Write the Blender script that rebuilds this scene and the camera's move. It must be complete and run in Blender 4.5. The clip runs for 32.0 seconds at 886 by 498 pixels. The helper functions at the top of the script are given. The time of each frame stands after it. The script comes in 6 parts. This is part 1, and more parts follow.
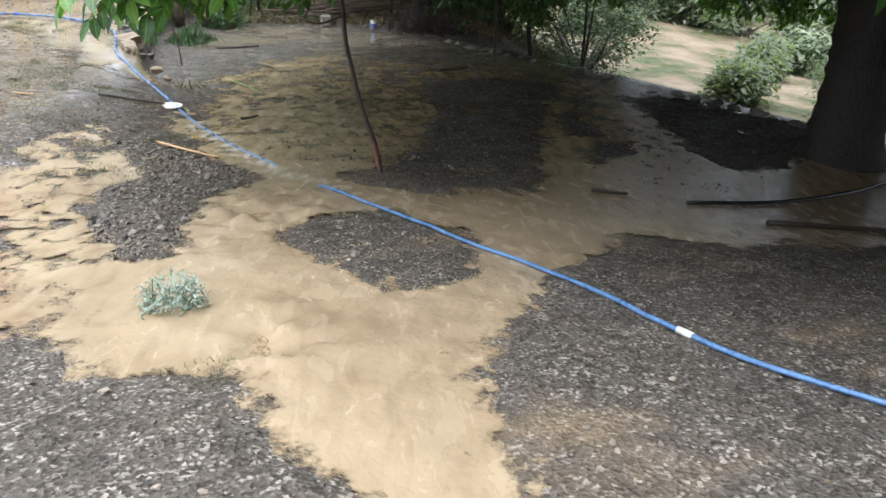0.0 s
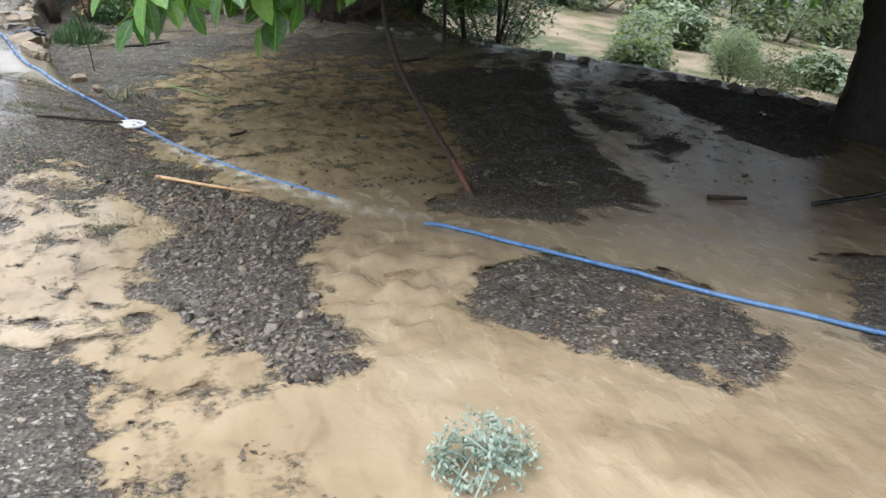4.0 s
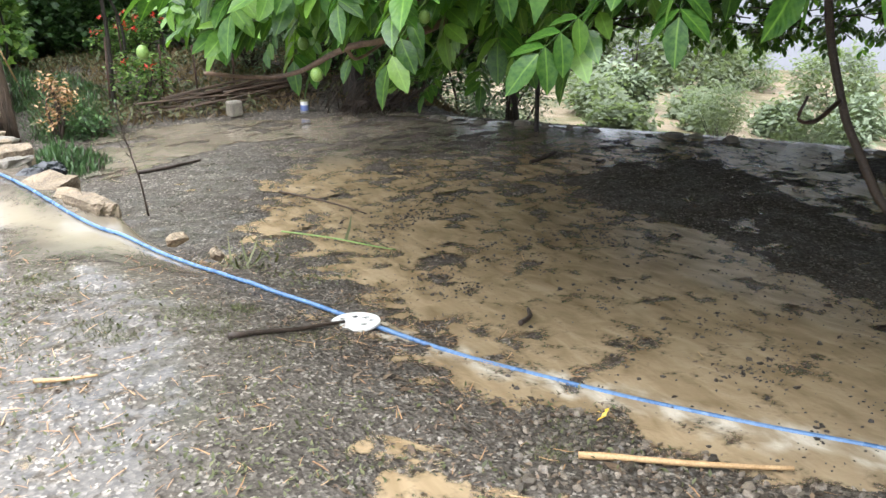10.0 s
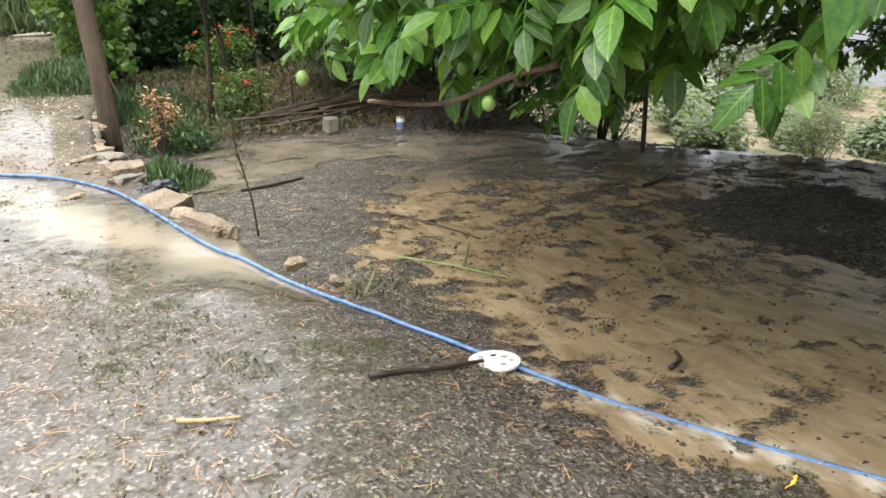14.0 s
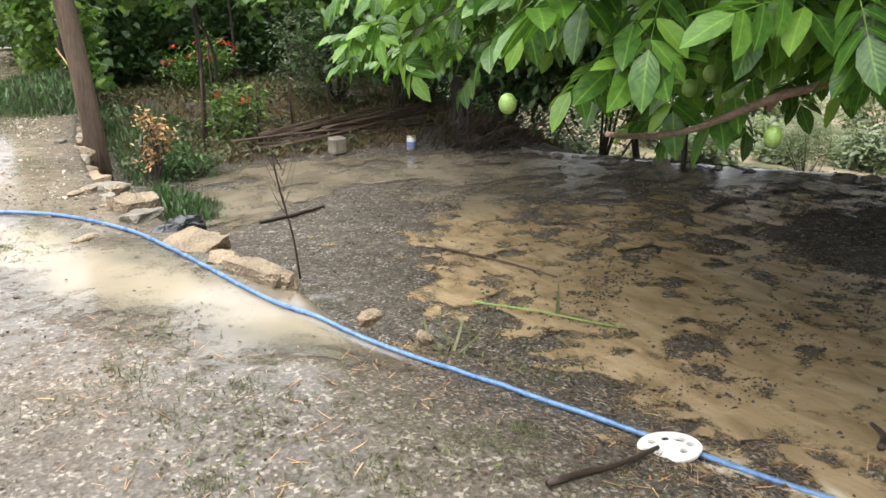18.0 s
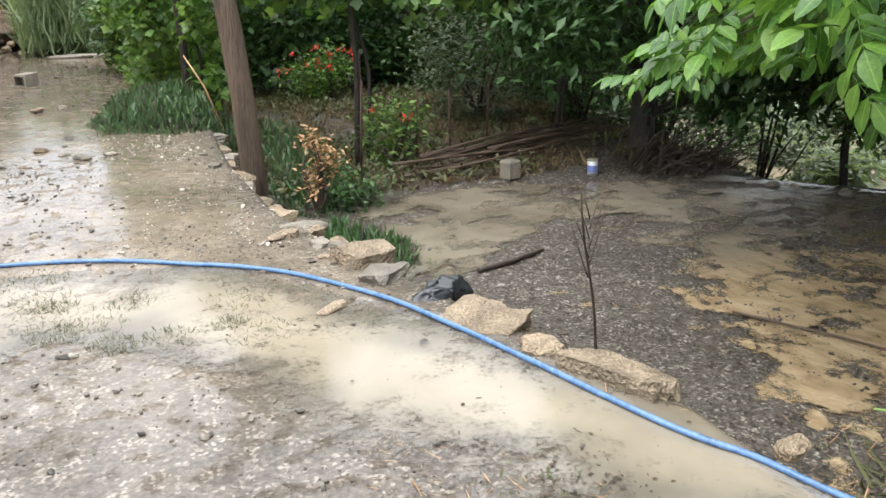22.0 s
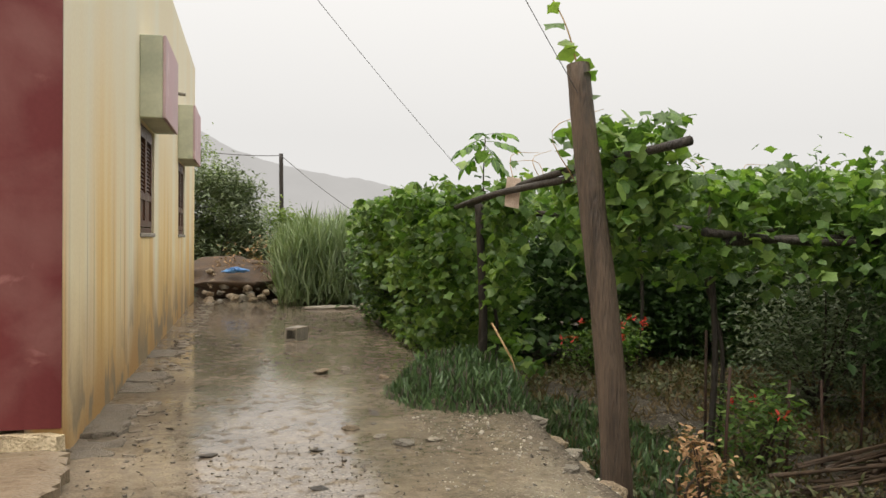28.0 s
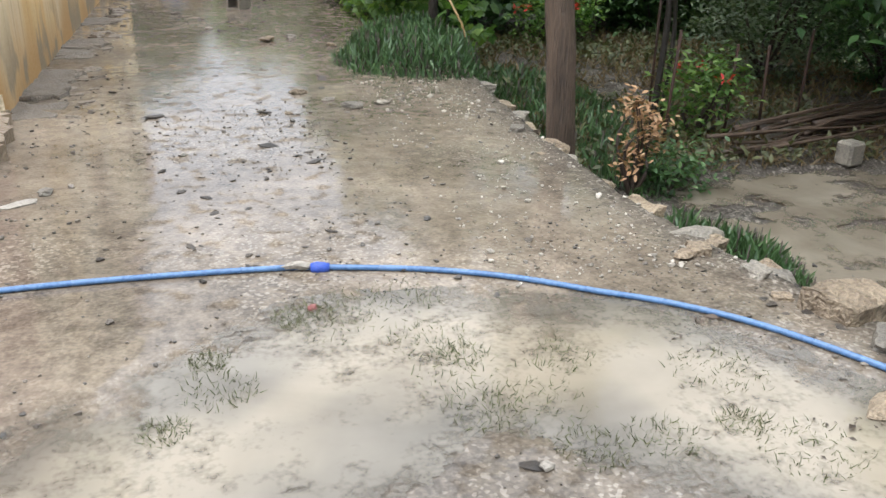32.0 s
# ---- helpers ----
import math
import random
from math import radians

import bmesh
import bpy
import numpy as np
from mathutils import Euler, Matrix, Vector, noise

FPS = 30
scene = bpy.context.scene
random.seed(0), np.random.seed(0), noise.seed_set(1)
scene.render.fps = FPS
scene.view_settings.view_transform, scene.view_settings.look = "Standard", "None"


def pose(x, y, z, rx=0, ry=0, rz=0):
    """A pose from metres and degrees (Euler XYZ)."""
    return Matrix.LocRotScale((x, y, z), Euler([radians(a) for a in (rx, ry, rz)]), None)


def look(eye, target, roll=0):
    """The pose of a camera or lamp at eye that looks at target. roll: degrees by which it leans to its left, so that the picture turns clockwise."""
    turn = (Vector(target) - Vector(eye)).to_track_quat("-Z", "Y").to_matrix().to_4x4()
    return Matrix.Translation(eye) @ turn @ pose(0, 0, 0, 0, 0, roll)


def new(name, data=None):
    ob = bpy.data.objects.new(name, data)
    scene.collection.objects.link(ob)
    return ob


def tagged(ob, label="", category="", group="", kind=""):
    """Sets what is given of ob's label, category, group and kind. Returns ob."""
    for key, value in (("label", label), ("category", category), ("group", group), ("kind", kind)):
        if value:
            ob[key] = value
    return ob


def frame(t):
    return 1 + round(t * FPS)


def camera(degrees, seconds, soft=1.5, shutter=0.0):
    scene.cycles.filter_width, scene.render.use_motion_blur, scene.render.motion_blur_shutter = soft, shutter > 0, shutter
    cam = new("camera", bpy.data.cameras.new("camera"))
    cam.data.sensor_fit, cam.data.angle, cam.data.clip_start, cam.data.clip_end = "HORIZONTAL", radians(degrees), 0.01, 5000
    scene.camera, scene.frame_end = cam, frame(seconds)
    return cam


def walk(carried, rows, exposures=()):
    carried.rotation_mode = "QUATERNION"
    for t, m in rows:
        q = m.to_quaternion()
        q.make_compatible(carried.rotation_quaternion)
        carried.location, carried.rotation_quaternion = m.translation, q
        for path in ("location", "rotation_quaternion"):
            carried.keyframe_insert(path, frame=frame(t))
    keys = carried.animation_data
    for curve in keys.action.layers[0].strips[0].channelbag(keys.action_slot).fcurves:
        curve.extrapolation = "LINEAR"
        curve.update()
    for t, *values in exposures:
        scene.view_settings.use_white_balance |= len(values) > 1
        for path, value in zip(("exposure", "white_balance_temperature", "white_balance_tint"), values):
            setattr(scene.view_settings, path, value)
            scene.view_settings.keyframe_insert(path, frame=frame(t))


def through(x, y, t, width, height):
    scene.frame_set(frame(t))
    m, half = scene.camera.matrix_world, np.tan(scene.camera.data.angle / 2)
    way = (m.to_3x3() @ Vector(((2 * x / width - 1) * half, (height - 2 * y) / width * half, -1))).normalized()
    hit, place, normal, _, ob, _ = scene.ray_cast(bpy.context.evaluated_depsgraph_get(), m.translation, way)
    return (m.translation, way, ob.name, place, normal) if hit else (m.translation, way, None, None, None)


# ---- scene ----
cam = camera(55.6, 32.0)
METRES, EYE, TILT, LEAN, TURN = 12.712, 1.5, -7.8575, -1.8271, -5.0719
ROWS = [
    (0.0, 0.0, 0.0, 0.0, -0.08, -15.63, 0.3),
    (0.5, -0.0155, 0.0184, 0.0009, -4.19, -16.33, 1.47),
    (1.0, -0.0296, 0.0392, -0.001, -7.7, -16.4, 1.54),
    (1.5, -0.0457, 0.0514, 0.0002, -11.39, -16.05, 1.85),
    (2.0, -0.0671, 0.0622, 0.0015, -15.48, -16.52, 2.96),
    (2.5, -0.0821, 0.0781, -0.0002, -15.92, -17.07, 2.21),
    (3.0, -0.0978, 0.0936, 0.0021, -14.39, -16.98, 1.38),
    (3.5, -0.1204, 0.1074, 0.0026, -13.7, -16.81, 1.42),
    (4.0, -0.1404, 0.1252, 0.003, -12.24, -16.99, 2.03),
    (4.5, -0.1548, 0.1465, 0.0061, -10.81, -16.59, 1.57),
    (6.5, -0.221, 0.2354, 0.0131, -14.24, -14.68, 4.31),
    (7.0, -0.2378, 0.258, 0.0153, -17.0, -14.56, 5.09),
    (7.5, -0.2508, 0.2837, 0.0174, -17.95, -14.04, 4.65),
    (8.0, -0.2646, 0.3053, 0.0189, -19.07, -14.1, 4.98),
    (8.5, -0.2773, 0.3266, 0.0217, -20.85, -14.88, 5.7),
    (9.0, -0.2844, 0.3517, 0.0249, -21.61, -14.38, 5.25),
    (9.5, -0.2948, 0.3741, 0.0273, -22.08, -13.46, 4.95),
    (10.0, -0.3103, 0.3958, 0.0302, -23.1, -13.43, 5.6),
    (10.5, -0.3184, 0.4127, 0.0332, -22.49, -12.97, 5.44),
    (11.0, -0.3242, 0.4222, 0.0348, -21.62, -12.17, 4.82),
    (11.5, -0.3295, 0.426, 0.036, -20.46, -12.32, 4.88),
    (12.0, -0.3299, 0.4277, 0.0362, -19.51, -12.71, 4.45),
    (12.5, -0.3298, 0.4277, 0.0361, -19.05, -13.03, 4.13),
    (13.0, -0.329, 0.4277, 0.0365, -19.19, -12.85, 4.59),
    (13.5, -0.3298, 0.427, 0.0366, -18.97, -12.45, 4.9),
    (14.0, -0.3301, 0.4259, 0.0368, -18.46, -12.14, 5.35),
    (14.5, -0.33, 0.4266, 0.037, -17.99, -11.85, 5.3),
    (16.5, -0.3497, 0.4607, 0.0399, -20.77, -10.97, 5.89),
    (17.0, -0.3543, 0.4807, 0.0428, -20.32, -10.5, 4.97),
    (17.5, -0.36, 0.4939, 0.043, -20.16, -10.75, 4.34),
    (18.0, -0.3692, 0.5085, 0.0446, -22.06, -11.62, 5.72),
    (18.5, -0.3767, 0.5227, 0.0459, -23.68, -12.17, 6.62),
    (19.0, -0.3813, 0.543, 0.049, -23.87, -11.51, 6.46),
    (19.5, -0.3892, 0.5611, 0.0509, -22.82, -10.55, 5.9),
    (20.0, -0.4008, 0.58, 0.0541, -22.2, -10.76, 6.53),
    (20.5, -0.4088, 0.5987, 0.0546, -21.32, -11.13, 5.84),
    (21.0, -0.4137, 0.6172, 0.0574, -19.98, -11.05, 4.74),
    (21.5, -0.4269, 0.636, 0.0586, -19.86, -10.79, 5.18),
    (22.0, -0.4441, 0.6535, 0.0617, -19.64, -10.9, 5.38),
    (22.5, -0.4601, 0.6762, 0.0644, -17.1, -9.96, 5.28),
    (23.0, -0.4756, 0.6973, 0.0696, -14.63, -7.67, 5.38),
    (23.5, -0.4955, 0.7173, 0.0742, -14.15, -6.44, 6.08),
    (24.0, -0.5074, 0.7401, 0.0761, -12.24, -5.16, 5.62),
    (24.5, -0.5118, 0.7638, 0.0807, -8.82, -3.23, 4.7),
    (25.0, -0.5181, 0.7756, 0.0831, -7.9, -2.21, 4.03),
    (25.5, -0.5241, 0.7871, 0.0877, -9.11, -0.74, 4.22),
    (26.0, -0.5267, 0.7911, 0.0899, -10.01, 0.88, 3.8),
    (26.5, -0.5276, 0.7917, 0.0903, -9.62, 2.71, 3.3),
    (28.5, -0.5306, 0.7907, 0.0914, -7.01, 7.19, 2.59),
    (29.0, -0.53, 0.792, 0.0885, -6.89, 3.65, 2.79),
    (29.5, -0.5287, 0.7915, 0.0871, -8.0, 0.35, 3.01),
    (30.0, -0.528, 0.7914, 0.0848, -9.11, -2.61, 2.92),
    (30.5, -0.5278, 0.7913, 0.0827, -9.79, -6.37, 2.52),
    (31.0, -0.5276, 0.7917, 0.081, -10.16, -9.61, 2.33),
    (31.5, -0.5276, 0.7923, 0.0793, -10.45, -12.53, 2.21),
    (32.0, -0.5275, 0.7926, 0.0785, -10.7, -14.61, 2.13),
]

EXPOSURES = [(0.0, 1.48, 5750, 10), (1.0, 1.4, 5750, 10), (2.0, 1.55, 5750, 10), (3.0, 1.5, 5750, 10), (4.0, 1.32, 5750, 10), (4.5, 1.25, 5800, 10), (7.0, 1.5, 6050, 10), (9.0, 1.82, 5900, 10), (10.0, 1.9, 5950, 10), (11.0, 1.78, 5950, 10), (13.0, 1.62, 6350, 10), (14.0, 1.68, 6350, 10), (18.0, 1.64, 6400, 10), (21.0, 1.55, 6150, 10), (23.0, 1.3, 6050, 10), (24.0, 1.08, 5950, 10), (25.0, 0.95, 6350, 10), (26.0, 0.75, 7100, 10), (26.5, 0.6, 7300, 10),
             (28.5, 0.62, 7000, 10), (29.0, 0.77, 7500, 10), (30.0, 1.25, 7900, 10), (31.0, 1.02, 6050, 10), (32.0, 1.1, 5900, 10)]
walk(cam, [(t, pose(0, 0, EYE, TILT, LEAN, TURN) @ pose(METRES * x, METRES * y, METRES * z, 90 + pitch, roll, yaw)) for t, x, y, z, yaw, pitch, roll in ROWS], EXPOSURES)

# ---- light: an overcast, rainy sky ----
world = bpy.data.worlds.new("overcast_sky")
scene.world = world
world.use_nodes = True
wn, wl = world.node_tree.nodes, world.node_tree.links
sky = wn.new("ShaderNodeTexSky")
sky.sky_type, sky.sun_disc = "NISHITA", False
sky.sun_elevation, sky.sun_rotation = radians(62), radians(245)
sky.air_density, sky.dust_density = 2.0, 6.0
grey = wn.new("ShaderNodeHueSaturation")
grey.inputs["Saturation"].default_value = 0.12
wl.new(sky.outputs[0], grey.inputs["Color"])
clouds = wn.new("ShaderNodeMix")
clouds.data_type = "RGBA"
clouds.inputs[0].default_value = 0.97
wl.new(grey.outputs[0], clouds.inputs[6])
up, split, tone = wn.new("ShaderNodeTexCoord"), wn.new("ShaderNodeSeparateXYZ"), wn.new("ShaderNodeValToRGB")
wl.new(up.outputs["Generated"], split.inputs[0])
wl.new(split.outputs["Z"], tone.inputs["Fac"])
tone.color_ramp.elements[0].position, tone.color_ramp.elements[0].color = 0.12, (0.352, 0.362, 0.38, 1)
middle = tone.color_ramp.elements.new(0.36)
middle.color = (0.44, 0.45, 0.468, 1)
tone.color_ramp.elements[2].position, tone.color_ramp.elements[2].color = 0.8, (1, 0.99, 0.97, 1)
lift = wn.new("ShaderNodeMix")
lift.data_type, lift.blend_type = "RGBA", "MULTIPLY"
lift.inputs[0].default_value = 1.0
wl.new(tone.outputs["Color"], lift.inputs[6])
lift.inputs[7].default_value = (14.8, 14.8, 14.8, 1)
wl.new(lift.outputs[2], clouds.inputs[7])
wl.new(clouds.outputs[2], wn["Background"].inputs["Color"])
wn["Background"].inputs["Strength"].default_value = 0.1
sun = new("sun", bpy.data.lights.new("sun", "SUN"))
sun.data.energy, sun.data.angle, sun.data.color = 1.3, radians(60), (1.0, 0.97, 0.92)
sun.matrix_world = look((0, 0, 30), (Vector((0, 0, 30)) - Vector((math.cos(radians(62)) * math.sin(radians(245)), math.cos(radians(62)) * math.cos(radians(245)), math.sin(radians(62))))))

# ---- mesh helpers ----
rng = np.random.default_rng(7)


def tri_mesh(name, V, T, smooth=True):
    """A mesh from arrays of places and triangles."""
    V, T = np.asarray(V, np.float32), np.asarray(T, np.int32)
    me = bpy.data.meshes.new(name)
    me.vertices.add(len(V))
    me.vertices.foreach_set("co", V.ravel())
    me.loops.add(T.size)
    me.loops.foreach_set("vertex_index", T.ravel())
    me.polygons.add(len(T))
    me.polygons.foreach_set("loop_start", np.arange(0, T.size, 3, dtype=np.int32))
    me.polygons.foreach_set("use_smooth", np.full(len(T), smooth))
    me.update(calc_edges=True)
    me.validate()
    return me


class Geo:
    """Collects pieces of triangles into one mesh."""

    def __init__(self):
        self.v, self.t, self.n = [], [], 0

    def add(self, VT):
        V, T = VT
        self.v.append(np.asarray(V, float))
        self.t.append(np.asarray(T, int) + self.n)
        self.n += len(V)
        return self

    def get(self):
        return np.concatenate(self.v), np.concatenate(self.t)


def part(name, VT, mat, parent=None, label="", smooth=True):
    V, T = VT.get() if isinstance(VT, Geo) else VT
    ob = new(name, tri_mesh(name, V, T, smooth))
    ob.data.materials.append(mat)
    if parent is not None:
        ob.parent = parent
        ob.matrix_parent_inverse = parent.matrix_basis.inverted()
    if label:
        tagged(ob, label)
    return ob


def thing(name, label, category, at=(0, 0, 0), group="", kind=""):
    ob = new(name)
    ob.location = at
    ob.empty_display_size = 0.1
    return tagged(ob, label, category, group, kind)


def solid(name, VT, mat, label, category, group="", kind="", smooth=True):
    return tagged(part(name, VT, mat, None, "", smooth), label, category, group, kind)


def tube(points, radii, sides=8, caps=True, wobble=0.0):
    """A tapering tube along points."""
    P = np.asarray(points, float)
    n = len(P)
    r = np.broadcast_to(np.asarray(radii, float), (n,)) if np.ndim(radii) == 0 or len(radii) == n else np.interp(np.linspace(0, 1, n), np.linspace(0, 1, len(radii)), radii)
    d = np.gradient(P, axis=0)
    d /= np.linalg.norm(d, axis=1)[:, None] + 1e-9
    ref = np.array([0, 0, 1.0]) if abs(d[:, 2]).mean() < 0.8 else np.array([1.0, 0, 0])
    u = np.cross(d, ref)
    u /= np.linalg.norm(u, axis=1)[:, None] + 1e-9
    w = np.cross(d, u)
    a = np.arange(sides) * 2 * math.pi / sides
    rr = r[:, None] * (1 + wobble * rng.uniform(-1, 1, (n, sides)))
    V = P[:, None] + rr[..., None] * (np.cos(a)[None, :, None] * u[:, None] + np.sin(a)[None, :, None] * w[:, None])
    V = V.reshape(-1, 3)
    i = np.arange(n - 1)[:, None] * sides
    j = np.arange(sides)[None]
    k = (j + 1) % sides
    q = np.stack([i + j, i + k, i + sides + k, i + sides + j], -1).reshape(-1, 4)
    T = np.concatenate([q[:, [0, 1, 2]], q[:, [0, 2, 3]]])
    if caps:
        V = np.concatenate([V, P[:1], P[-1:]])
        c0, c1 = n * sides, n * sides + 1
        jj = np.arange(sides)
        kk = (jj + 1) % sides
        T = np.concatenate([T, np.stack([np.full(sides, c0), kk, jj], -1), np.stack([np.full(sides, c1), (n - 1) * sides + jj, (n - 1) * sides + kk], -1)])
    return V, T


def spline(points, steps=8):
    """Points along a smooth line through points."""
    P = np.asarray(points, float)
    Q = np.concatenate([2 * P[:1] - P[1:2], P, 2 * P[-1:] - P[-2:-1]])
    out = []
    for i in range(1, len(Q) - 2):
        for s in np.arange(steps) / steps:
            a, b, c, d = Q[i - 1:i + 3]
            out.append(0.5 * (2 * b + (c - a) * s + (2 * a - 5 * b + 4 * c - d) * s * s + (3 * b - a - 3 * c + d) * s ** 3))
    return np.array(out + [P[-1]])


def box(x0, x1, y0, y1, z0, z1, bevel=0.0):
    """A box, its edges cut off by bevel."""
    bm = bmesh.new()
    bmesh.ops.create_cube(bm, size=1)
    for v in bm.verts:
        v.co = (x0 + (v.co.x + 0.5) * (x1 - x0), y0 + (v.co.y + 0.5) * (y1 - y0), z0 + (v.co.z + 0.5) * (z1 - z0))
    if bevel:
        bmesh.ops.bevel(bm, geom=list(bm.edges), offset=bevel, segments=1, affect="EDGES")
    return hard(from_bm(bm))


def from_bm(bm):
    bmesh.ops.triangulate(bm, faces=list(bm.faces))
    bm.verts.index_update()
    V = np.array([v.co[:] for v in bm.verts])
    T = np.array([[v.index for v in f.verts] for f in bm.faces])
    bm.free()
    return V, T


def hard(VT):
    """The same with edges that stay sharp."""
    V, T = np.asarray(VT[0]), np.asarray(VT[1])
    return V[T].reshape(-1, 3), np.arange(T.size).reshape(-1, 3)


def rock(seed, size, sub=2, rough=0.28, flat=1.0):
    """An uneven, faceted stone of the given size (x, y, z), resting on its base."""
    bm = bmesh.new()
    bmesh.ops.create_icosphere(bm, subdivisions=sub, radius=0.5)
    V, T = from_bm(bm)
    r = np.random.default_rng(seed)
    for _ in range(9):
        n = r.normal(size=3)
        n /= np.linalg.norm(n)
        h = r.uniform(0.26, 0.44)
        over = np.maximum(V @ n - h, 0)
        V = V - over[:, None] * n * 0.9
    for f, a in ((9, 0.12), (21, 0.06), (43, 0.03)):
        V = V + rough * a * np.stack([np.sin(V @ r.normal(size=3) * f + r.uniform(0, 6)) for _ in range(3)], -1)
    V = V * np.array(size) / (V.max(0) - V.min(0))
    V[:, 2] -= V[:, 2].min()
    return V, T


def blockstone(seed, size):
    """A squared, chipped block."""
    bm = bmesh.new()
    bmesh.ops.create_cube(bm, size=1)
    bmesh.ops.subdivide_edges(bm, edges=list(bm.edges), cuts=5, use_grid_fill=True)
    V, T = from_bm(bm)
    r = np.random.default_rng(seed)
    for _ in range(5):
        n = r.normal(size=3)
        n /= np.linalg.norm(n)
        over = np.maximum(V @ n - r.uniform(0.52, 0.66), 0)
        V = V - over[:, None] * n * 0.9
    for f, a in ((5, 0.05), (13, 0.025), (29, 0.015)):
        V = V + a * np.stack([np.sin(V @ r.normal(size=3) * f + r.uniform(0, 6)) for _ in range(3)], -1)
    V = V * np.array(size) / (V.max(0) - V.min(0))
    V[:, 2] -= V[:, 2].min()
    return V, T


def place(VT, at, yaw=0.0, pitch=0.0, roll=0.0, scale=1.0):
    V, T = VT
    m = np.array(Euler((radians(roll), radians(pitch), radians(yaw))).to_matrix())
    return (np.asarray(V) * scale) @ m.T + np.array(at), T


def turns(yaw, pitch, roll):
    """Rotation matrices from arrays of angles (radians): roll about x, pitch about y, yaw about z."""
    cy, sy, cp, sp, cr, sr = np.cos(yaw), np.sin(yaw), np.cos(pitch), np.sin(pitch), np.cos(roll), np.sin(roll)
    return np.stack([np.stack([cy * cp, cy * sp * sr - sy * cr, cy * sp * cr + sy * sr], -1),
                     np.stack([sy * cp, sy * sp * sr + cy * cr, sy * sp * cr - cy * sr], -1),
                     np.stack([-sp, cp * sr, cp * cr], -1)], -2)


def scatter(VT, at, R, size):
    """Copies of a piece, joined: at (m, 3), R (m, 3, 3), size (m,)."""
    V, T = np.asarray(VT[0], float), np.asarray(VT[1], int)
    W = np.einsum("mij,nj->mni", R, V) * np.asarray(size)[:, None, None] + np.asarray(at)[:, None]
    return W.reshape(-1, 3), (T[None] + (np.arange(len(W)) * len(V))[:, None, None]).reshape(-1, 3)


def hash2(i, j, seed):
    h = np.sin(i * 127.1 + j * 311.7 + seed * 74.7) * 43758.5453
    return h - np.floor(h)


def vnoise(x, y, seed=0):
    i, j = np.floor(x), np.floor(y)
    u, v = x - i, y - j
    u, v = u * u * (3 - 2 * u), v * v * (3 - 2 * v)
    return (hash2(i, j, seed) * (1 - u) + hash2(i + 1, j, seed) * u) * (1 - v) + (hash2(i, j + 1, seed) * (1 - u) + hash2(i + 1, j + 1, seed) * u) * v


def fbm(x, y, seed=0, octaves=4):
    s, a, f = 0.0, 0.5, 1.0
    for o in range(octaves):
        s, a, f = s + a * (vnoise(x * f, y * f, seed + o * 13) - 0.5), a * 0.55, f * 2.1
    return s


# ---- materials ----
def material(name, rough=0.6, metal=0.0, spec=0.5):
    m = bpy.data.materials.new(name)
    m.use_nodes = True
    b = m.node_tree.nodes["Principled BSDF"]
    b.inputs["Roughness"].default_value, b.inputs["Metallic"].default_value = rough, metal
    b.inputs["Specular IOR Level"].default_value = spec
    return m, m.node_tree.nodes, m.node_tree.links, b


def ramp(nodes, links, source, stops):
    r = nodes.new("ShaderNodeValToRGB")
    e = r.color_ramp.elements
    while len(e) < len(stops):
        e.new(0.5)
    for k, (p, c) in zip(e, stops):
        k.position, k.color = p, (*c, 1) if len(c) == 3 else c
    links.new(source, r.inputs[0])
    return r.outputs[0]


def tex(nodes, links, scale, detail=4.0, kind="noise", coords="Object", stretch=(1, 1, 1), distort=0.0):
    tc, mp = nodes.new("ShaderNodeTexCoord"), nodes.new("ShaderNodeMapping")
    mp.inputs["Scale"].default_value = stretch
    links.new(tc.outputs[coords], mp.inputs[0])
    if kind == "noise":
        t = nodes.new("ShaderNodeTexNoise")
        t.inputs["Detail"].default_value, t.inputs["Distortion"].default_value = detail, distort
    else:
        t = nodes.new("ShaderNodeTexVoronoi")
    t.inputs["Scale"].default_value = scale
    links.new(mp.outputs[0], t.inputs["Vector"])
    return t


def mix(nodes, links, fac, a, b, how="MIX"):
    m = nodes.new("ShaderNodeMix")
    m.data_type, m.blend_type = "RGBA", how
    for slot, v in ((0, fac), (6, a), (7, b)):
        if isinstance(v, bpy.types.NodeSocket):
            links.new(v, m.inputs[slot])
        else:
            m.inputs[slot].default_value = v if slot == 0 else (*v, 1)
    return m.outputs[2]


def bump(nodes, links, bsdf, height, strength=0.4, distance=0.01, before=None):
    b = nodes.new("ShaderNodeBump")
    b.inputs["Strength"].default_value, b.inputs["Distance"].default_value = strength, distance
    links.new(height, b.inputs["Height"])
    if before is not None:
        links.new(before, b.inputs["Normal"])
    links.new(b.outputs[0], bsdf.inputs["Normal"])
    return b.outputs[0]


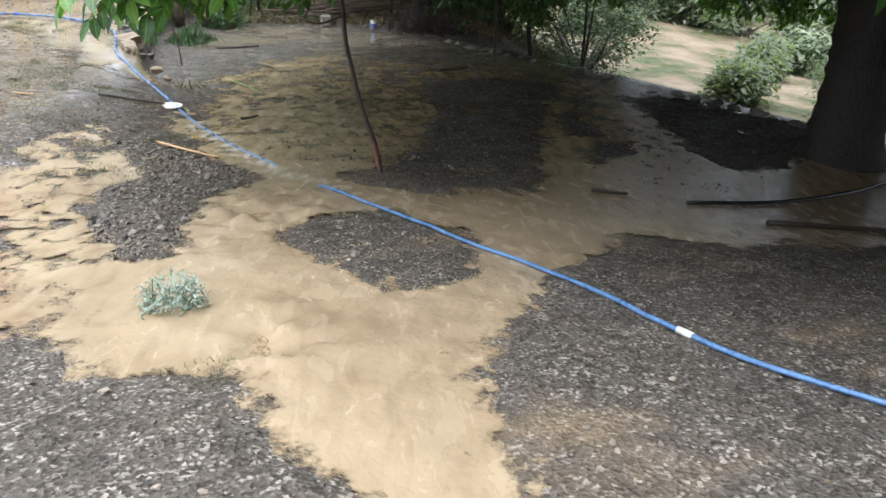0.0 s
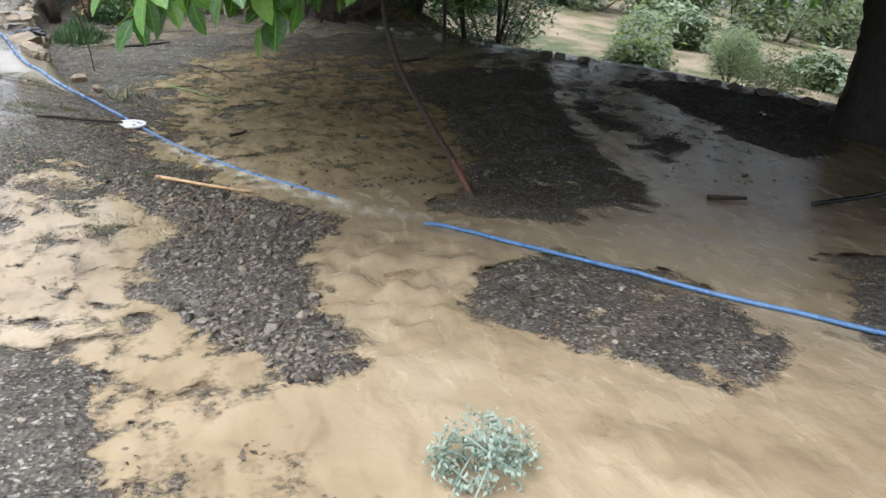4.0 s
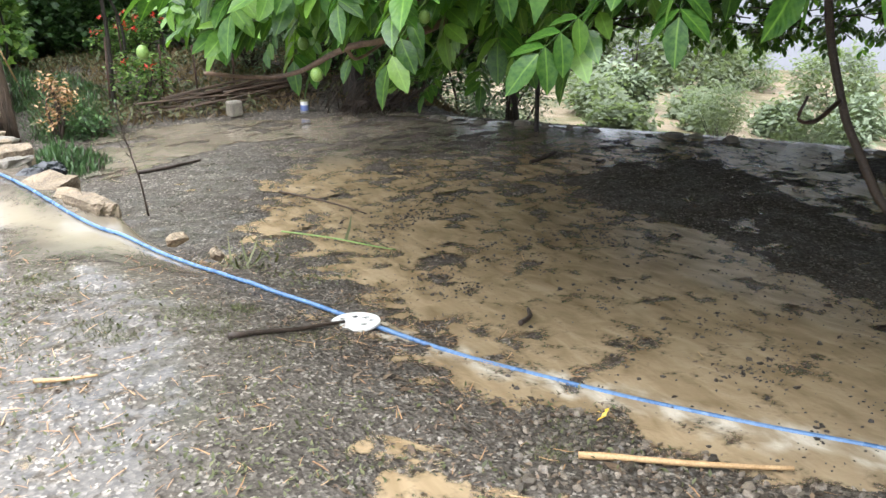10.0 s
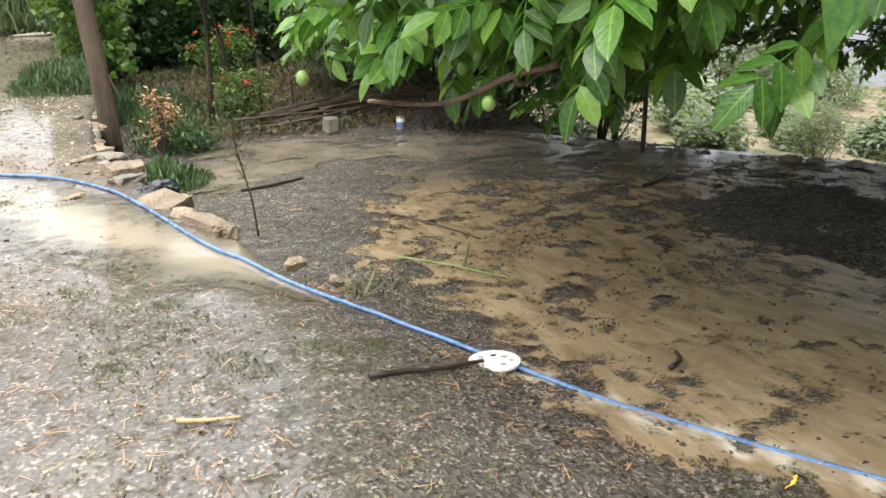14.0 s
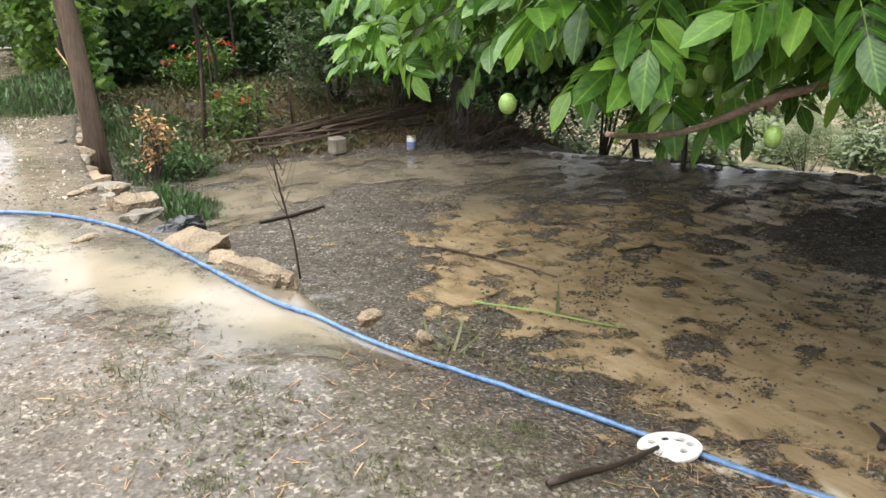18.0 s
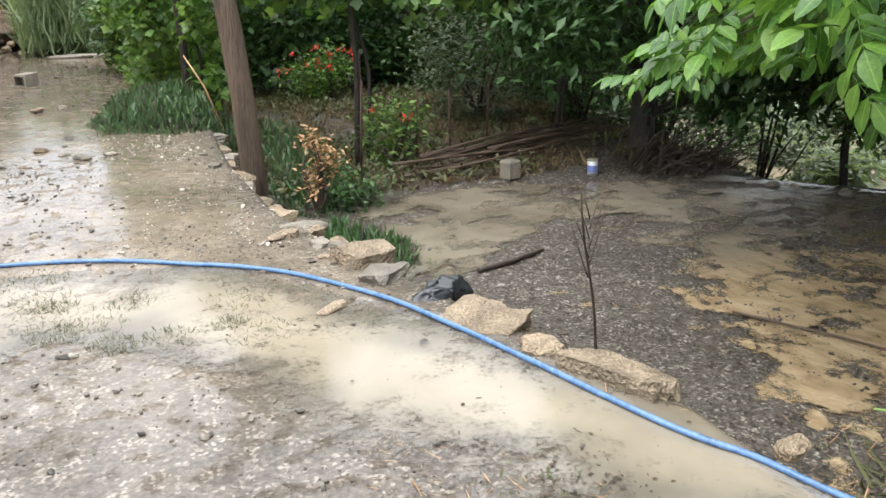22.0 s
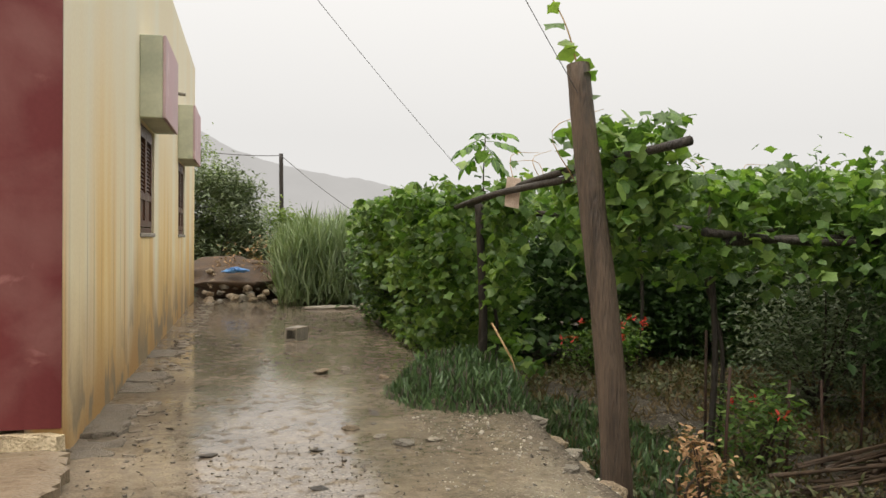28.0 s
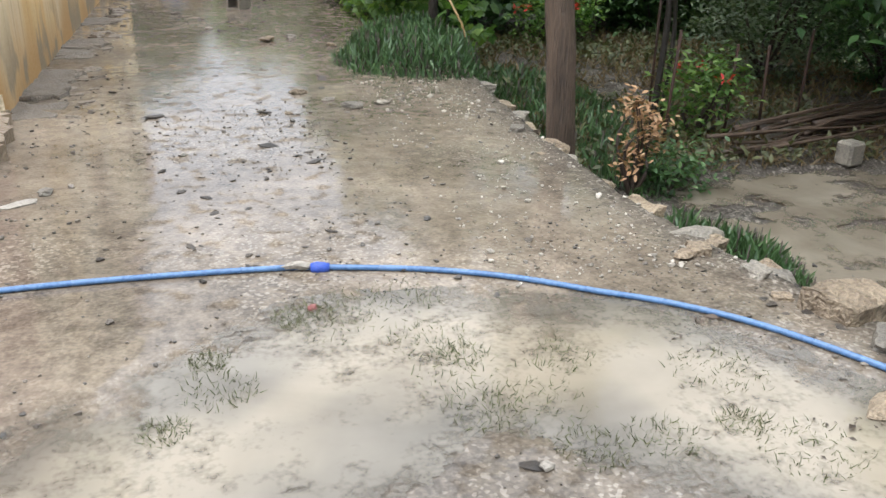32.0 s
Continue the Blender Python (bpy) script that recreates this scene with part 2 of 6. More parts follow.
def plain(name, dark, light, scale=8.0, rough=0.6, bumpy=0.3, stretch=(1, 1, 1), metal=0.0, depth=0.01, vary=0.0, island=False, spec=0.5):
    """Two colours in uneven patches with a fine grain, and a relief."""
    m, n, l, b = material(name, rough, metal, spec)
    big, fine = tex(n, l, scale, 5, stretch=stretch), tex(n, l, scale * 9, 3, stretch=stretch)
    c = ramp(n, l, big.outputs["Fac"], [(0.3, dark), (0.7, light)])
    c = mix(n, l, 0.35, c, ramp(n, l, fine.outputs["Fac"], [(0.35, tuple(0.45 * v for v in dark)), (0.65, light)]))
    if vary:
        src = n.new("ShaderNodeNewGeometry").outputs["Random Per Island"] if island else n.new("ShaderNodeObjectInfo").outputs["Random"]
        c = mix(n, l, 1.0, c, ramp(n, l, src, [(0.0, (1 - vary,) * 3), (1.0, (1 + vary * 0.6,) * 3)]), "MULTIPLY")
    l.new(c, b.inputs["Base Color"])
    l.new(ramp(n, l, big.outputs["Fac"], [(0.3, (rough * 0.7,) * 3), (0.7, (min(1, rough * 1.2),) * 3)]), b.inputs["Roughness"])
    if bumpy:
        bump(n, l, b, fine.outputs["Fac"], bumpy, depth)
    return m


def leafy(name, dark, mid, light, rough=0.4, through=0.35, ribs=False):
    """Leaves: a colour of its own for each, light shining through."""
    m, n, l, b = material(name, rough)
    rnd = n.new("ShaderNodeNewGeometry").outputs["Random Per Island"]
    c = ramp(n, l, rnd, [(0.0, dark), (0.55, mid), (1.0, light)])
    vein = tex(n, l, 60, 2)
    c = mix(n, l, 0.25, c, ramp(n, l, vein.outputs["Fac"], [(0.3, dark), (0.7, light)]))
    if ribs:
        rib, along, sine = n.new("ShaderNodeAttribute"), n.new("ShaderNodeAttribute"), n.new("ShaderNodeMath")
        rib.attribute_name, along.attribute_name = "rib", "along"
        slant, wavy = n.new("ShaderNodeMath"), n.new("ShaderNodeMath")
        slant.operation, wavy.operation, sine.operation = "MULTIPLY_ADD", "MULTIPLY_ADD", "SINE"
        l.new(along.outputs["Fac"], slant.inputs[0])
        slant.inputs[1].default_value = 58
        l.new(rib.outputs["Fac"], wavy.inputs[0])
        wavy.inputs[1].default_value, wavy.inputs[2].default_value = 16, 0
        l.new(wavy.outputs[0], slant.inputs[2])
        l.new(slant.outputs[0], sine.inputs[0])
        c = mix(n, l, ramp(n, l, sine.outputs[0], [(0.75, (0, 0, 0)), (1.0, (0.06, 0.06, 0.06))]), c, light)
        c = mix(n, l, ramp(n, l, rib.outputs["Fac"], [(0.88, (0, 0, 0)), (0.97, (0.35, 0.35, 0.35))]), c, tuple(min(1, 1.5 * v) for v in light))
        bump(n, l, b, sine.outputs[0], 0.1, 0.004)
    l.new(c, b.inputs["Base Color"])
    tr, ms = n.new("ShaderNodeBsdfTranslucent"), n.new("ShaderNodeMixShader")
    l.new(mix(n, l, 1.0, c, (1.0, 1.15, 0.5), "MULTIPLY"), tr.inputs["Color"])
    ms.inputs[0].default_value = through
    l.new(b.outputs[0], ms.inputs[1])
    l.new(tr.outputs[0], ms.inputs[2])
    l.new(ms.outputs[0], n["Material Output"].inputs["Surface"])
    return m


def soil_material():
    m, n, l, b = material("wet_soil")
    lane, silt = n.new("ShaderNodeAttribute"), n.new("ShaderNodeAttribute")
    lane.attribute_name, silt.attribute_name = "lane", "silt"
    far, film = n.new("ShaderNodeAttribute"), n.new("ShaderNodeAttribute")
    far.attribute_name, film.attribute_name = "field", "film"
    big, mid, fine = tex(n, l, 1.3, 6), tex(n, l, 14, 5), tex(n, l, 60, 4)
    grit, stones = tex(n, l, 70, kind="voronoi"), tex(n, l, 46, kind="voronoi")
    c = ramp(n, l, big.outputs["Fac"], [(0.3, (0.042, 0.035, 0.028)), (0.7, (0.105, 0.089, 0.071))])
    c = mix(n, l, 0.55, c, ramp(n, l, fine.outputs["Fac"], [(0.38, (0.01, 0.0085, 0.007)), (0.64, (0.13, 0.113, 0.094))]))
    c = mix(n, l, 0.45, c, ramp(n, l, stones.outputs["Color"], [(0.2, (0.02, 0.016, 0.013)), (0.9, (0.15, 0.132, 0.112))]))
    chip = ramp(n, l, grit.outputs["Color"], [(0.66, (0, 0, 0)), (0.76, (1, 1, 1))])
    c = mix(n, l, mix(n, l, 1.0, chip, ramp(n, l, mid.outputs["Fac"], [(0.42, (0, 0, 0)), (0.6, (0.75, 0.75, 0.75))]), "MULTIPLY"), c, (0.34, 0.305, 0.26))
    lc = ramp(n, l, big.outputs["Fac"], [(0.36, (0.06, 0.046, 0.032)), (0.5, (0.135, 0.107, 0.077)), (0.66, (0.25, 0.203, 0.153))])
    lc = mix(n, l, 0.4, lc, ramp(n, l, mid.outputs["Fac"], [(0.36, (0.07, 0.053, 0.037)), (0.64, (0.29, 0.232, 0.168))]))
    lc = mix(n, l, 0.2, lc, ramp(n, l, fine.outputs["Fac"], [(0.38, (0.035, 0.027, 0.02)), (0.64, (0.33, 0.27, 0.2))]))
    lc = mix(n, l, mix(n, l, 1.0, chip, ramp(n, l, tex(n, l, 1.1, 4).outputs["Fac"], [(0.45, (0.02, 0.02, 0.02)), (0.6, (0.4, 0.4, 0.4))]), "MULTIPLY"), lc, (0.4, 0.35, 0.28))
    c = mix(n, l, lane.outputs["Fac"], c, lc)
    sc = ramp(n, l, mid.outputs["Fac"], [(0.3, (0.16, 0.11, 0.062)), (0.7, (0.3, 0.218, 0.128))])
    c = mix(n, l, silt.outputs["Fac"], c, sc)
    fc = ramp(n, l, tex(n, l, 0.6, 9).outputs["Fac"], [(0.36, (0.075, 0.085, 0.04)), (0.47, (0.14, 0.12, 0.07)), (0.55, (0.19, 0.15, 0.1)), (0.68, (0.24, 0.19, 0.135))])
    c = mix(n, l, far.outputs["Fac"], c, fc)
    l.new(c, b.inputs["Base Color"])
    damp = tex(n, l, 3.0, 5)
    l.new(ramp(n, l, damp.outputs["Fac"], [(0.4, (0.55, 0.55, 0.55)), (0.62, (0.85, 0.85, 0.85))]), b.inputs["Roughness"])
    b.inputs["Specular IOR Level"].default_value = 0.1
    # the skin of standing rain, broken by what sticks out of it
    skin = mix(n, l, 1.0, film.outputs["Fac"], ramp(n, l, tex(n, l, 9, 6).outputs["Fac"], [(0.36, (0.1, 0.1, 0.1)), (0.47, (1, 1, 1))]), "MULTIPLY")
    l.new(skin, b.inputs["Coat Weight"])
    level = mix(n, l, 0.75, (0, 0, 0), skin)
    first = bump(n, l, b, mix(n, l, level, stones.outputs["Distance"], (0.4, 0.4, 0.4)), 0.8, 0.012)
    bump(n, l, b, mix(n, l, level, fine.outputs["Fac"], (0.5, 0.5, 0.5)), 0.8, 0.01, first)
    b.inputs["Coat Roughness"].default_value, b.inputs["Coat IOR"].default_value = 0.07, 1.46
    ripple = n.new("ShaderNodeBump")
    ripple.inputs["Strength"].default_value, ripple.inputs["Distance"].default_value = 0.16, 0.01
    l.new(tex(n, l, 16, 4).outputs["Fac"], ripple.inputs["Height"])
    l.new(ripple.outputs[0], b.inputs["Coat Normal"])
    return m


def water_material():
    m, n, l, b = material("muddy_water", 0.1)
    b.inputs["IOR"].default_value = 1.38
    grey = n.new("ShaderNodeAttribute")
    grey.attribute_name = "grey"
    swirl = tex(n, l, 1.6, 5, distort=0.5)
    thin = tex(n, l, 6.0, 7, stretch=(1.5, 0.6, 1), distort=0.7)
    c = ramp(n, l, swirl.outputs["Fac"], [(0.3, (0.215, 0.157, 0.095)), (0.55, (0.3, 0.228, 0.144)), (0.75, (0.35, 0.277, 0.188))])
    c = mix(n, l, 0.24, c, ramp(n, l, thin.outputs["Fac"], [(0.36, (0.13, 0.09, 0.052)), (0.5, (0.3, 0.228, 0.143)), (0.66, (0.38, 0.3, 0.2))]))
    g = ramp(n, l, swirl.outputs["Fac"], [(0.35, (0.11, 0.097, 0.077)), (0.55, (0.165, 0.146, 0.117)), (0.75, (0.22, 0.195, 0.158))])
    brown = n.new("ShaderNodeAttribute")
    brown.attribute_name = "brown"
    c = mix(n, l, brown.outputs["Fac"], c, ramp(n, l, thin.outputs["Fac"], [(0.3, (0.22, 0.158, 0.088)), (0.55, (0.325, 0.243, 0.145)), (0.75, (0.4, 0.31, 0.2))]))
    c = mix(n, l, grey.outputs["Fac"], c, g)
    milk = n.new("ShaderNodeAttribute")
    milk.attribute_name = "milk"
    c = mix(n, l, milk.outputs["Fac"], c, ramp(n, l, swirl.outputs["Fac"], [(0.3, (0.23, 0.193, 0.14)), (0.7, (0.33, 0.284, 0.214))]))
    foam = n.new("ShaderNodeAttribute")
    foam.attribute_name = "foam"
    c = mix(n, l, foam.outputs["Fac"], c, ramp(n, l, thin.outputs["Fac"], [(0.4, (0.36, 0.29, 0.2)), (0.6, (0.66, 0.6, 0.5))]))
    l.new(c, b.inputs["Base Color"])
    smooth = ramp(n, l, thin.outputs["Fac"], [(0.3, (0.04, 0.04, 0.04)), (0.7, (0.13, 0.13, 0.13))])
    churned = ramp(n, l, thin.outputs["Fac"], [(0.3, (0.16, 0.16, 0.16)), (0.7, (0.32, 0.32, 0.32))])
    calmer = n.new("ShaderNodeMath")
    calmer.operation, calmer.use_clamp = "MULTIPLY_ADD", True
    l.new(brown.outputs["Fac"], calmer.inputs[0])
    calmer.inputs[1].default_value = 0.35
    l.new(grey.outputs["Fac"], calmer.inputs[2])
    sheet_calm = n.new("ShaderNodeAttribute")
    sheet_calm.attribute_name = "calm"
    l.new(mix(n, l, sheet_calm.outputs["Fac"], mix(n, l, calmer.outputs[0], churned, smooth), (0.05, 0.05, 0.05)), b.inputs["Roughness"])
    rip = tex(n, l, 17, 5, stretch=(1, 0.7, 1), distort=1.2)
    level = n.new("ShaderNodeMath")
    level.operation = "MAXIMUM"
    l.new(grey.outputs["Fac"], level.inputs[0])
    l.new(sheet_calm.outputs["Fac"], level.inputs[1])
    still = mix(n, l, level.outputs[0], rip.outputs["Fac"], (0.5, 0.5, 0.5))
    first = bump(n, l, b, still, 0.22, 0.02)
    bump(n, l, b, tex(n, l, 40, 2).outputs["Fac"], 0.12, 0.005, first)
    depth, shore = n.new("ShaderNodeAttribute"), n.new("ShaderNodeMath")
    depth.attribute_name = "depth"
    shore.operation = "MULTIPLY_ADD"
    calm = mix(n, l, 0.45, tex(n, l, 1.7, 3).outputs["Fac"], tex(n, l, 9, 5).outputs["Fac"])
    l.new(mix(n, l, grey.outputs["Fac"], tex(n, l, 7, 6, stretch=(1, 0.7, 1), distort=0.5).outputs["Fac"], calm), shore.inputs[0])
    l.new(ramp(n, l, grey.outputs["Fac"], [(0.0, (0.22, 0.22, 0.22)), (0.8, (0.55, 0.55, 0.55))]), b.inputs["Specular IOR Level"])
    shore.inputs[1].default_value = 0.1
    l.new(depth.outputs["Fac"], shore.inputs[2])
    grain = n.new("ShaderNodeMath")
    grain.operation = "MULTIPLY_ADD"
    l.new(tex(n, l, 42, 4).outputs["Fac"], grain.inputs[0])
    grain.inputs[1].default_value = 0.035
    l.new(shore.outputs[0], grain.inputs[2])
    l.new(ramp(n, l, grain.outputs[0], [(0.062, (0, 0, 0)), (0.072, (0.7, 0.7, 0.7)), (0.082, (1, 1, 1))]), b.inputs["Alpha"])
    return m


def wall_material(name, base, pale, stain, run, splash=None):
    """Painted render: broad washed-out bands, rust and soot running down the lower half, mud splashed along the foot."""
    m, n, l, b = material(name, 0.75, 0, 0.3)
    tc, sep = n.new("ShaderNodeTexCoord"), n.new("ShaderNodeSeparateXYZ")
    l.new(tc.outputs["Object"], sep.inputs[0])

    def height(wobble, low, high, flip=False):
        add = n.new("ShaderNodeMath")
        add.operation = "MULTIPLY_ADD"
        l.new(wobble, add.inputs[0])
        add.inputs[1].default_value = 1.6
        l.new(sep.outputs["Z"], add.inputs[2])
        size = n.new("ShaderNodeMapRange")
        size.inputs["From Min"].default_value, size.inputs["From Max"].default_value = low + 0.8, high + 0.8
        size.inputs["To Min"].default_value, size.inputs["To Max"].default_value = (0.0, 1.0) if flip else (1.0, 0.0)
        l.new(add.outputs[0], size.inputs["Value"])
        return size.outputs[0]

    bands = tex(n, l, 0.75, 3, stretch=(1, 1, 0.05))
    broad = tex(n, l, 0.5, 4, stretch=(1, 1, 0.3))
    c = mix(n, l, ramp(n, l, bands.outputs["Fac"], [(0.46, (0, 0, 0)), (0.64, (1, 1, 1))]), base, pale)
    c = mix(n, l, ramp(n, l, height(broad.outputs["Fac"], 0.6, 3.4, True), [(0.0, (0, 0, 0)), (1.0, (0.75, 0.75, 0.75))]), c, tuple(min(1, v) for v in (pale[0] * 0.98, pale[1] * 0.98, pale[2] * 1.06)))
    streak = tex(n, l, 2.2, 4, stretch=(1, 1, 0.05), distort=0.2)
    c = mix(n, l, mix(n, l, 1.0, ramp(n, l, streak.outputs["Fac"], [(0.48, (0, 0, 0)), (0.66, (0.75, 0.75, 0.75))]), height(tex(n, l, 3.5, 2, stretch=(1, 1, 0.02)).outputs["Fac"], 0.7, 2.6), "MULTIPLY"), c, stain)
    lines = tex(n, l, 9, 2, stretch=(1, 1, 0.015))
    c = mix(n, l, mix(n, l, 1.0, ramp(n, l, lines.outputs["Fac"], [(0.56, (0, 0, 0)), (0.66, (0.65, 0.65, 0.65))]), height(tex(n, l, 5, 2, stretch=(1, 1, 0.02)).outputs["Fac"], 0.6, 1.9), "MULTIPLY"), c, run)
    if splash:
        low = tex(n, l, 0.9, 5, stretch=(1, 1, 0.6))
        c = mix(n, l, height(low.outputs["Fac"], -0.5, 0.75), c, splash)
        patch = tex(n, l, 1.6, 3, stretch=(1, 1, 0.7))
        c = mix(n, l, mix(n, l, 1.0, ramp(n, l, patch.outputs["Fac"], [(0.5, (0, 0, 0)), (0.54, (0.75, 0.75, 0.75))]), height(low.outputs["Fac"], -0.3, 0.35), "MULTIPLY"), c, (0.16, 0.14, 0.11))
    else:
        scuff = tex(n, l, 1.4, 7, distort=0.4)
        c = mix(n, l, ramp(n, l, scuff.outputs["Fac"], [(0.44, (0, 0, 0)), (0.68, (0.55, 0.55, 0.55))]), c, run)
        graze = tex(n, l, 2.4, 9, stretch=(1, 1, 0.8), distort=0.8)
        c = mix(n, l, ramp(n, l, graze.outputs["Fac"], [(0.62, (0, 0, 0)), (0.68, (0.5, 0.5, 0.5))]), c, tuple(min(1, v * 1.5) for v in run))
    fine = tex(n, l, 30, 5)
    c = mix(n, l, 0.1, c, ramp(n, l, fine.outputs["Fac"], [(0.3, tuple(v * 0.4 for v in base)), (0.7, pale)]))
    l.new(c, b.inputs["Base Color"])
    first = bump(n, l, b, broad.outputs["Fac"], 0.3, 0.03)
    bump(n, l, b, fine.outputs["Fac"], 0.25, 0.006, first)
    return m


SOIL, WATER = soil_material(), water_material()
HOSE_M = plain("blue_polythene", (0.055, 0.125, 0.27), (0.12, 0.225, 0.41), 6, 0.3, 0.05)
BARK = plain("dark_wet_bark", (0.012, 0.009, 0.007), (0.045, 0.035, 0.026), 5, 0.65, 0.9, (1, 1, 0.25), depth=0.03)
POLE_M = plain("weathered_pole_wood", (0.026, 0.018, 0.012), (0.14, 0.094, 0.062), 9, 0.7, 1.0, (1, 1, 0.1), depth=0.03)
TWIG = plain("dark_twig", (0.02, 0.014, 0.01), (0.075, 0.05, 0.035), 14, 0.6, 0.4)
REDSTEM = plain("red_brown_stem", (0.016, 0.01, 0.009), (0.06, 0.028, 0.022), 9, 0.5, 0.3)
DRYWOOD = plain("dry_brush_wood", (0.03, 0.019, 0.013), (0.125, 0.08, 0.05), 10, 0.7, 0.4, vary=0.3, island=True)
CANE = plain("dry_cane", (0.32, 0.19, 0.08), (0.55, 0.36, 0.18), 14, 0.5, 0.2)
STONE = plain("tan_limestone", (0.15, 0.105, 0.066), (0.47, 0.37, 0.25), 7, 0.6, 1.0, vary=0.25, depth=0.035)
GREYSTONE = plain("grey_stone", (0.13, 0.115, 0.095), (0.32, 0.28, 0.22), 9, 0.55, 0.7, vary=0.3, depth=0.02)
BLACKROCK = plain("dark_wet_rock", (0.02, 0.018, 0.016), (0.075, 0.068, 0.06), 9, 0.25, 0.8, vary=0.3, depth=0.02)
PEBBLE = plain("gravel_stone", (0.045, 0.037, 0.029), (0.2, 0.168, 0.132), 30, 0.45, 0.2, vary=0.8, island=True)
RUST = plain("rusty_iron", (0.028, 0.014, 0.01), (0.09, 0.045, 0.03), 20, 0.8, 0.4)
YELLOW = wall_material("yellow_render", (0.8, 0.59, 0.27), (0.78, 0.73, 0.56), (0.7, 0.41, 0.13), (0.32, 0.25, 0.15), (0.4, 0.225, 0.075))
GREENISH = wall_material("pale_green_render", (0.5, 0.52, 0.36), (0.66, 0.66, 0.48), (0.56, 0.44, 0.2), (0.25, 0.28, 0.22))
RED = wall_material("dark_red_render", (0.125, 0.018, 0.018), (0.15, 0.03, 0.03), (0.1, 0.012, 0.014), (0.27, 0.13, 0.115))
PINK = wall_material("pink_render", (0.52, 0.34, 0.35), (0.6, 0.43, 0.44), (0.46, 0.32, 0.34), (0.5, 0.4, 0.41))
SHUTTER = plain("brown_shutter_wood", (0.075, 0.034, 0.02), (0.175, 0.085, 0.05), 8, 0.55, 0.3, (1, 1, 0.3))
CONCRETE = plain("grey_concrete", (0.2, 0.18, 0.15), (0.4, 0.36, 0.3), 7, 0.8, 0.5)
WHITE = plain("white_plastic", (0.62, 0.61, 0.57), (0.8, 0.79, 0.76), 12, 0.35, 0.05)
BLACKBAG = plain("black_plastic", (0.008, 0.009, 0.011), (0.03, 0.032, 0.038), 6, 0.22, 0.2)
WIRE_M = plain("grey_wire", (0.06, 0.06, 0.06), (0.14, 0.14, 0.14), 6, 0.5, 0.0)
BLUEBAG = plain("blue_plastic", (0.05, 0.2, 0.55), (0.16, 0.4, 0.8), 5, 0.35, 0.2)
BLUECORD = plain("blue_cord", (0.02, 0.05, 0.3), (0.05, 0.11, 0.5), 30, 0.5, 0.3)
WALNUT = leafy("walnut_leaf", (0.02, 0.066, 0.013), (0.055, 0.15, 0.026), (0.22, 0.38, 0.06), 0.3, 0.36, True)
VINELEAF = leafy("vine_leaf", (0.032, 0.078, 0.02), (0.1, 0.21, 0.045), (0.3, 0.42, 0.12), 0.45, 0.42)
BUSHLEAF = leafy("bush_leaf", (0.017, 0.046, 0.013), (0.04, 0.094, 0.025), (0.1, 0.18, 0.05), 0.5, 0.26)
OLIVELEAF = leafy("olive_leaf", (0.07, 0.1, 0.05), (0.13, 0.17, 0.09), (0.22, 0.26, 0.16), 0.5, 0.2)
SUCCULENT = leafy("succulent_leaf", (0.028, 0.065, 0.022), (0.058, 0.115, 0.04), (0.12, 0.19, 0.075), 0.4, 0.12)
SAGE = leafy("sage_leaf", (0.18, 0.225, 0.18), (0.26, 0.315, 0.255), (0.36, 0.41, 0.345), 0.5, 0.2)
# leaves in the valley: rain haze put into a paler base colour
HAZYLEAF = leafy("haze_paled_leaf", (0.17, 0.2, 0.14), (0.2, 0.23, 0.165), (0.24, 0.27, 0.2), 0.9, 0.5)
FARLEAF = leafy("far_green_leaf", (0.1, 0.15, 0.05), (0.17, 0.24, 0.075), (0.26, 0.33, 0.12), 0.6, 0.45)
REED = leafy("reed_leaf", (0.11, 0.165, 0.07), (0.2, 0.27, 0.135), (0.35, 0.42, 0.27), 0.45, 0.3)
DRYLEAF = leafy("dry_leaf", (0.2, 0.1, 0.045), (0.38, 0.21, 0.1), (0.52, 0.34, 0.19), 0.6, 0.2)
GRASSLEAF = leafy("grass_blade", (0.04, 0.046, 0.018), (0.078, 0.088, 0.032), (0.15, 0.15, 0.066), 0.6, 0.2)
STRAW = leafy("dead_straw", (0.08, 0.053, 0.026), (0.165, 0.112, 0.055), (0.28, 0.2, 0.1), 0.6, 0.2)
BROWNTWIG = plain("brown_branch", (0.09, 0.055, 0.038), (0.26, 0.17, 0.12), 12, 0.6, 0.4)
FLOWER = leafy("red_petal", (0.5, 0.02, 0.015), (0.65, 0.04, 0.03), (0.75, 0.1, 0.07), 0.5, 0.2)
YFLOWER = leafy("yellow_petal", (0.7, 0.4, 0.02), (0.8, 0.5, 0.03), (0.85, 0.6, 0.1), 0.5, 0.2)
NUT = plain("green_husk", (0.13, 0.24, 0.04), (0.26, 0.38, 0.1), 20, 0.45, 0.1)


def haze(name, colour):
    """Distance lost in rain: the haze is put in as a pale emissive grey."""
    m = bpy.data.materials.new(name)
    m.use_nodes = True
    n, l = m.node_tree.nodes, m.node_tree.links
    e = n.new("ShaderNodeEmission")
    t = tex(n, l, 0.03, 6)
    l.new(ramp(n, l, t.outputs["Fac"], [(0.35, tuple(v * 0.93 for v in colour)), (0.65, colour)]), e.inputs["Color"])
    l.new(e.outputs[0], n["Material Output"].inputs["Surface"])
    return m


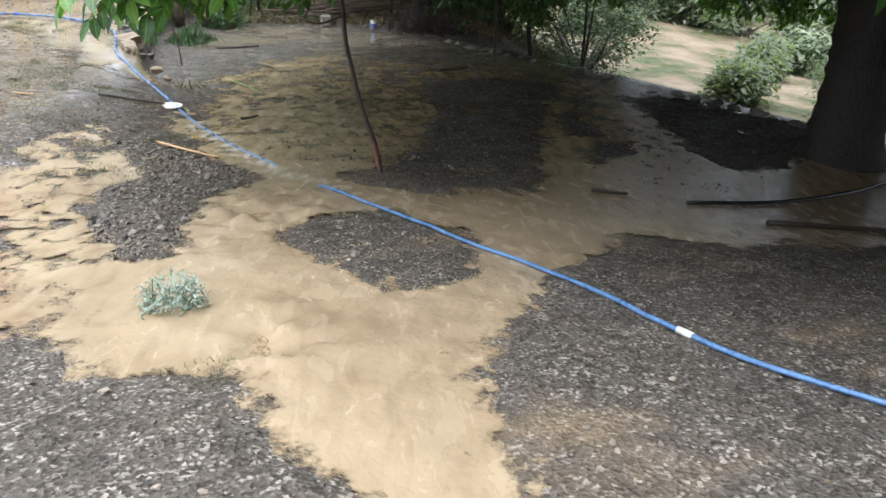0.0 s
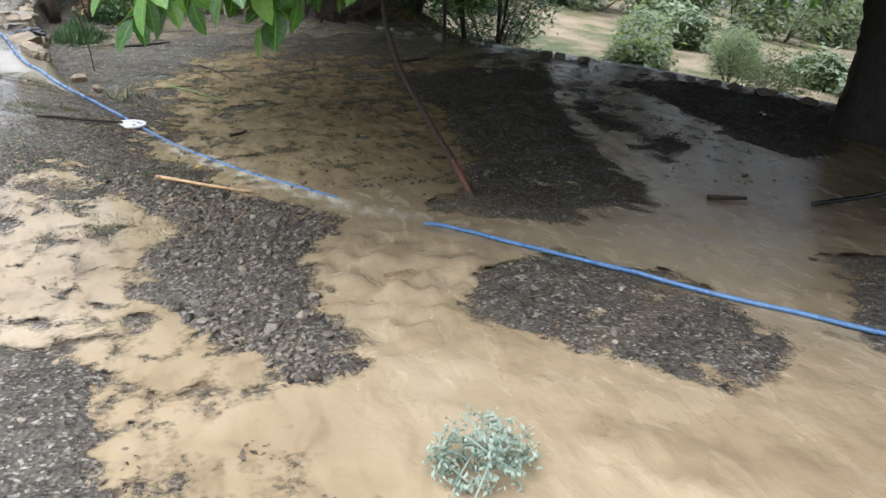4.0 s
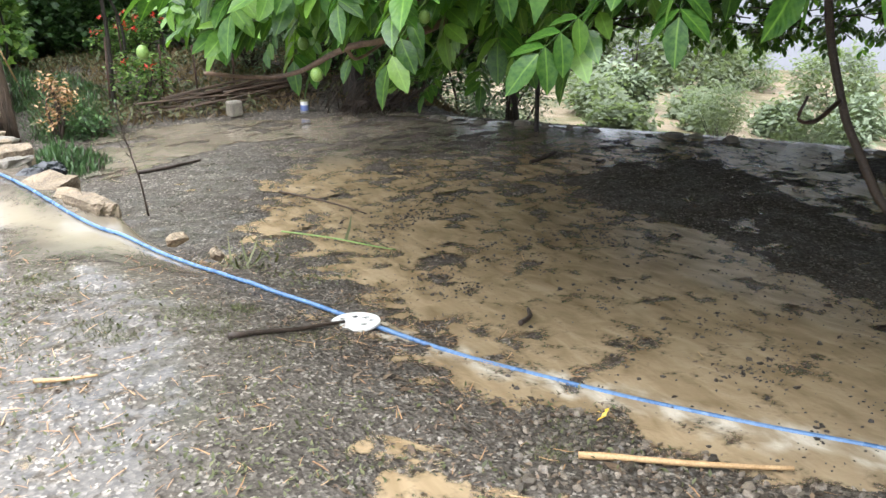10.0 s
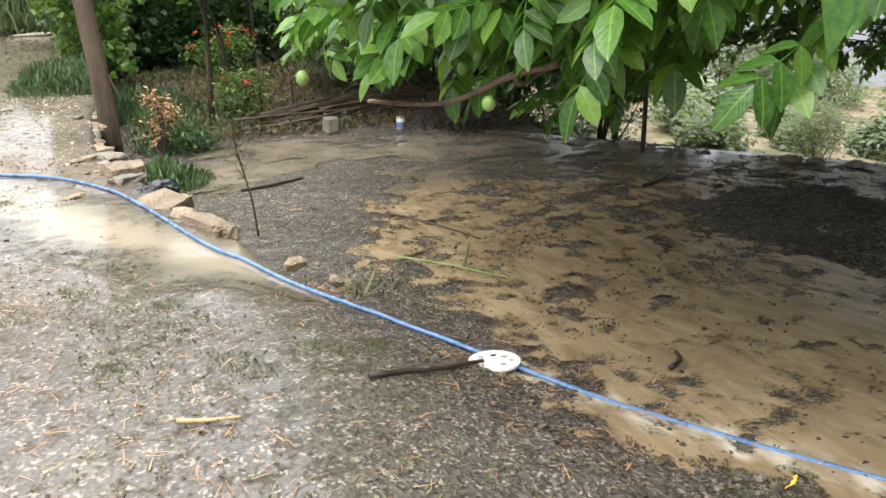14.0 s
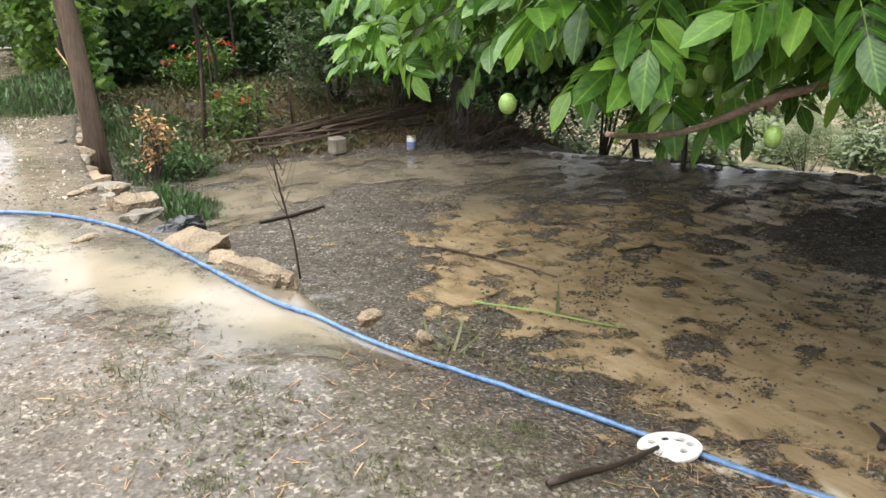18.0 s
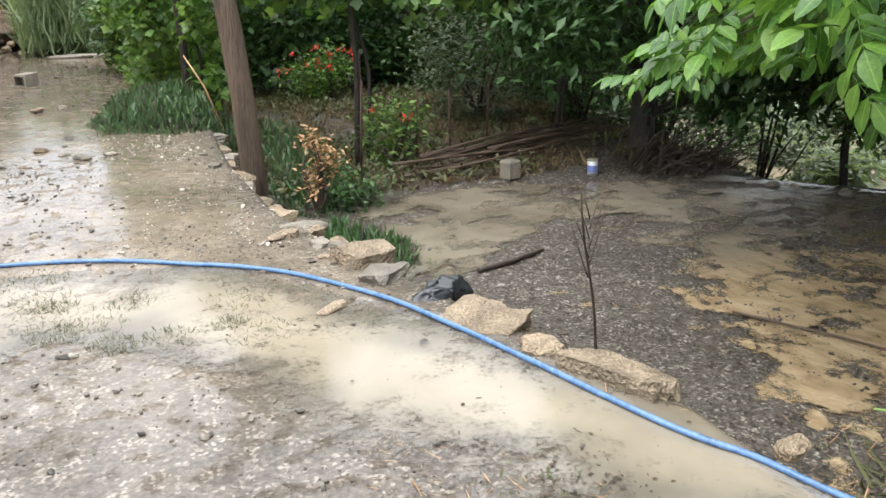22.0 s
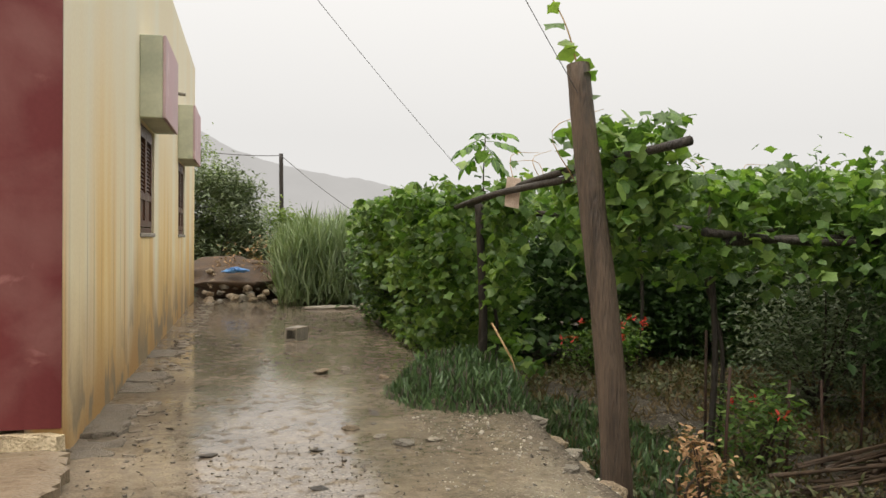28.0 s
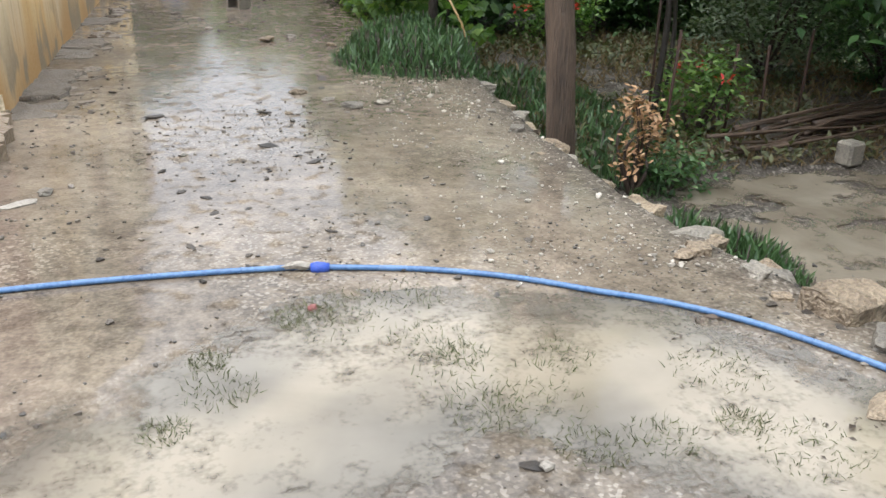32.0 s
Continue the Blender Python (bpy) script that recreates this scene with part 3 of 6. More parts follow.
# ---- the lie of the land ----
WALL_Y = (9.0, 10.6, 11.6, 12.4, 13.4, 14.4, 16.0, 17.4, 18.2, 20, 30)
WALL_X = (-2.25, -2.58, -2.93, -3.1, -3.3, -3.46, -3.43, -3.3, -3.2, -3.1, -3.0)
EDGE_X = (1.1, 1.3, 2.3, 3.2, 4.1, 4.8, 5.8, 7.1, 10, 30)
EDGE_Y = (18.5, 15.3, 13.6, 12.3, 11.0, 9.9, 8.9, 7.7, 5.5, -8)


def step(a, b, v):
    t = np.clip((v - a) / (b - a), 0, 1)
    return t * t * (3 - 2 * t)


def beyond(x, y):
    """How far a place lies past the terrace's edge."""
    ye, xe = np.interp(x, EDGE_X, EDGE_Y), np.interp(-y, -np.array(EDGE_Y), EDGE_X)
    return np.where(x < 1.1, x - 1.1, np.minimum((y - ye) * 0.75, (x - xe) * 0.8))


def land(x, y):
    """Height of the ground, without its small bumps."""
    x, y = np.asarray(x, float), np.asarray(y, float)
    b = -1.06 * (1 - np.exp(-(np.maximum(y, 0) / 6.7) ** 1.5)) - 0.04 * np.clip(y, -40, 0)
    b = b - 0.095 * np.clip(x, 0, 7) * np.exp(-((y - 6.2) / 3.2) ** 2)
    high = np.maximum(b, -0.57 + 0.006 * np.clip(y - 14, 0, 16))
    d = x - np.interp(y, WALL_Y, WALL_X)
    w = 0.9 - 0.8 * step(9.6, 11.2, y)
    t = np.clip((d + w) / (2 * w), 0, 1)
    k = t * t * (3 - 2 * t)
    z = high * (1 - k) + b * k
    z = z + 0.12 * step(15.7, 17.2, y) * step(-3.2, -2.6, x) + 0.15 * step(17, 20, y) * step(-3.4, -2.6, x)
    z = z - 0.05 * np.exp(-((y - 10.65) / 0.45) ** 2 - ((x + 2.85) / 0.4) ** 2)
    e = beyond(x, y)
    return z - 2.6 * step(0, 5, e) - 4.5 * step(4, 34, e)


def inside(x, y, ring):
    """Signed distance to a closed ring of places, positive inside."""
    P = np.array(ring, float).reshape(-1, 2)
    best, odd = np.full(x.shape, 1e9), np.zeros(x.shape, bool)
    for (ax, ay), (bx, by) in zip(P, np.roll(P, -1, 0)):
        dx, dy = bx - ax, by - ay
        t = np.clip(((x - ax) * dx + (y - ay) * dy) / (dx * dx + dy * dy), 0, 1)
        best = np.minimum(best, np.hypot(x - ax - t * dx, y - ay - t * dy))
        odd ^= ((ay > y) != (by > y)) & (x < dx * (y - ay) / (dy if dy else 1e-9) + ax)
    return np.where(odd, best, -best)


FLOODED = (0.3, -1, 0.1, 1.0, 0.08, 1.98, -0.1, 2.16, -0.24, 2.29, -0.34, 2.56, -0.47, 2.81, -0.61, 2.88, -0.8, 2.87, -0.96, 2.84, -1.08, 2.96, -1.3, 3.2, -1.6, 3.3, -1.8, 3.7, -1.9, 4.31, -1.98, 4.64, -2.4, 5.03,
           -2.56, 5.4, -2.67, 6.16, -2.83, 6.43, -2.6, 6.55, -2.72, 6.9, -2.66, 7.4, -2.4, 7.6, -2.3, 7.35, -2.1, 7.25, -1.65, 7.9, -1.79, 8.6, -1.79, 9.18, -1.54, 9.59, -1.38, 10.15, -1.5, 10.7, -1.72, 11.06,
           -1.51, 11.75, -1.1, 12.5, -0.6, 13.26, -0.2, 14.0, 0.2, 14.8, 1.0, 16.0, 20, 16, 20, -1)
BACKWATER = (-2.75, 14.2, -2.5, 13.6, -2.14, 14.07, -1.54, 14.51, -0.92, 14.82, -0.92, 14.06, -0.5, 13.5, 0.1, 14.6, 0.4, 15.6, -1, 16.1, -2.3, 16.1, -2.7, 15.4)
ISLANDS = (
    (-1.92, 6.7, -2.1, 7.3, -1.9, 7.7, -1.65, 7.9, -1.45, 7.58, -1.33, 7.13, -1.1, 6.85, -0.92, 6.6, -0.72, 6.31, -0.75, 6.03, -0.97, 5.8, -1.1, 5.4, -1.04, 5.14, -1.06, 4.92, -1.04, 4.4, -1.3, 4.3, -1.45, 4.6, -1.6, 4.9, -1.75, 5.1, -1.9, 5.4, -1.93, 5.9, -1.8, 6.2),
    (-0.5, 4.95, -0.3, 5.15, -0.02, 5.36, 0.3, 5.34, 0.76, 5.0, 0.75, 4.62, 0.56, 4.12, 0.3, 3.87, 0.0, 3.8, -0.15, 4.06, -0.34, 4.35, -0.48, 4.62),
    (0.54, -1, 0.55, 1.96, 0.5, 2.15, 0.44, 2.4, 0.38, 2.65, 0.45, 2.9, 0.6, 3.22, 0.76, 3.62, 0.93, 3.91, 1.15, 4.33, 1.45, 4.65, 1.84, 5.18, 2.5, 5.15, 3.8, 5.4, 5.1, 5.77, 9.0, 6.2, 9.0, -1),
    (-0.2, 6.22, -0.2, 6.55, 0.12, 6.65, 0.33, 7.2, 0.6, 8.4, 0.8, 9.4, 0.7, 10.3, 0.82, 11.3, 1.85, 11.55, 2.7, 11.2, 2.5, 10.2, 2.2, 9.5, 1.85, 8.4, 1.75, 7.5, 1.54, 6.72, 1.4, 6.32, 0.85, 6.2, 0.5, 5.98, 0.15, 6.0),
    (3.28, 10.32, 3.75, 10.7, 4.26, 10.42, 4.64, 9.75, 4.94, 9.87, 5.32, 9.2, 4.39, 7.85, 3.64, 7.51, 3.4, 8.21, 3.36, 9.21),
    (2.19, 9.13, 2.5, 9.26, 2.6, 8.72, 2.41, 8.41, 2.2, 8.65),
    (2.31, 8.31, 2.65, 8.38, 2.81, 8.06, 2.56, 7.67, 2.31, 7.89),
    (4.92, 6.35, 5.43, 6.1, 6.9, 6.5, 8.5, 7.3, 6.9, 7.4, 5.5, 7.1),
)
SHEET = (-2.9, 7.7, -2.0, 7.7, -1.85, 6.0, -1.2, 4.2, -1.1, 3.5, -1.2, 3.0, -1.7, 3.0, -2.9, 5.0)


def wetness(x, y):
    """Above nought where muddy water covers the ground, below where soil stands out."""
    x, y = x + 0.26 * fbm(x * 1.7, y * 1.7, 91, 4), y + 0.26 * fbm(x * 1.7 + 40, y * 1.7, 92, 4)
    amount = 1.0 - 0.76 * step(6.6, 7.6, y) * step(4.6, 2.4, x) - 0.12 * step(0.1, 1.0, x + 0.12 * (y - 9)) * step(7.2, 9.0, y) - 0.17 * step(9.8, 11.6, y)
    amount = amount - 0.88 * step(-0.15, 0.25, inside(x, y, SHEET))
    w = np.clip(inside(x, y, FLOODED) / (0.22 + 0.6 * step(7.2, 8.6, y)), -0.8, 1)
    w = np.where(w > 0, w * amount, w)
    w = np.maximum(w, np.clip(inside(x, y, BACKWATER) / 0.3, -0.8, 0.1))
    for ring in ISLANDS:
        d = inside(x, y, ring)
        w = np.where(d > -0.25, np.minimum(w, np.clip(-d / 0.22, -0.75, 1)), w)
    thin = np.maximum(step(6.6, 7.8, y), 0.6 * step(-0.1, 0.2, inside(x, y, SHEET)))
    w = w + (0.45 + 0.2 * step(11.0, 12.4, y)) * thin * fbm(x * 2.1, y * 2.9, 6, 4) * 1.4 + (0.3 + 1.0 * thin) * fbm(x * 5.0, y * 7.0, 7, 4)
    lane = step(0.2, -0.4, x - np.interp(y, WALL_Y, WALL_X)) * step(8.4, 10.5, y)
    pool = -1.0 + 0.07 * step(15.2, 14.0, y) + 0.9 * fbm(x * 0.7 + 3, y * 0.45, 5, 3)
    w = w * (1 - lane) + lane * pool
    d = 0.33 - from_line(x, y, MILKY)
    return np.where(d > -0.2, np.maximum(w, np.clip(d / 0.5, -1, 0.3) + 0.5 * fbm(x * 2.6, y * 2.6, 93, 4)), w)


def from_line(x, y, line):
    """Distance to a line of places."""
    P, best = np.array(line, float).reshape(-1, 2), np.full(np.shape(x), 1e9)
    for (ax, ay), (bx, by) in zip(P, P[1:]):
        dx, dy = bx - ax, by - ay
        t = np.clip(((x - ax) * dx + (y - ay) * dy) / (dx * dx + dy * dy), 0, 1)
        best = np.minimum(best, np.hypot(x - ax - t * dx, y - ay - t * dy))
    return best


MILKY = (-7.0, 12.0, -6.2, 12.5, -5.6, 12.95, -5.3, 13.2, -4.95, 13.2, -4.55, 13.05, -4.2, 12.6, -3.85, 11.9, -3.45, 11.3, -3.12, 10.75, -2.75, 10.4)
OVER_HOSE = (-2.05, 9.1, -1.74, 8.5, -1.5, 8.06, -1.3, 7.66, -1.07, 7.24, -0.75, 6.7, -0.4, 6.15)
PUDDLE = (-3.08, 9.4, -2.86, 9.5, -2.86, 8.8, -3.03, 8.26, -3.19, 7.96, -3.27, 7.7, -3.39, 7.33, -4.2, 7.2, -4.4, 9.6, -3.5, 9.7)


def axis(lo, hi, fine, far, grow=1.22):
    mid = list(np.arange(lo, hi + 1e-6, fine))
    out, s = [], fine * 3
    a, b = lo, hi
    left, right = [], []
    while b < far:
        b += s
        a -= s
        right.append(b)
        left.append(a)
        s *= grow
    return np.array(left[::-1] + mid + right)


GX, GY = axis(-7.6, 7.4, 0.042, 1500), axis(1.2, 19.5, 0.042, 1500)
X, Y = np.meshgrid(GX, GY)
near = step(60, 20, np.hypot(X, Y - 10))
WET = wetness(X, Y)
lane_mask = step(0.1, -0.5, X - np.interp(Y, WALL_Y, WALL_X)) * step(8.0, 10.5, Y)
garden = step(15.9, 16.6, Y) * step(-3.2, -2.9, X)
WET = np.where(garden > 0.3, -1, WET)
rough_soil = fbm(X * 2.2, Y * 2.2, 1, 4) * 0.05 + fbm(X * 9, Y * 9, 2, 3) * 0.055
Z0 = land(X, Y)
Z0 = Z0 + 0.022 * lane_mask
Z = Z0 + near * (rough_soil * (1 - 0.95 * lane_mask) * 0.6 - (0.03 - 0.012 * lane_mask) * np.tanh(WET * 1.6) - 0.012)
dist = np.hypot(X, Y)
Z = Z + step(60, 400, dist) * fbm(X * 0.01, Y * 0.01, 9, 3) * 10


def sheet(name, X, Y, Z, keep=None):
    ny, nx = X.shape
    V = np.stack([X, Y, Z], -1).reshape(-1, 3)
    i, j = np.meshgrid(np.arange(ny - 1), np.arange(nx - 1), indexing="ij")
    a = (i * nx + j).ravel()
    q = np.stack([a, a + 1, a + nx + 1, a + nx], -1)
    if keep is not None:
        q = q[keep[:-1, :-1].ravel() | keep[1:, 1:].ravel()]
    T = np.concatenate([q[:, [0, 1, 2]], q[:, [0, 2, 3]]])
    used, inv = np.unique(T, return_inverse=True)
    return V[used], inv.reshape(T.shape), used


def field(me, name, values):
    at = me.attributes.new(name, "FLOAT", "POINT")
    at.data.foreach_set("value", np.asarray(values, np.float32))


V, T, used = sheet("ground", X, Y, Z)
ground = solid("ground", (V, T), SOIL, "dark wet gravelly soil and muddy lane after heavy rain", "ground", kind="structure")
field(ground.data, "lane", np.maximum(lane_mask * (0.3 + 0.7 * step(11.0, 14.0, Y)), step(2.2, 3.2, -X - 0.15 * (Y - 4)) * 0.16 * step(11, 8, Y)).ravel()[used])
silt = np.clip(WET * 3 - 0.25 + fbm(X * 3, Y * 3, 8, 3) * 1.2, 0, 1) * (1 - garden) * near * (1 - lane_mask * 0.7) + garden * np.clip(0.3 * fbm(X * 2, Y * 2, 25, 3), 0, 1)
silt = np.maximum(silt, 0.6 * np.clip(3.5 * (fbm(X * 1.4, Y * 2.4, 35, 4) - 0.07), 0, 1) * near * step(7.5, 6.0, Y) * step(-1.0, 0.0, X))
puddle = np.clip(0.95 + 2.4 * fbm(X * 0.9 + 9, Y * 0.5, 26, 4) + 1.2 * fbm(X * 4.0, Y * 3.0, 28, 3) + 1.0 * step(14.0, 15.5, Y) * step(1.5, 0.7, np.abs(X + 5.1 - 0.5 * fbm(X * 0, Y * 0.5, 27, 2))), 0, 1)
trodden = np.clip(0.15 + 2.0 * fbm(X * 1.6, Y * 1.2, 29, 4), 0, 0.5) * step(-1.9, -2.6, X) + step(-0.12, 0.2, inside(X, Y, PUDDLE) + 0.35 * fbm(X * 2.6, Y * 2.6, 30, 4))
seep = np.clip(0.2 + 2.2 * fbm(X * 1.3, Y * 1.8, 34, 4), 0, 0.75) * step(9.0, 10.2, Y) * step(15.8, 15.2, Y) * step(0.6, -0.4, X) * (1 - lane_mask)
field(ground.data, "film", np.maximum(np.maximum(lane_mask * puddle, seep), np.clip(trodden, 0, 1) * step(11, 8, Y)).ravel()[used])
field(ground.data, "silt", silt.ravel()[used])
field(ground.data, "field", step(0.8, 3.5, beyond(X, Y)).ravel()[used])

flow = np.clip(WET * 1.6, 0, 1) * step(7.5, 5.0, Y) * step(-2, -0.9, X)
rapid = np.exp(-((X + 0.75) / 0.5) ** 2 - ((Y - 5.3) / 0.9) ** 2) + 0.8 * np.exp(-((X + 0.35) / 0.25) ** 2 - ((Y - 3.1) / 0.5) ** 2)
wave = np.sin(11 * X + 14 * Y + 6 * fbm(X * 2, Y * 2, 21, 2)) * 0.002 + fbm(X * 7, Y * 5, 22, 3) * 0.022 + rapid * (fbm(X * 6.5, Y * 6.5, 23, 3) * 0.2)
ZW = Z0 + 0.003 + flow * wave
keep = (WET > -0.7) & (Y < 30) & (Y > -1.5) & (np.abs(X) < 12) & (beyond(X, Y) < 0.15) & (X > -7.05)
V, T, used = sheet("water", X, Y, ZW, keep)
water = solid("flood_water", (V, T), WATER, "shallow tan muddy flood water running over the ground", "water", kind="structure")
field(water.data, "depth", (Z0 - 0.004 - Z).ravel()[used])
field(water.data, "grey", np.clip(lane_mask * 0.85 + 0.4 * step(-2.5, -2.75, X) + 0.8 * step(12.4, 13.6, Y + 0.2 * X), 0, 1).ravel()[used])


milk = step(0.4, 0.04, from_line(X, Y, MILKY) + 0.6 * fbm(X * 2, Y * 2, 24, 4)) * 0.9
froth = step(0.13, 0.02, from_line(X, Y, OVER_HOSE) + 0.3 * fbm(X * 7, Y * 7, 33, 3)) * 0.75
field(water.data, "milk", milk.ravel()[used])
field(water.data, "calm", (0.85 * step(-0.1, 0.2, inside(X, Y, SHEET))).ravel()[used])
field(water.data, "foam", froth.ravel()[used])
field(water.data, "brown", (step(6.4, 7.6, Y) * step(13.8, 12.6, Y)).ravel()[used])


def read_grid(grid, x, y):
    x, y = np.asarray(x, float), np.asarray(y, float)
    i = np.clip(np.searchsorted(GX, x) - 1, 0, len(GX) - 2)
    j = np.clip(np.searchsorted(GY, y) - 1, 0, len(GY) - 2)
    u, v = (x - GX[i]) / (GX[i + 1] - GX[i]), (y - GY[j]) / (GY[j + 1] - GY[j])
    return (grid[j, i] * (1 - u) + grid[j, i + 1] * u) * (1 - v) + (grid[j + 1, i] * (1 - u) + grid[j + 1, i + 1] * u) * v


def at_ground(x, y):
    """The height of the soil."""
    return read_grid(Z, x, y)


def at_top(x, y):
    """The top of what lies there: soil or water."""
    return np.maximum(at_ground(x, y), np.where(read_grid(WET, x, y) > -0.5, read_grid(ZW, x, y), -99))

# ---- leaves ----
def leaflet(width=0.45, fold=0.12, droop=0.18):
    s = np.array([0.22, 0.5, 0.8])
    h = width * 0.5 * np.array([0.78, 1.0, 0.62])
    V = [(0, 0, 0)]
    for a, b in zip(s, h):
        z = -droop * a * a
        V += [(a, b, z + fold * b * 2), (a, 0, z), (a, -b, z + fold * b * 2)]
    V.append((1, 0, -droop))
    T = [(0, 2, 1), (0, 3, 2), (7, 8, 10), (8, 9, 10)]
    for k in (1, 4):
        T += [(k, k + 1, k + 4), (k, k + 4, k + 3), (k + 1, k + 2, k + 5), (k + 1, k + 5, k + 4)]
    return np.array(V, float), np.array(T)


def frond():
    """A walnut's compound leaf: seven leaflets on a drooping stalk, 1 long in all."""
    g, L = Geo(), leaflet(0.52)
    pts = [(x, 0, -0.3 * x * x) for x in (0, 0.25, 0.5, 0.75)]
    g.add(tube(pts, [0.011, 0.006], 3, False))
    for x, s in ((0.3, 0.33), (0.5, 0.4), (0.68, 0.42)):
        for side in (1, -1):
            g.add(place(L, (x, 0, -0.3 * x * x), side * 58, 26, side * -14, s))
    g.add(place(L, (0.75, 0, -0.17), 0, 30, 0, 0.48))
    return g.get()


def frond_low():
    """The same leaf for the crown's upper parts, coarser."""
    g = Geo()
    for x, s in ((0.3, 0.33), (0.5, 0.4), (0.68, 0.42)):
        for side in (1, -1):
            g.add(place(oval(), (x, 0, -0.3 * x * x), side * 62, 38, side * -12, s * 1.1))
    return g.add(place(oval(), (0.75, 0, -0.17), 0, 42, 0, 0.48)).get()


def lobed():
    """A vine leaf: five lobes, slightly cupped."""
    a = np.radians([-150, -115, -80, -48, -20, 0, 20, 48, 80, 115, 150])
    r = np.array([0.42, 0.36, 0.55, 0.4, 0.5, 0.66, 0.5, 0.4, 0.55, 0.36, 0.42])
    V = [(0, 0, 0.0)] + [(0.2 + q * math.cos(w), q * math.sin(w), 0.12 * q * math.sin(3 * w) - 0.18 * q) for w, q in zip(a, r)]
    return np.array(V), np.array([(0, k, k + 1) for k in range(1, 11)])


def blade(width=0.05, bend=0.35):
    V = [(-width / 2, 0, 0), (width / 2, 0, 0), (-width * 0.4, bend * 0.25, 0.55), (width * 0.4, bend * 0.25, 0.55), (0, bend, 0.95)]
    return np.array(V, float), np.array([(0, 1, 3), (0, 3, 2), (2, 3, 4)])


def oval():
    V = [(0, 0, 0), (0.45, 0.22, 0.05), (0.5, 0, -0.03), (0.45, -0.22, 0.05), (1, 0, -0.12)]
    return np.array(V, float), np.array([(0, 2, 1), (0, 3, 2), (1, 2, 4), (2, 3, 4)])


FROND, FROND_LOW, LOBED, OVAL, LEAFLET = frond(), frond_low(), lobed(), oval(), leaflet()


RIB_LEAF = np.array([1, 0, 1, 0, 0, 1, 0, 0, 1, 0, 1.0])
FROND_RIB = np.concatenate([np.full(12, 0.5), np.tile(RIB_LEAF, 7)])
FROND_ALONG = np.concatenate([np.zeros(12), np.tile(LEAFLET[0][:, 0], 7)])


def fronds(name, P, R, size, parent):
    """Walnut leaves as one part, with their ribs marked."""
    ob = part(name, scatter(FROND, P, R, size), WALNUT, parent)
    field(ob.data, "rib", np.tile(FROND_RIB, len(P)))
    field(ob.data, "along", np.tile(FROND_ALONG, len(P)))
    return ob


def strew(VT, P, size, lift=(-0.9, 0.4), seed=0):
    """Leaves at the places P, turned at random: lift is the range of their slope."""
    r = np.random.default_rng(seed)
    n = len(P)
    R = turns(r.uniform(0, 2 * math.pi, n), -r.uniform(*lift, n), r.uniform(-0.7, 0.7, n))
    return scatter(VT, P, R, r.uniform(0.7, 1.25, n) * size)


def clumps(r, centre, radii, n, count, spread):
    """Places in clumps over an egg-shaped body."""
    d = r.normal(size=(count, 3))
    d /= np.linalg.norm(d, axis=1)[:, None]
    c = np.array(centre) + d * np.array(radii) * r.uniform(0.45, 1.0, (count, 1)) ** 0.5
    k = r.integers(0, count, n)
    return c[k] + r.normal(size=(n, 3)) * spread, c


def shrub(name, label, category, at, radii, n, leaf, size, mat, seed, count=40, spread=0.16, stems=7, lift=(-0.7, 0.7), bark=TWIG, group="", low=0.0, thick=0.0):
    """A bush: stems from its foot to clumps of leaves."""
    r = np.random.default_rng(seed)
    top = thing(name, label, category, at, group)
    P, c = clumps(r, (at[0], at[1], at[2] + radii[2] * 0.95 + low), radii, n, count, spread)
    P[:, 2] = np.maximum(P[:, 2], at[2] + 0.03)
    for q in c[r.permutation(count)[:stems]]:
        m = (np.array(at) + q) / 2 + r.normal(size=3) * 0.06
        m[2] += 0.05
        part("stem", tube(spline([np.array(at) + (0, 0, -0.04), m, q], 5), [thick or 0.016 + 0.012 * radii[2], 0.004], 5), bark, top)
    part("foliage", strew(leaf, P, size, lift, seed), mat, top)
    return top


def ellipse_tuft(x, y, r, n):
    a, q = rng.uniform(0, 2 * math.pi, n), r * np.sqrt(rng.uniform(0, 1, n))
    return x + q * np.cos(a), y + q * np.sin(a)


# ---- the house ----
HX, HY0, HY1, HZ = -7.1, 17.05, 31.2, -0.55
house = thing("house", "yellow and dark red rendered house with rain-streaked walls", "house", (-9.6, 24, HZ))


def wall_with_holes(x0, x1, y0, y1, z0, z1, holes, seams):
    """A wall along y, x0 to x1 thick, with openings (y0, y1, z0, z1); seams: further cuts along y."""
    ys = sorted({y0, y1, *[h[0] for h in holes], *[h[1] for h in holes], *seams})
    zs = sorted({z0, z1, *[h[2] for h in holes], *[h[3] for h in holes]})
    g = Geo()
    for a, b in zip(ys, ys[1:]):
        for c, d in zip(zs, zs[1:]):
            if not any(h[0] <= a and b <= h[1] and h[2] <= c and d <= h[3] for h in holes):
                g.add(box(x0, x1, a, b, c, d))
    return g


WINDOWS = ((21.3, 22.75, 1.1, 2.45), (26.7, 28.15, 1.1, 2.45))
part("side_wall", wall_with_holes(HX - 0.25, HX, HY0 + 0.004, HY1, HZ - 0.1, 5.0, WINDOWS, ()), YELLOW, house, "yellow render streaked with rust and rain")
part("end_wall", box(-14, HX - 0.004, HY0 - 0.02, HY0 + 0.23, HZ + 0.25, 5.3), RED, house, "dark red painted render, scuffed")


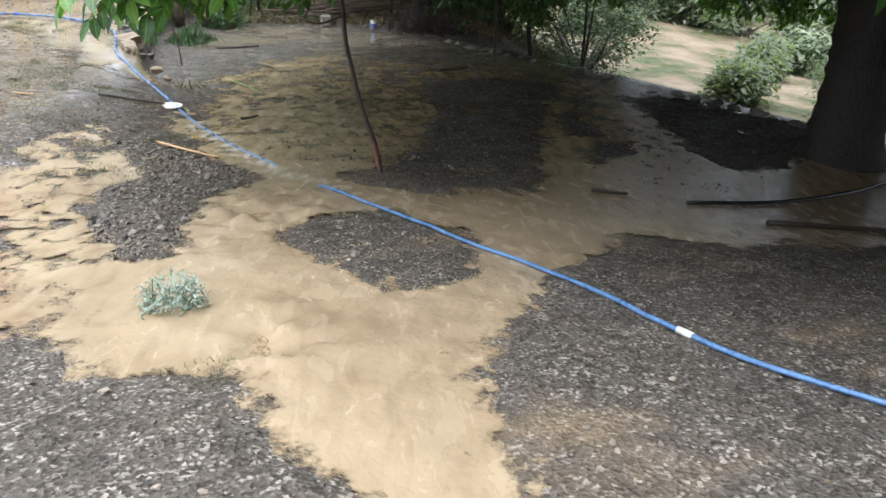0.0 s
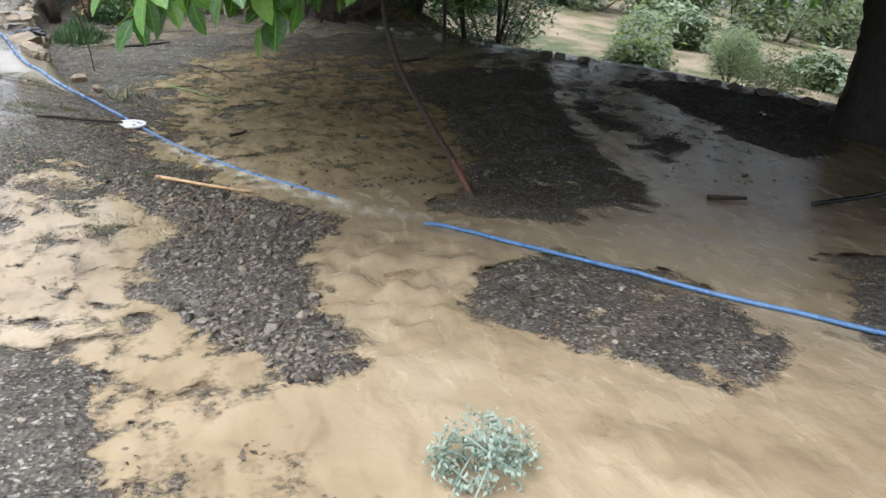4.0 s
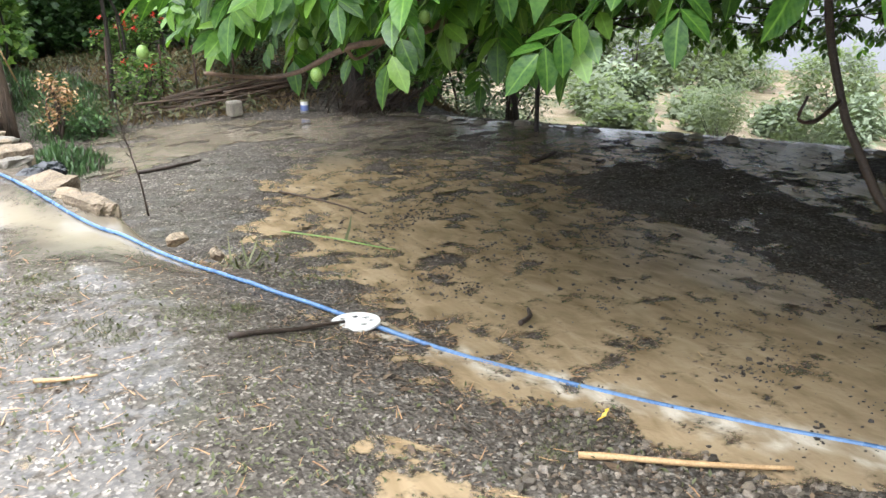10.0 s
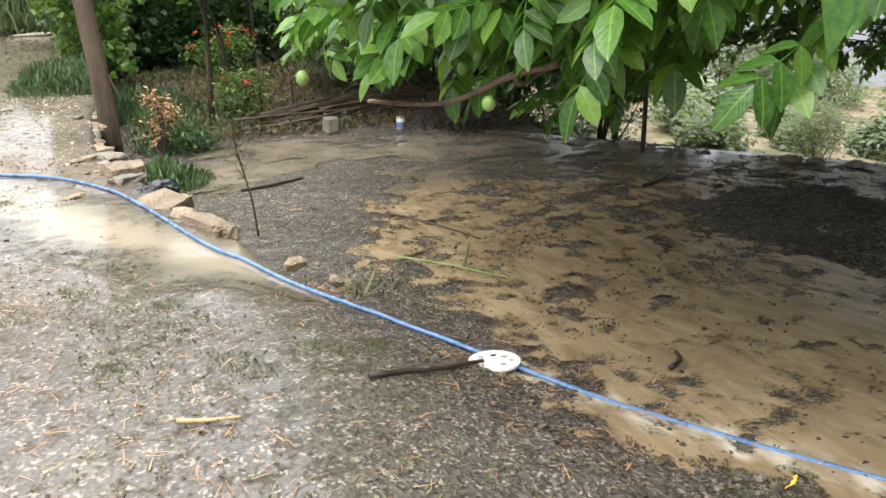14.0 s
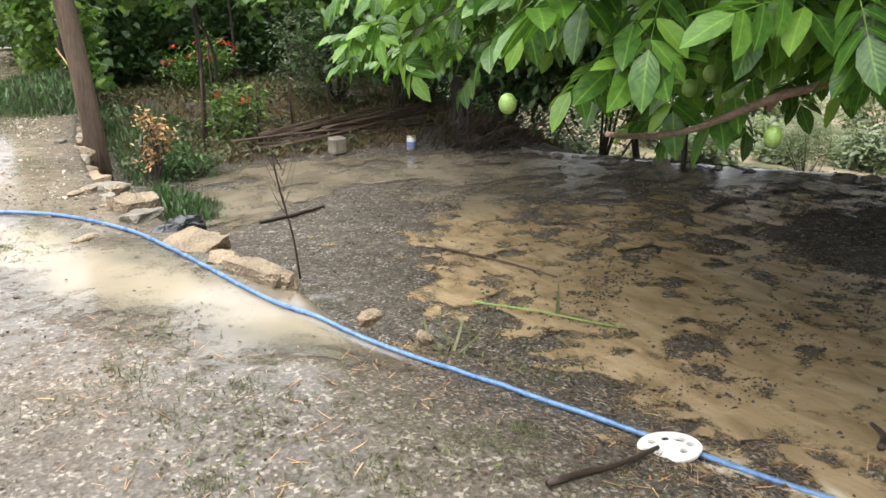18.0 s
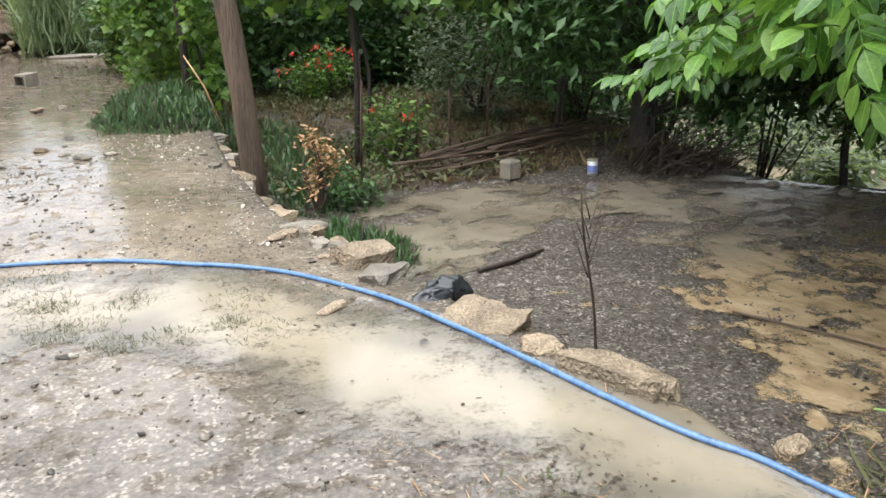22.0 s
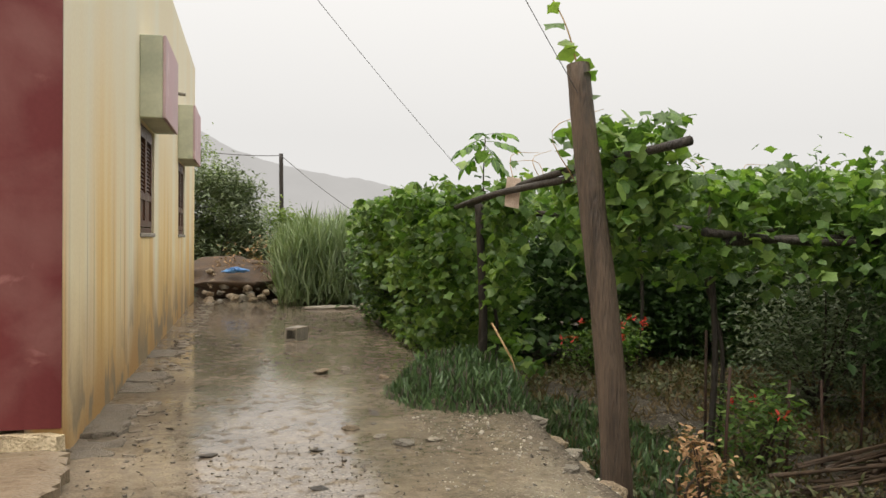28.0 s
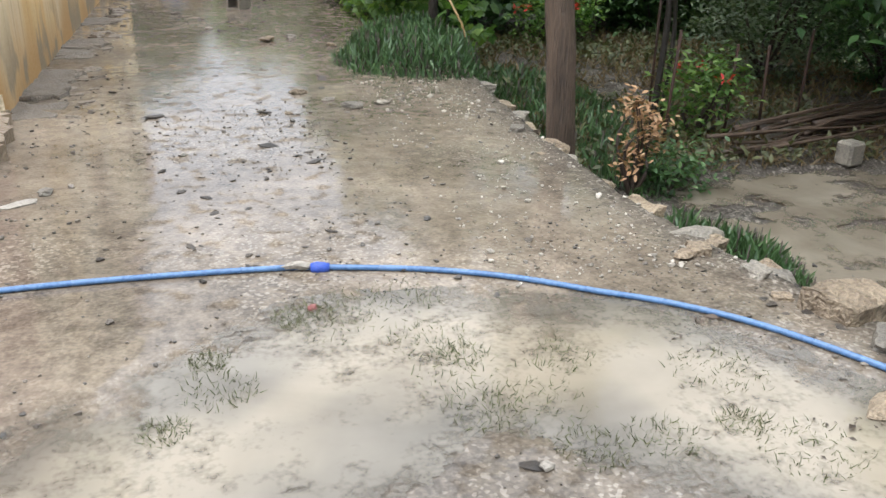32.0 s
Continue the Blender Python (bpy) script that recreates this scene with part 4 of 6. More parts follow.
def ragged_slab(outline, z0, z1, rough, seed):
    """A slab with a broken outline: the ring of places, jittered, between two heights."""
    q = np.random.default_rng(seed)
    P = np.array(outline, float).reshape(-1, 2)
    ring = []
    for a, b in zip(P, np.roll(P, -1, 0)):
        m = max(2, int(np.hypot(*(b - a)) / 0.09))
        ring += [a + (b - a) * k / m + q.normal(size=2) * rough * (k > 0) for k in range(m)]
    ring = np.array(ring)
    n, c = len(ring), ring.mean(0)
    inner = c + (ring - c) * (0.985 - 0.6 * rough)
    top = z1 + q.normal(size=n) * rough * 0.25
    V = np.concatenate([np.c_[ring + q.normal(size=(n, 2)) * rough * 0.6, np.full(n, z0)], np.c_[ring, top - 0.02], np.c_[inner, top], [[*c, z1]]])
    T = []
    for k in range(n):
        m = (k + 1) % n
        T += [(k, m, n + m), (k, n + m, n + k), (n + k, n + m, 2 * n + m), (n + k, 2 * n + m, 2 * n + k), (2 * n + k, 2 * n + m, 3 * n)]
    return hard((V, np.array(T)))


part("plinth", ragged_slab((-13.9, HY0 - 0.1, HX - 0.02, HY0 - 0.08, HX - 0.01, HY0 + 0.1, -13.9, HY0 + 0.1), HZ - 0.1, HZ + 0.22, 0.022, 15), plain("flaked_plaster", (0.4, 0.29, 0.15), (0.72, 0.6, 0.42), 6, 0.8, 0.9, depth=0.03), house, "crumbling tan plaster foot")
part("apron", ragged_slab((-13.9, 15.55, -7.05, 15.5, -6.94, 16.2, -7.06, HY0 + 0.05, -13.9, HY0 + 0.05), HZ - 0.12, HZ + 0.12, 0.03, 16), plain("wet_concrete", (0.15, 0.112, 0.074), (0.3, 0.235, 0.165), 5, 0.35, 0.6, depth=0.02), house, "broken wet concrete apron before the end wall")
part("back_wall", box(-14, -13.75, HY0 + 0.23, HY1, HZ - 0.1, 5.3), YELLOW, house)
part("far_wall", box(-13.75, HX - 0.25, HY1 - 0.25, HY1 - 0.004, HZ - 0.1, 5.3), YELLOW, house)
part("roof", box(-13.75, HX - 0.25, HY0 + 0.23, HY1 - 0.25, 4.3, 4.5), CONCRETE, house)
for y in (24.5, 24.56, 29.5):
    part("rebar", tube([(HX - 0.1, y, 4.98), (HX - 0.1, y + 0.02, 5.3)], 0.008, 5), RUST, house)
for y0, y1, z0, z1 in WINDOWS:
    top = part("window", Geo().add(box(HX - 0.12, HX - 0.03, y0, y0 + 0.07, z0, z1)).add(box(HX - 0.12, HX - 0.03, y1 - 0.07, y1, z0, z1)).add(box(HX - 0.12, HX - 0.03, y0 + 0.07, y1 - 0.07, z0, z0 + 0.07)).add(box(HX - 0.12, HX - 0.03, y0 + 0.07, y1 - 0.07, z1 - 0.07, z1)), SHUTTER, house, "brown wooden window with closed shutters")
    mid = (y0 + y1) / 2
    for a, b in ((y0 + 0.07, mid - 0.01), (mid + 0.01, y1 - 0.07)):
        g = Geo().add(box(HX - 0.07, HX - 0.02, a, a + 0.07, z0 + 0.08, z1 - 0.08)).add(box(HX - 0.07, HX - 0.02, b - 0.07, b, z0 + 0.08, z1 - 0.08))
        g.add(box(HX - 0.07, HX - 0.02, a + 0.07, b - 0.07, z0 + 0.08, z0 + 0.16)).add(box(HX - 0.07, HX - 0.02, a + 0.07, b - 0.07, z1 - 0.16, z1 - 0.08)).add(box(HX - 0.07, HX - 0.02, a + 0.07, b - 0.07, z0 + 0.42, z0 + 0.5))
        g.add(box(HX - 0.06, HX - 0.045, a + 0.07, b - 0.07, z0 + 0.16, z0 + 0.42))
        part("shutter", g, SHUTTER, top)
        for z in np.arange(z0 + 0.53, z1 - 0.18, 0.05):
            part("slat", place(box(-0.004, 0.004, a + 0.07, b - 0.07, -0.026, 0.026), (HX - 0.05, 0, z), 0, -38), SHUTTER, top)
    part("sill", box(HX - 0.12, HX + 0.02, y0 - 0.03, y1 + 0.03, z0 - 0.05, z0, 0.008), CONCRETE, top, "stained concrete sill")
    hood = part("window_hood", Geo().add(box(HX, HX + 0.26, y0 - 0.12, y0 - 0.03, z1 + 0.02, z1 + 1.0, 0.01)).add(box(HX, HX + 0.26, y1 + 0.03, y1 + 0.12, z1 + 0.02, z1 + 1.0, 0.01)).add(box(HX, HX + 0.255, y0 - 0.03, y1 + 0.03, z1 + 0.02, z1 + 0.09)).add(box(HX, HX + 0.255, y0 - 0.03, y1 + 0.03, z1 + 0.92, z1 + 0.99)), GREENISH, house, "pale yellow-green boxed window hood")
    part("front_panel", box(HX + 0.262, HX + 0.3, y0 - 0.12, y1 + 0.12, z1 + 0.02, z1 + 1.0, 0.008), PINK, hood, "pink painted front panel")
part("rain_spout", tube([(HX - 0.05, 25.6, 3.5), (HX + 0.2, 25.6, 3.47)], 0.03, 8), GREYSTONE, house)

# ---- rubble along the foot of the house ----
g = Geo()
for k, y in enumerate(np.arange(17.05, 31.0, 0.62)):
    edge = -6.76 + 0.05 * math.sin(1.7 * y) + 0.04 * math.sin(4.1 * y)
    g.add(ragged_slab((HX - 0.02, y, edge, y + 0.02, edge + 0.03, y + 0.3, edge - 0.02, y + 0.61, HX - 0.02, y + 0.61), HZ - 0.12, HZ + 0.045 + 0.018 * math.sin(2.9 * y), 0.028, 17 + k))
solid("kerb", g, plain("crumbled_kerb", (0.12, 0.1, 0.077), (0.32, 0.27, 0.215), 9, 0.5, 1.0, depth=0.04), "crumbling concrete strip along the house foot", "kerb", kind="structure")
g = Geo()
for k in range(260):
    y = rng.uniform(17.0, 31)
    s = rng.uniform(0.03, 0.12)
    x = HX + rng.uniform(0.24, 0.5)
    g.add(place(hard(blockstone(100 + k, (s * 1.2, s * rng.uniform(0.8, 1.9), s * 0.4))), (x, y, float(at_ground(x, y)) - 0.03 + 0.05 * max(0, 1 - (x - HX) / 0.3)), rng.uniform(-25, 25), rng.uniform(-12, 12), rng.uniform(-12, 12)))
solid("rubble_strip", g, plain("crumbled_concrete", (0.12, 0.098, 0.074), (0.29, 0.24, 0.185), 8, 0.6, 0.7, depth=0.02), "broken concrete and stones along the house foot", "rubble", kind="stuff")

# ---- hose ----
HOSE = ((-7.0, 14.02), (-6.3, 14.05), (-5.6, 14.02), (-5.33, 13.98), (-4.91, 13.86), (-4.58, 13.7), (-4.29, 13.49), (-4.02, 13.29), (-3.77, 13.0), (-3.49, 12.47), (-3.33, 11.98), (-3.22, 11.54),
        (-3.12, 11.14), (-2.98, 10.8), (-2.78, 10.5), (-2.59, 10.2), (-2.38, 9.78), (-2.16, 9.4), (-1.96, 9.0), (-1.72, 8.55), (-1.48, 8.12), (-1.28, 7.72), (-1.05, 7.3), (-0.72, 6.75), (-0.33, 6.04), (-0.03, 5.58), (0.32, 5.12),
        (0.66, 4.65), (0.95, 4.25), (1.2, 3.75), (1.42, 3.2), (1.75, 2.7), (2.3, 2.1), (3.2, 1.4))
H = spline([(x, y, 0) for x, y in HOSE], 10)
sunk = step(0.36, 0.2, np.abs(H[:, 1] - 6.37))
H[:, 2] = at_top(H[:, 0], H[:, 1]) + 0.013 - 0.075 * sunk - 0.015 * step(1.5, 0.9, np.abs(H[:, 1] - 7.5))
for _ in range(6):
    H[1:-1, 2] = np.maximum(H[1:-1, 2], (H[:-2, 2] + H[2:, 2]) / 2)
H[:, 2] = np.maximum(H[:, 2], np.interp(H[:, 1], (8.9, 9.0, 9.8, 10.2, 10.5, 10.8, 11.2, 13.0, 15.0), (-5, -0.75, -0.71, -0.7, -0.685, -0.66, -0.615, -0.56, -0.56)))
H[:, 2] -= 0.05 * sunk
hose = thing("water_hose", "long blue polythene water hose lying across the ground", "hose", (-2, 9, -0.7))
part("pipe", tube(H, 0.0125, 10), HOSE_M, hose)
J = H[np.argmin(np.hypot(H[:, 0] + 5.33, H[:, 1] - 13.98))]
part("joint", tube([J + (-0.05, 0.004, 0), J + (-0.02, 0, 0), J + (0.03, -0.01, 0)], [0.02, 0.027, 0.02], 9), BLUECORD, hose, "joint bound with blue plastic")
part("rag", place(rock(5, (0.16, 0.05, 0.04), 3, 0.6), J + (-0.1, 0.02, -0.012), -8), CONCRETE, hose, "torn grey rag tied round the joint")
J = H[np.argmin(np.hypot(H[:, 0] - 1.42, H[:, 1] - 3.2))]
K = H[np.argmin(np.hypot(H[:, 0] - 1.45, H[:, 1] - 3.13))]
part("tape", tube([J + (-0.012, 0.024, 0), K], 0.0175, 10), WHITE, hose, "band of pale tape")
J = H[np.argmin(np.hypot(H[:, 0] + 1.98, H[:, 1] - 9.05))]
part("clip", tube([J + (-0.01, 0.03, 0), J + (0.012, -0.03, 0)], 0.026, 8), BLACKBAG, hose, "black clip")

# ---- stones of the low wall ----
def stone(x, y, size, seed, mat=STONE, yaw=0.0, lift=0.0, roll=0.0, label="flat tan stone on the edge of the low wall", z=None, square=False):
    z = float(at_ground(x, y)) if z is None else z
    ob = new("wall_stone", tri_mesh("wall_stone", *(blockstone(seed, size) if square else rock(seed, size, 3)), smooth=False))
    ob.data.materials.append(mat)
    ob.matrix_basis = pose(x, y, z - 0.03 + lift, roll, 0, yaw)
    return tagged(ob, label, "stone", "stones of the low wall")


WALL = ((-3.45, 17.95, 0.62, 0.24, 0.13), (-3.4, 17.5, 0.25, 0.2, 0.14), (-3.45, 17.1, 0.3, 0.24, 0.12), (-3.42, 16.75, 0.25, 0.2, 0.14), (-3.53, 16.32, 0.24, 0.2, 0.13), (-3.5, 15.85, 0.36, 0.28, 0.2), (-3.55, 15.5, 0.22, 0.2, 0.12),
        (-3.63, 15.05, 0.42, 0.28, 0.13), (-3.62, 14.5, 0.5, 0.24, 0.12), (-3.55, 14.12, 0.56, 0.36, 0.2), (-3.42, 14.0, 0.16, 0.13, 0.14), (-3.62, 13.84, 0.19, 0.12, 0.1), (-3.45, 13.52, 0.32, 0.22, 0.16), (-3.34, 13.62, 0.2, 0.25, 0.2))
for k, (x, y, a, b, c) in enumerate(WALL):
    stone(x, y, (a, b, c), 300 + k, STONE if k % 3 else GREYSTONE, rng.uniform(-25, 35), 0.0, z=float(land(x - 0.3, y)) - c * 0.74, roll=rng.uniform(-5, 9), square=k % 2 == 0)
stone(-3.36, 13.12, (0.35, 0.25, 0.17), 331, STONE, 12, 0.0, 6, "squared tan block tipped on the wall", z=-0.6, square=True)
stone(-3.36, 12.8, (0.3, 0.22, 0.15), 332, GREYSTONE, 40, 0, -6, "squared grey block leaning on another", z=-0.61, square=True)
stone(-3.14, 12.03, (0.42, 0.27, 0.22), 340, STONE, -58, 0, 10, "craggy layered tan rock beside the hose", z=-0.69, square=True)
stone(-3.06, 12.22, (0.22, 0.18, 0.15), 345, STONE, -20, 0, -12, "craggy tan rock leaning on a larger one", z=-0.66, square=True)
stone(-3.08, 11.66, (0.22, 0.18, 0.13), 341, STONE, -50, z=-0.61)
stone(-2.97, 11.27, (0.5, 0.17, 0.14), 342, STONE, -68, 0, 0, "long tan slab beside the hose", z=-0.6, square=True)
stone(-2.55, 10.75, (0.16, 0.12, 0.1), 343, STONE, 10, z=-0.74)
stone(-2.36, 10.45, (0.12, 0.1, 0.08), 344, STONE, 50, z=-0.77)
for k in range(16):
    y = rng.uniform(11, 18)
    x = float(np.interp(y, WALL_Y, WALL_X)) + rng.uniform(-0.3, 0.1)
    s = rng.uniform(0.05, 0.15)
    stone(x, y, (s, s * 0.8, s * 0.5), 360 + k, STONE if k % 2 else GREYSTONE, rng.uniform(0, 360), label="small loose stone on the lane's edge", square=True)
bag = rock(71, (0.42, 0.22, 0.16), 4, 0.5)
solid("plastic_bag", place(bag, (-3.17, 12.47, -0.64), 20), BLACKBAG, "crumpled black plastic bag among the stones", "bag")

# ---- poles, pergola, wires ----
def pole(name, label, pts, radii, mat=POLE_M, sides=12, category="pole", group="", wob=0.04):
    return solid(name, tube(spline(pts, 6), radii, sides, True, wob), mat, label, category, group)


pole("wooden_post", "tall weathered wooden post at the lane's edge", [(-3.3, 16.05, -1.0), (-3.36, 16.12, 0.2), (-3.46, 16.25, 1.4), (-3.53, 16.35, 2.32)], [0.108, 0.102, 0.094, 0.082])
pergola = thing("pergola", "grape pergola of dark rough poles", "pergola", (-3.3, 19.7, -0.6))
for x, y, z in ((-3.3, 19.75, 1.45), (-2.0, 17.1, 1.15), (0.6, 17.3, 1.15), (3.2, 17.5, 1.2), (-3.2, 23.5, 1.5), (-0.5, 21.5, 1.3)):
    part("post", tube(spline([(x, y, -0.9), (x + 0.04, y, 0.2), (x - 0.02, y + 0.03, z)], 5), [0.06, 0.05, 0.045] if x < -3 else [0.03, 0.027, 0.025], 9, True, 0.06), BARK, pergola)
for pts in ([(-3.0, 15.7, 1.72), (-3.35, 17.5, 1.6), (-3.4, 19.9, 1.45)], [(-3.2, 16.6, 1.58), (-3.5, 18.5, 1.5), (-3.55, 19.9, 1.42)], [(-2.4, 16.55, 1.13), (-1.2, 16.75, 1.06), (0.5, 17.0, 1.1), (3.4, 17.4, 1.15)],
            [(-2.2, 16.62, 1.05), (-1.0, 16.85, 1.1), (0.4, 16.95, 1.05)], [(-3.3, 19.8, 1.42), (-2.0, 17.2, 1.15)], [(-3.3, 19.8, 1.45), (-3.2, 23.6, 1.5)], [(-3.2, 23.5, 1.5), (3, 23, 1.4)], [(0.6, 17.2, 1.1), (-0.5, 21.6, 1.3)]):
    part("beam", tube(spline(pts, 6), [0.034, 0.027], 8, True, 0.06), BARK, pergola)
solid("cloth_scrap", place(box(-0.005, 0.005, -0.12, 0.12, -0.14, 0.14, 0.002), (-3.42, 18.2, 1.5), 15, 0, 8), plain("pale_cloth", (0.4, 0.3, 0.24), (0.6, 0.48, 0.4), 9, 0.9, 0.3), "faded pink cloth scrap hung on a beam", "cloth")


def wire(name, a, b, sag, label, r=0.006):
    a, b = np.array(a, float), np.array(b, float)
    t = np.linspace(0, 1, 24)[:, None]
    solid(name, tube(a + (b - a) * t - np.array([0, 0, 1]) * sag * 4 * t * (1 - t), r, 5), WIRE_M, label, "wire")


E_TOP = np.array((-4.3, 55.0, 5.3))
wire("overhead_wire", (-3.5, 16.32, 2.05), (-7.0, 13.0, 5.2), 0.1, "thin overhead wire tied to the wooden post", 0.003)
wire("overhead_wire", (-3.2, 21.0, 1.9), (-7.2, 17.5, 5.3), 0.1, "thin overhead wire running to the house", 0.003)
wire("overhead_wire", E_TOP, (-12, 50, 5.6), 0.3, "power wire on the utility pole", 0.02)
wire("overhead_wire", E_TOP, (3, 45, -0.5), 0.4, "power wire on the utility pole", 0.02)
pole("utility_pole", "dark wooden utility pole beyond the lane", [(-4.2, 55, -1), (-4.25, 55, 2), (-4.3, 55, 5.4)], [0.14, 0.1], BARK, 8)

# ---- vine ----
vine = thing("grapevine", "lush grapevine trained over a pergola", "vine", (-2.5, 18.5, -0.6))
r = np.random.default_rng(31)


def slab(n, x0, x1, y0, y1, z0, z1, power=1.0):
    return np.stack([r.uniform(x0, x1, n), r.uniform(y0, y1, n), z0 + (z1 - z0) * r.uniform(0, 1, n) ** power], -1)


top = slab(24000, -3.8, 6.5, 16.7, 24.5, 1.15, 1.6)
top[:, 2] += 0.9 * fbm(top[:, 0] * 0.8, top[:, 1] * 0.8, 41, 3) + r.exponential(0.07, len(top))
front = slab(9500, -3.4, 6.5, 16.5, 17.6, 0.75, 1.6, 0.7)
front[:, 2] -= 0.7 * np.maximum(fbm(front[:, 0] * 1.6, front[:, 1] * 0.5, 42, 3), -0.1)
side = slab(9500, -3.95, -3.05, 18.9, 26.5, 0.35, 1.7, 0.7)
under = slab(4500, -3.75, -2.7, 18.9, 26.5, -0.4, 0.7)
side[:, 0] += 0.8 * fbm(side[:, 1] * 0.9, side[:, 2] * 1.2, 43, 3)
arch = slab(900, -3.35, -2.7, 16.1, 17.2, 1.1, 2.0)
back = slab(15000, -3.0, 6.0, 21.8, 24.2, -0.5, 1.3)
P = np.concatenate([top, front, side, arch, under])
P = P[fbm(P[:, 0] * 1.4 + P[:, 1], P[:, 2] * 1.9 + P[:, 1] * 0.8, 44, 3) > -0.1]
P = P[~((P[:, 0] < -3.3) & (P[:, 1] < 20.0) & (P[:, 2] < 1.85))]
part("foliage", strew(LOBED, P, 0.122, (-1.4, 0.1), 45), VINELEAF, vine)
# vine leaves in the darker bush leaf: shade under the pergola as colour
part("shade_dark_foliage", strew(LOBED, back, 0.12, (-1.4, 0.1), 46), BUSHLEAF, vine)
for k in range(14):
    x, y = r.uniform(-3.7, 5), r.uniform(16.7, 20)
    a = np.array((x, y, 1.5))
    part("tendril", tube(spline([a, a + (r.uniform(-0.3, 0.3), r.uniform(-0.3, 0.3), 0.4), a + (r.uniform(-0.5, 0.5), r.uniform(-0.4, 0.4), r.uniform(0.4, 0.6))], 4), [0.006, 0.002], 4), CANE, vine)
part("tendril", tube(spline([(-3.5, 16.35, 2.2), (-3.6, 16.4, 2.6), (-3.75, 16.45, 2.9)], 5), [0.008, 0.003], 5), CANE, vine)
tagged(part("shoot", strew(LOBED, np.array([(-3.52, 16.3, 2.25), (-3.5, 16.3, 2.35), (-3.62, 16.4, 2.5), (-3.66, 16.4, 2.62), (-3.72, 16.4, 2.75), (-3.55, 16.35, 2.42), (-3.4, 16.3, 2.1), (-3.35, 16.3, 1.95)]), 0.16, (-1, 0.2), 3), VINELEAF, vine, "young shoot above the post"), kind="stuff")
sprout = thing("walnut_sprout", "slender walnut shoot rising above the vine", "sprout", (-3.1, 20.3, 1.5))
part("stem", tube(spline([(-3.1, 20.3, 1.3), (-3.12, 20.3, 1.8), (-3.1, 20.3, 2.3)], 5), [0.012, 0.006], 6), TWIG, sprout)
fronds("leaves", np.array([(-3.1, 20.3, 2.1 + 0.025 * k) for k in range(9)]), turns(np.arange(9) * 2.4, np.linspace(0.5, -0.3, 9), np.zeros(9)), np.full(9, 0.42), sprout)
for k, (x, y) in enumerate(((-3.2, 19.9), (-1.9, 17.3), (0.7, 17.5))):
    part("stem", tube(spline([(x + 0.1, y, -0.85), (x + 0.16, y + 0.05, 0.1), (x - 0.05, y, 0.8), (x, y, 1.4)], 6), [0.022, 0.014], 7, True, 0.1), BARK, vine)

# ---- bushes of the garden and beyond ----
def gz(x, y):
    return float(at_ground(x, y))


for k, (x, y, rx, rz, n) in enumerate(((-2.2, 25.0, 1.3, 1.05, 3000), (1.6, 25.0, 1.5, 1.25, 3000), (3.2, 22, 1.7, 1.9, 3200), (5.6, 21, 1.9, 2.0, 3200), (-2.5, 25.5, 1.4, 1.1, 2600), (-0.6, 26.2, 1.6, 1.35, 3200), (0.9, 22.3, 1.0, 0.6, 2000), (-2.6, 22.5, 0.8, 0.55, 1500), (2.0, 26, 2.2, 1.9, 3000))):
    shrub("garden_bush", "dense dark green bush behind the pergola", "bush", (x, y, gz(x, y)), (rx, rx * 0.8, rz), n * 2, OVAL, 0.14, BUSHLEAF, 500 + k, 90, 0.22, 8)
for k, (x, y, rx, rz) in enumerate(((0.4, 18.9, 0.8, 0.95), (1.7, 18.4, 0.9, 1.3), (3.2, 18.6, 1.0, 1.6), (4.8, 18.2, 1.1, 1.6), (2.2, 20.6, 1.0, 1.2))):
    shrub("olive_bush", "grey-green narrow-leaved shrub in the garden", "bush", (x, y, gz(x, y)), (rx, rx * 0.8, rz), 5200, OVAL, 0.08, BUSHLEAF if k % 3 else OLIVELEAF, 520 + k, 90, 0.16, 9)
for k, (x, y, rx, rz) in enumerate(((-6.9, 35.5, 1.6, 1.7), (-5.4, 37, 1.7, 1.15), (-3.2, 36, 1.9, 0.85), (-8.5, 38, 2.5, 2.5), (-0.5, 35, 2.3, 0.95))):
    shrub("far_bush", "broad green bush beyond the lane's end", "bush", (x, y, gz(x, y)), (rx, rx * 0.7, rz), 16000, OVAL, 0.15, FARLEAF if k % 2 else OLIVELEAF, 540 + k, 70, 0.25, 8)

# ---- reeds and rubble at the lane's end ----
r = np.random.default_rng(77)
reeds = thing("reed_clump", "tall pale green reeds at the lane's end", "reeds", (-3.9, 30.3, -0.5))
n = 9000
x, y = r.uniform(-5.2, -2.5, n), r.uniform(28.9, 33.5, n)
tall = np.clip(1.25 - np.abs(x + 3.9) / 2.4, 0.35, 1)
P = np.stack([x, y, at_ground(x, y) + r.uniform(0, 1.55, n) * tall], -1)
R, S = turns(r.uniform(0, 6.28, n), r.uniform(-0.4, 0.4, n), r.uniform(-0.2, 1.3, n)), r.uniform(0.3, 0.75, n)
for k in range(9):
    pick = np.arange(n) % 9 == k
    tagged(part("leaves", scatter(blade(0.06, 0.8), P[pick], R[pick], S[pick]), REED, reeds), kind="stuff")
for k in range(70):
    x, y = r.uniform(-5.1, -2.6), r.uniform(29.0, 32.5)
    h = 1.9 * float(np.clip(1.25 - abs(x + 3.9) / 2.4, 0.35, 1)) * r.uniform(0.7, 1.05)
    part("stalk", tube([(x, y, gz(x, y) - 0.03), (x + r.normal() * 0.08, y, gz(x, y) + h / 2), (x + r.normal() * 0.2, y + r.normal() * 0.1, gz(x, y) + h)], [0.012, 0.004], 5), REED, reeds)
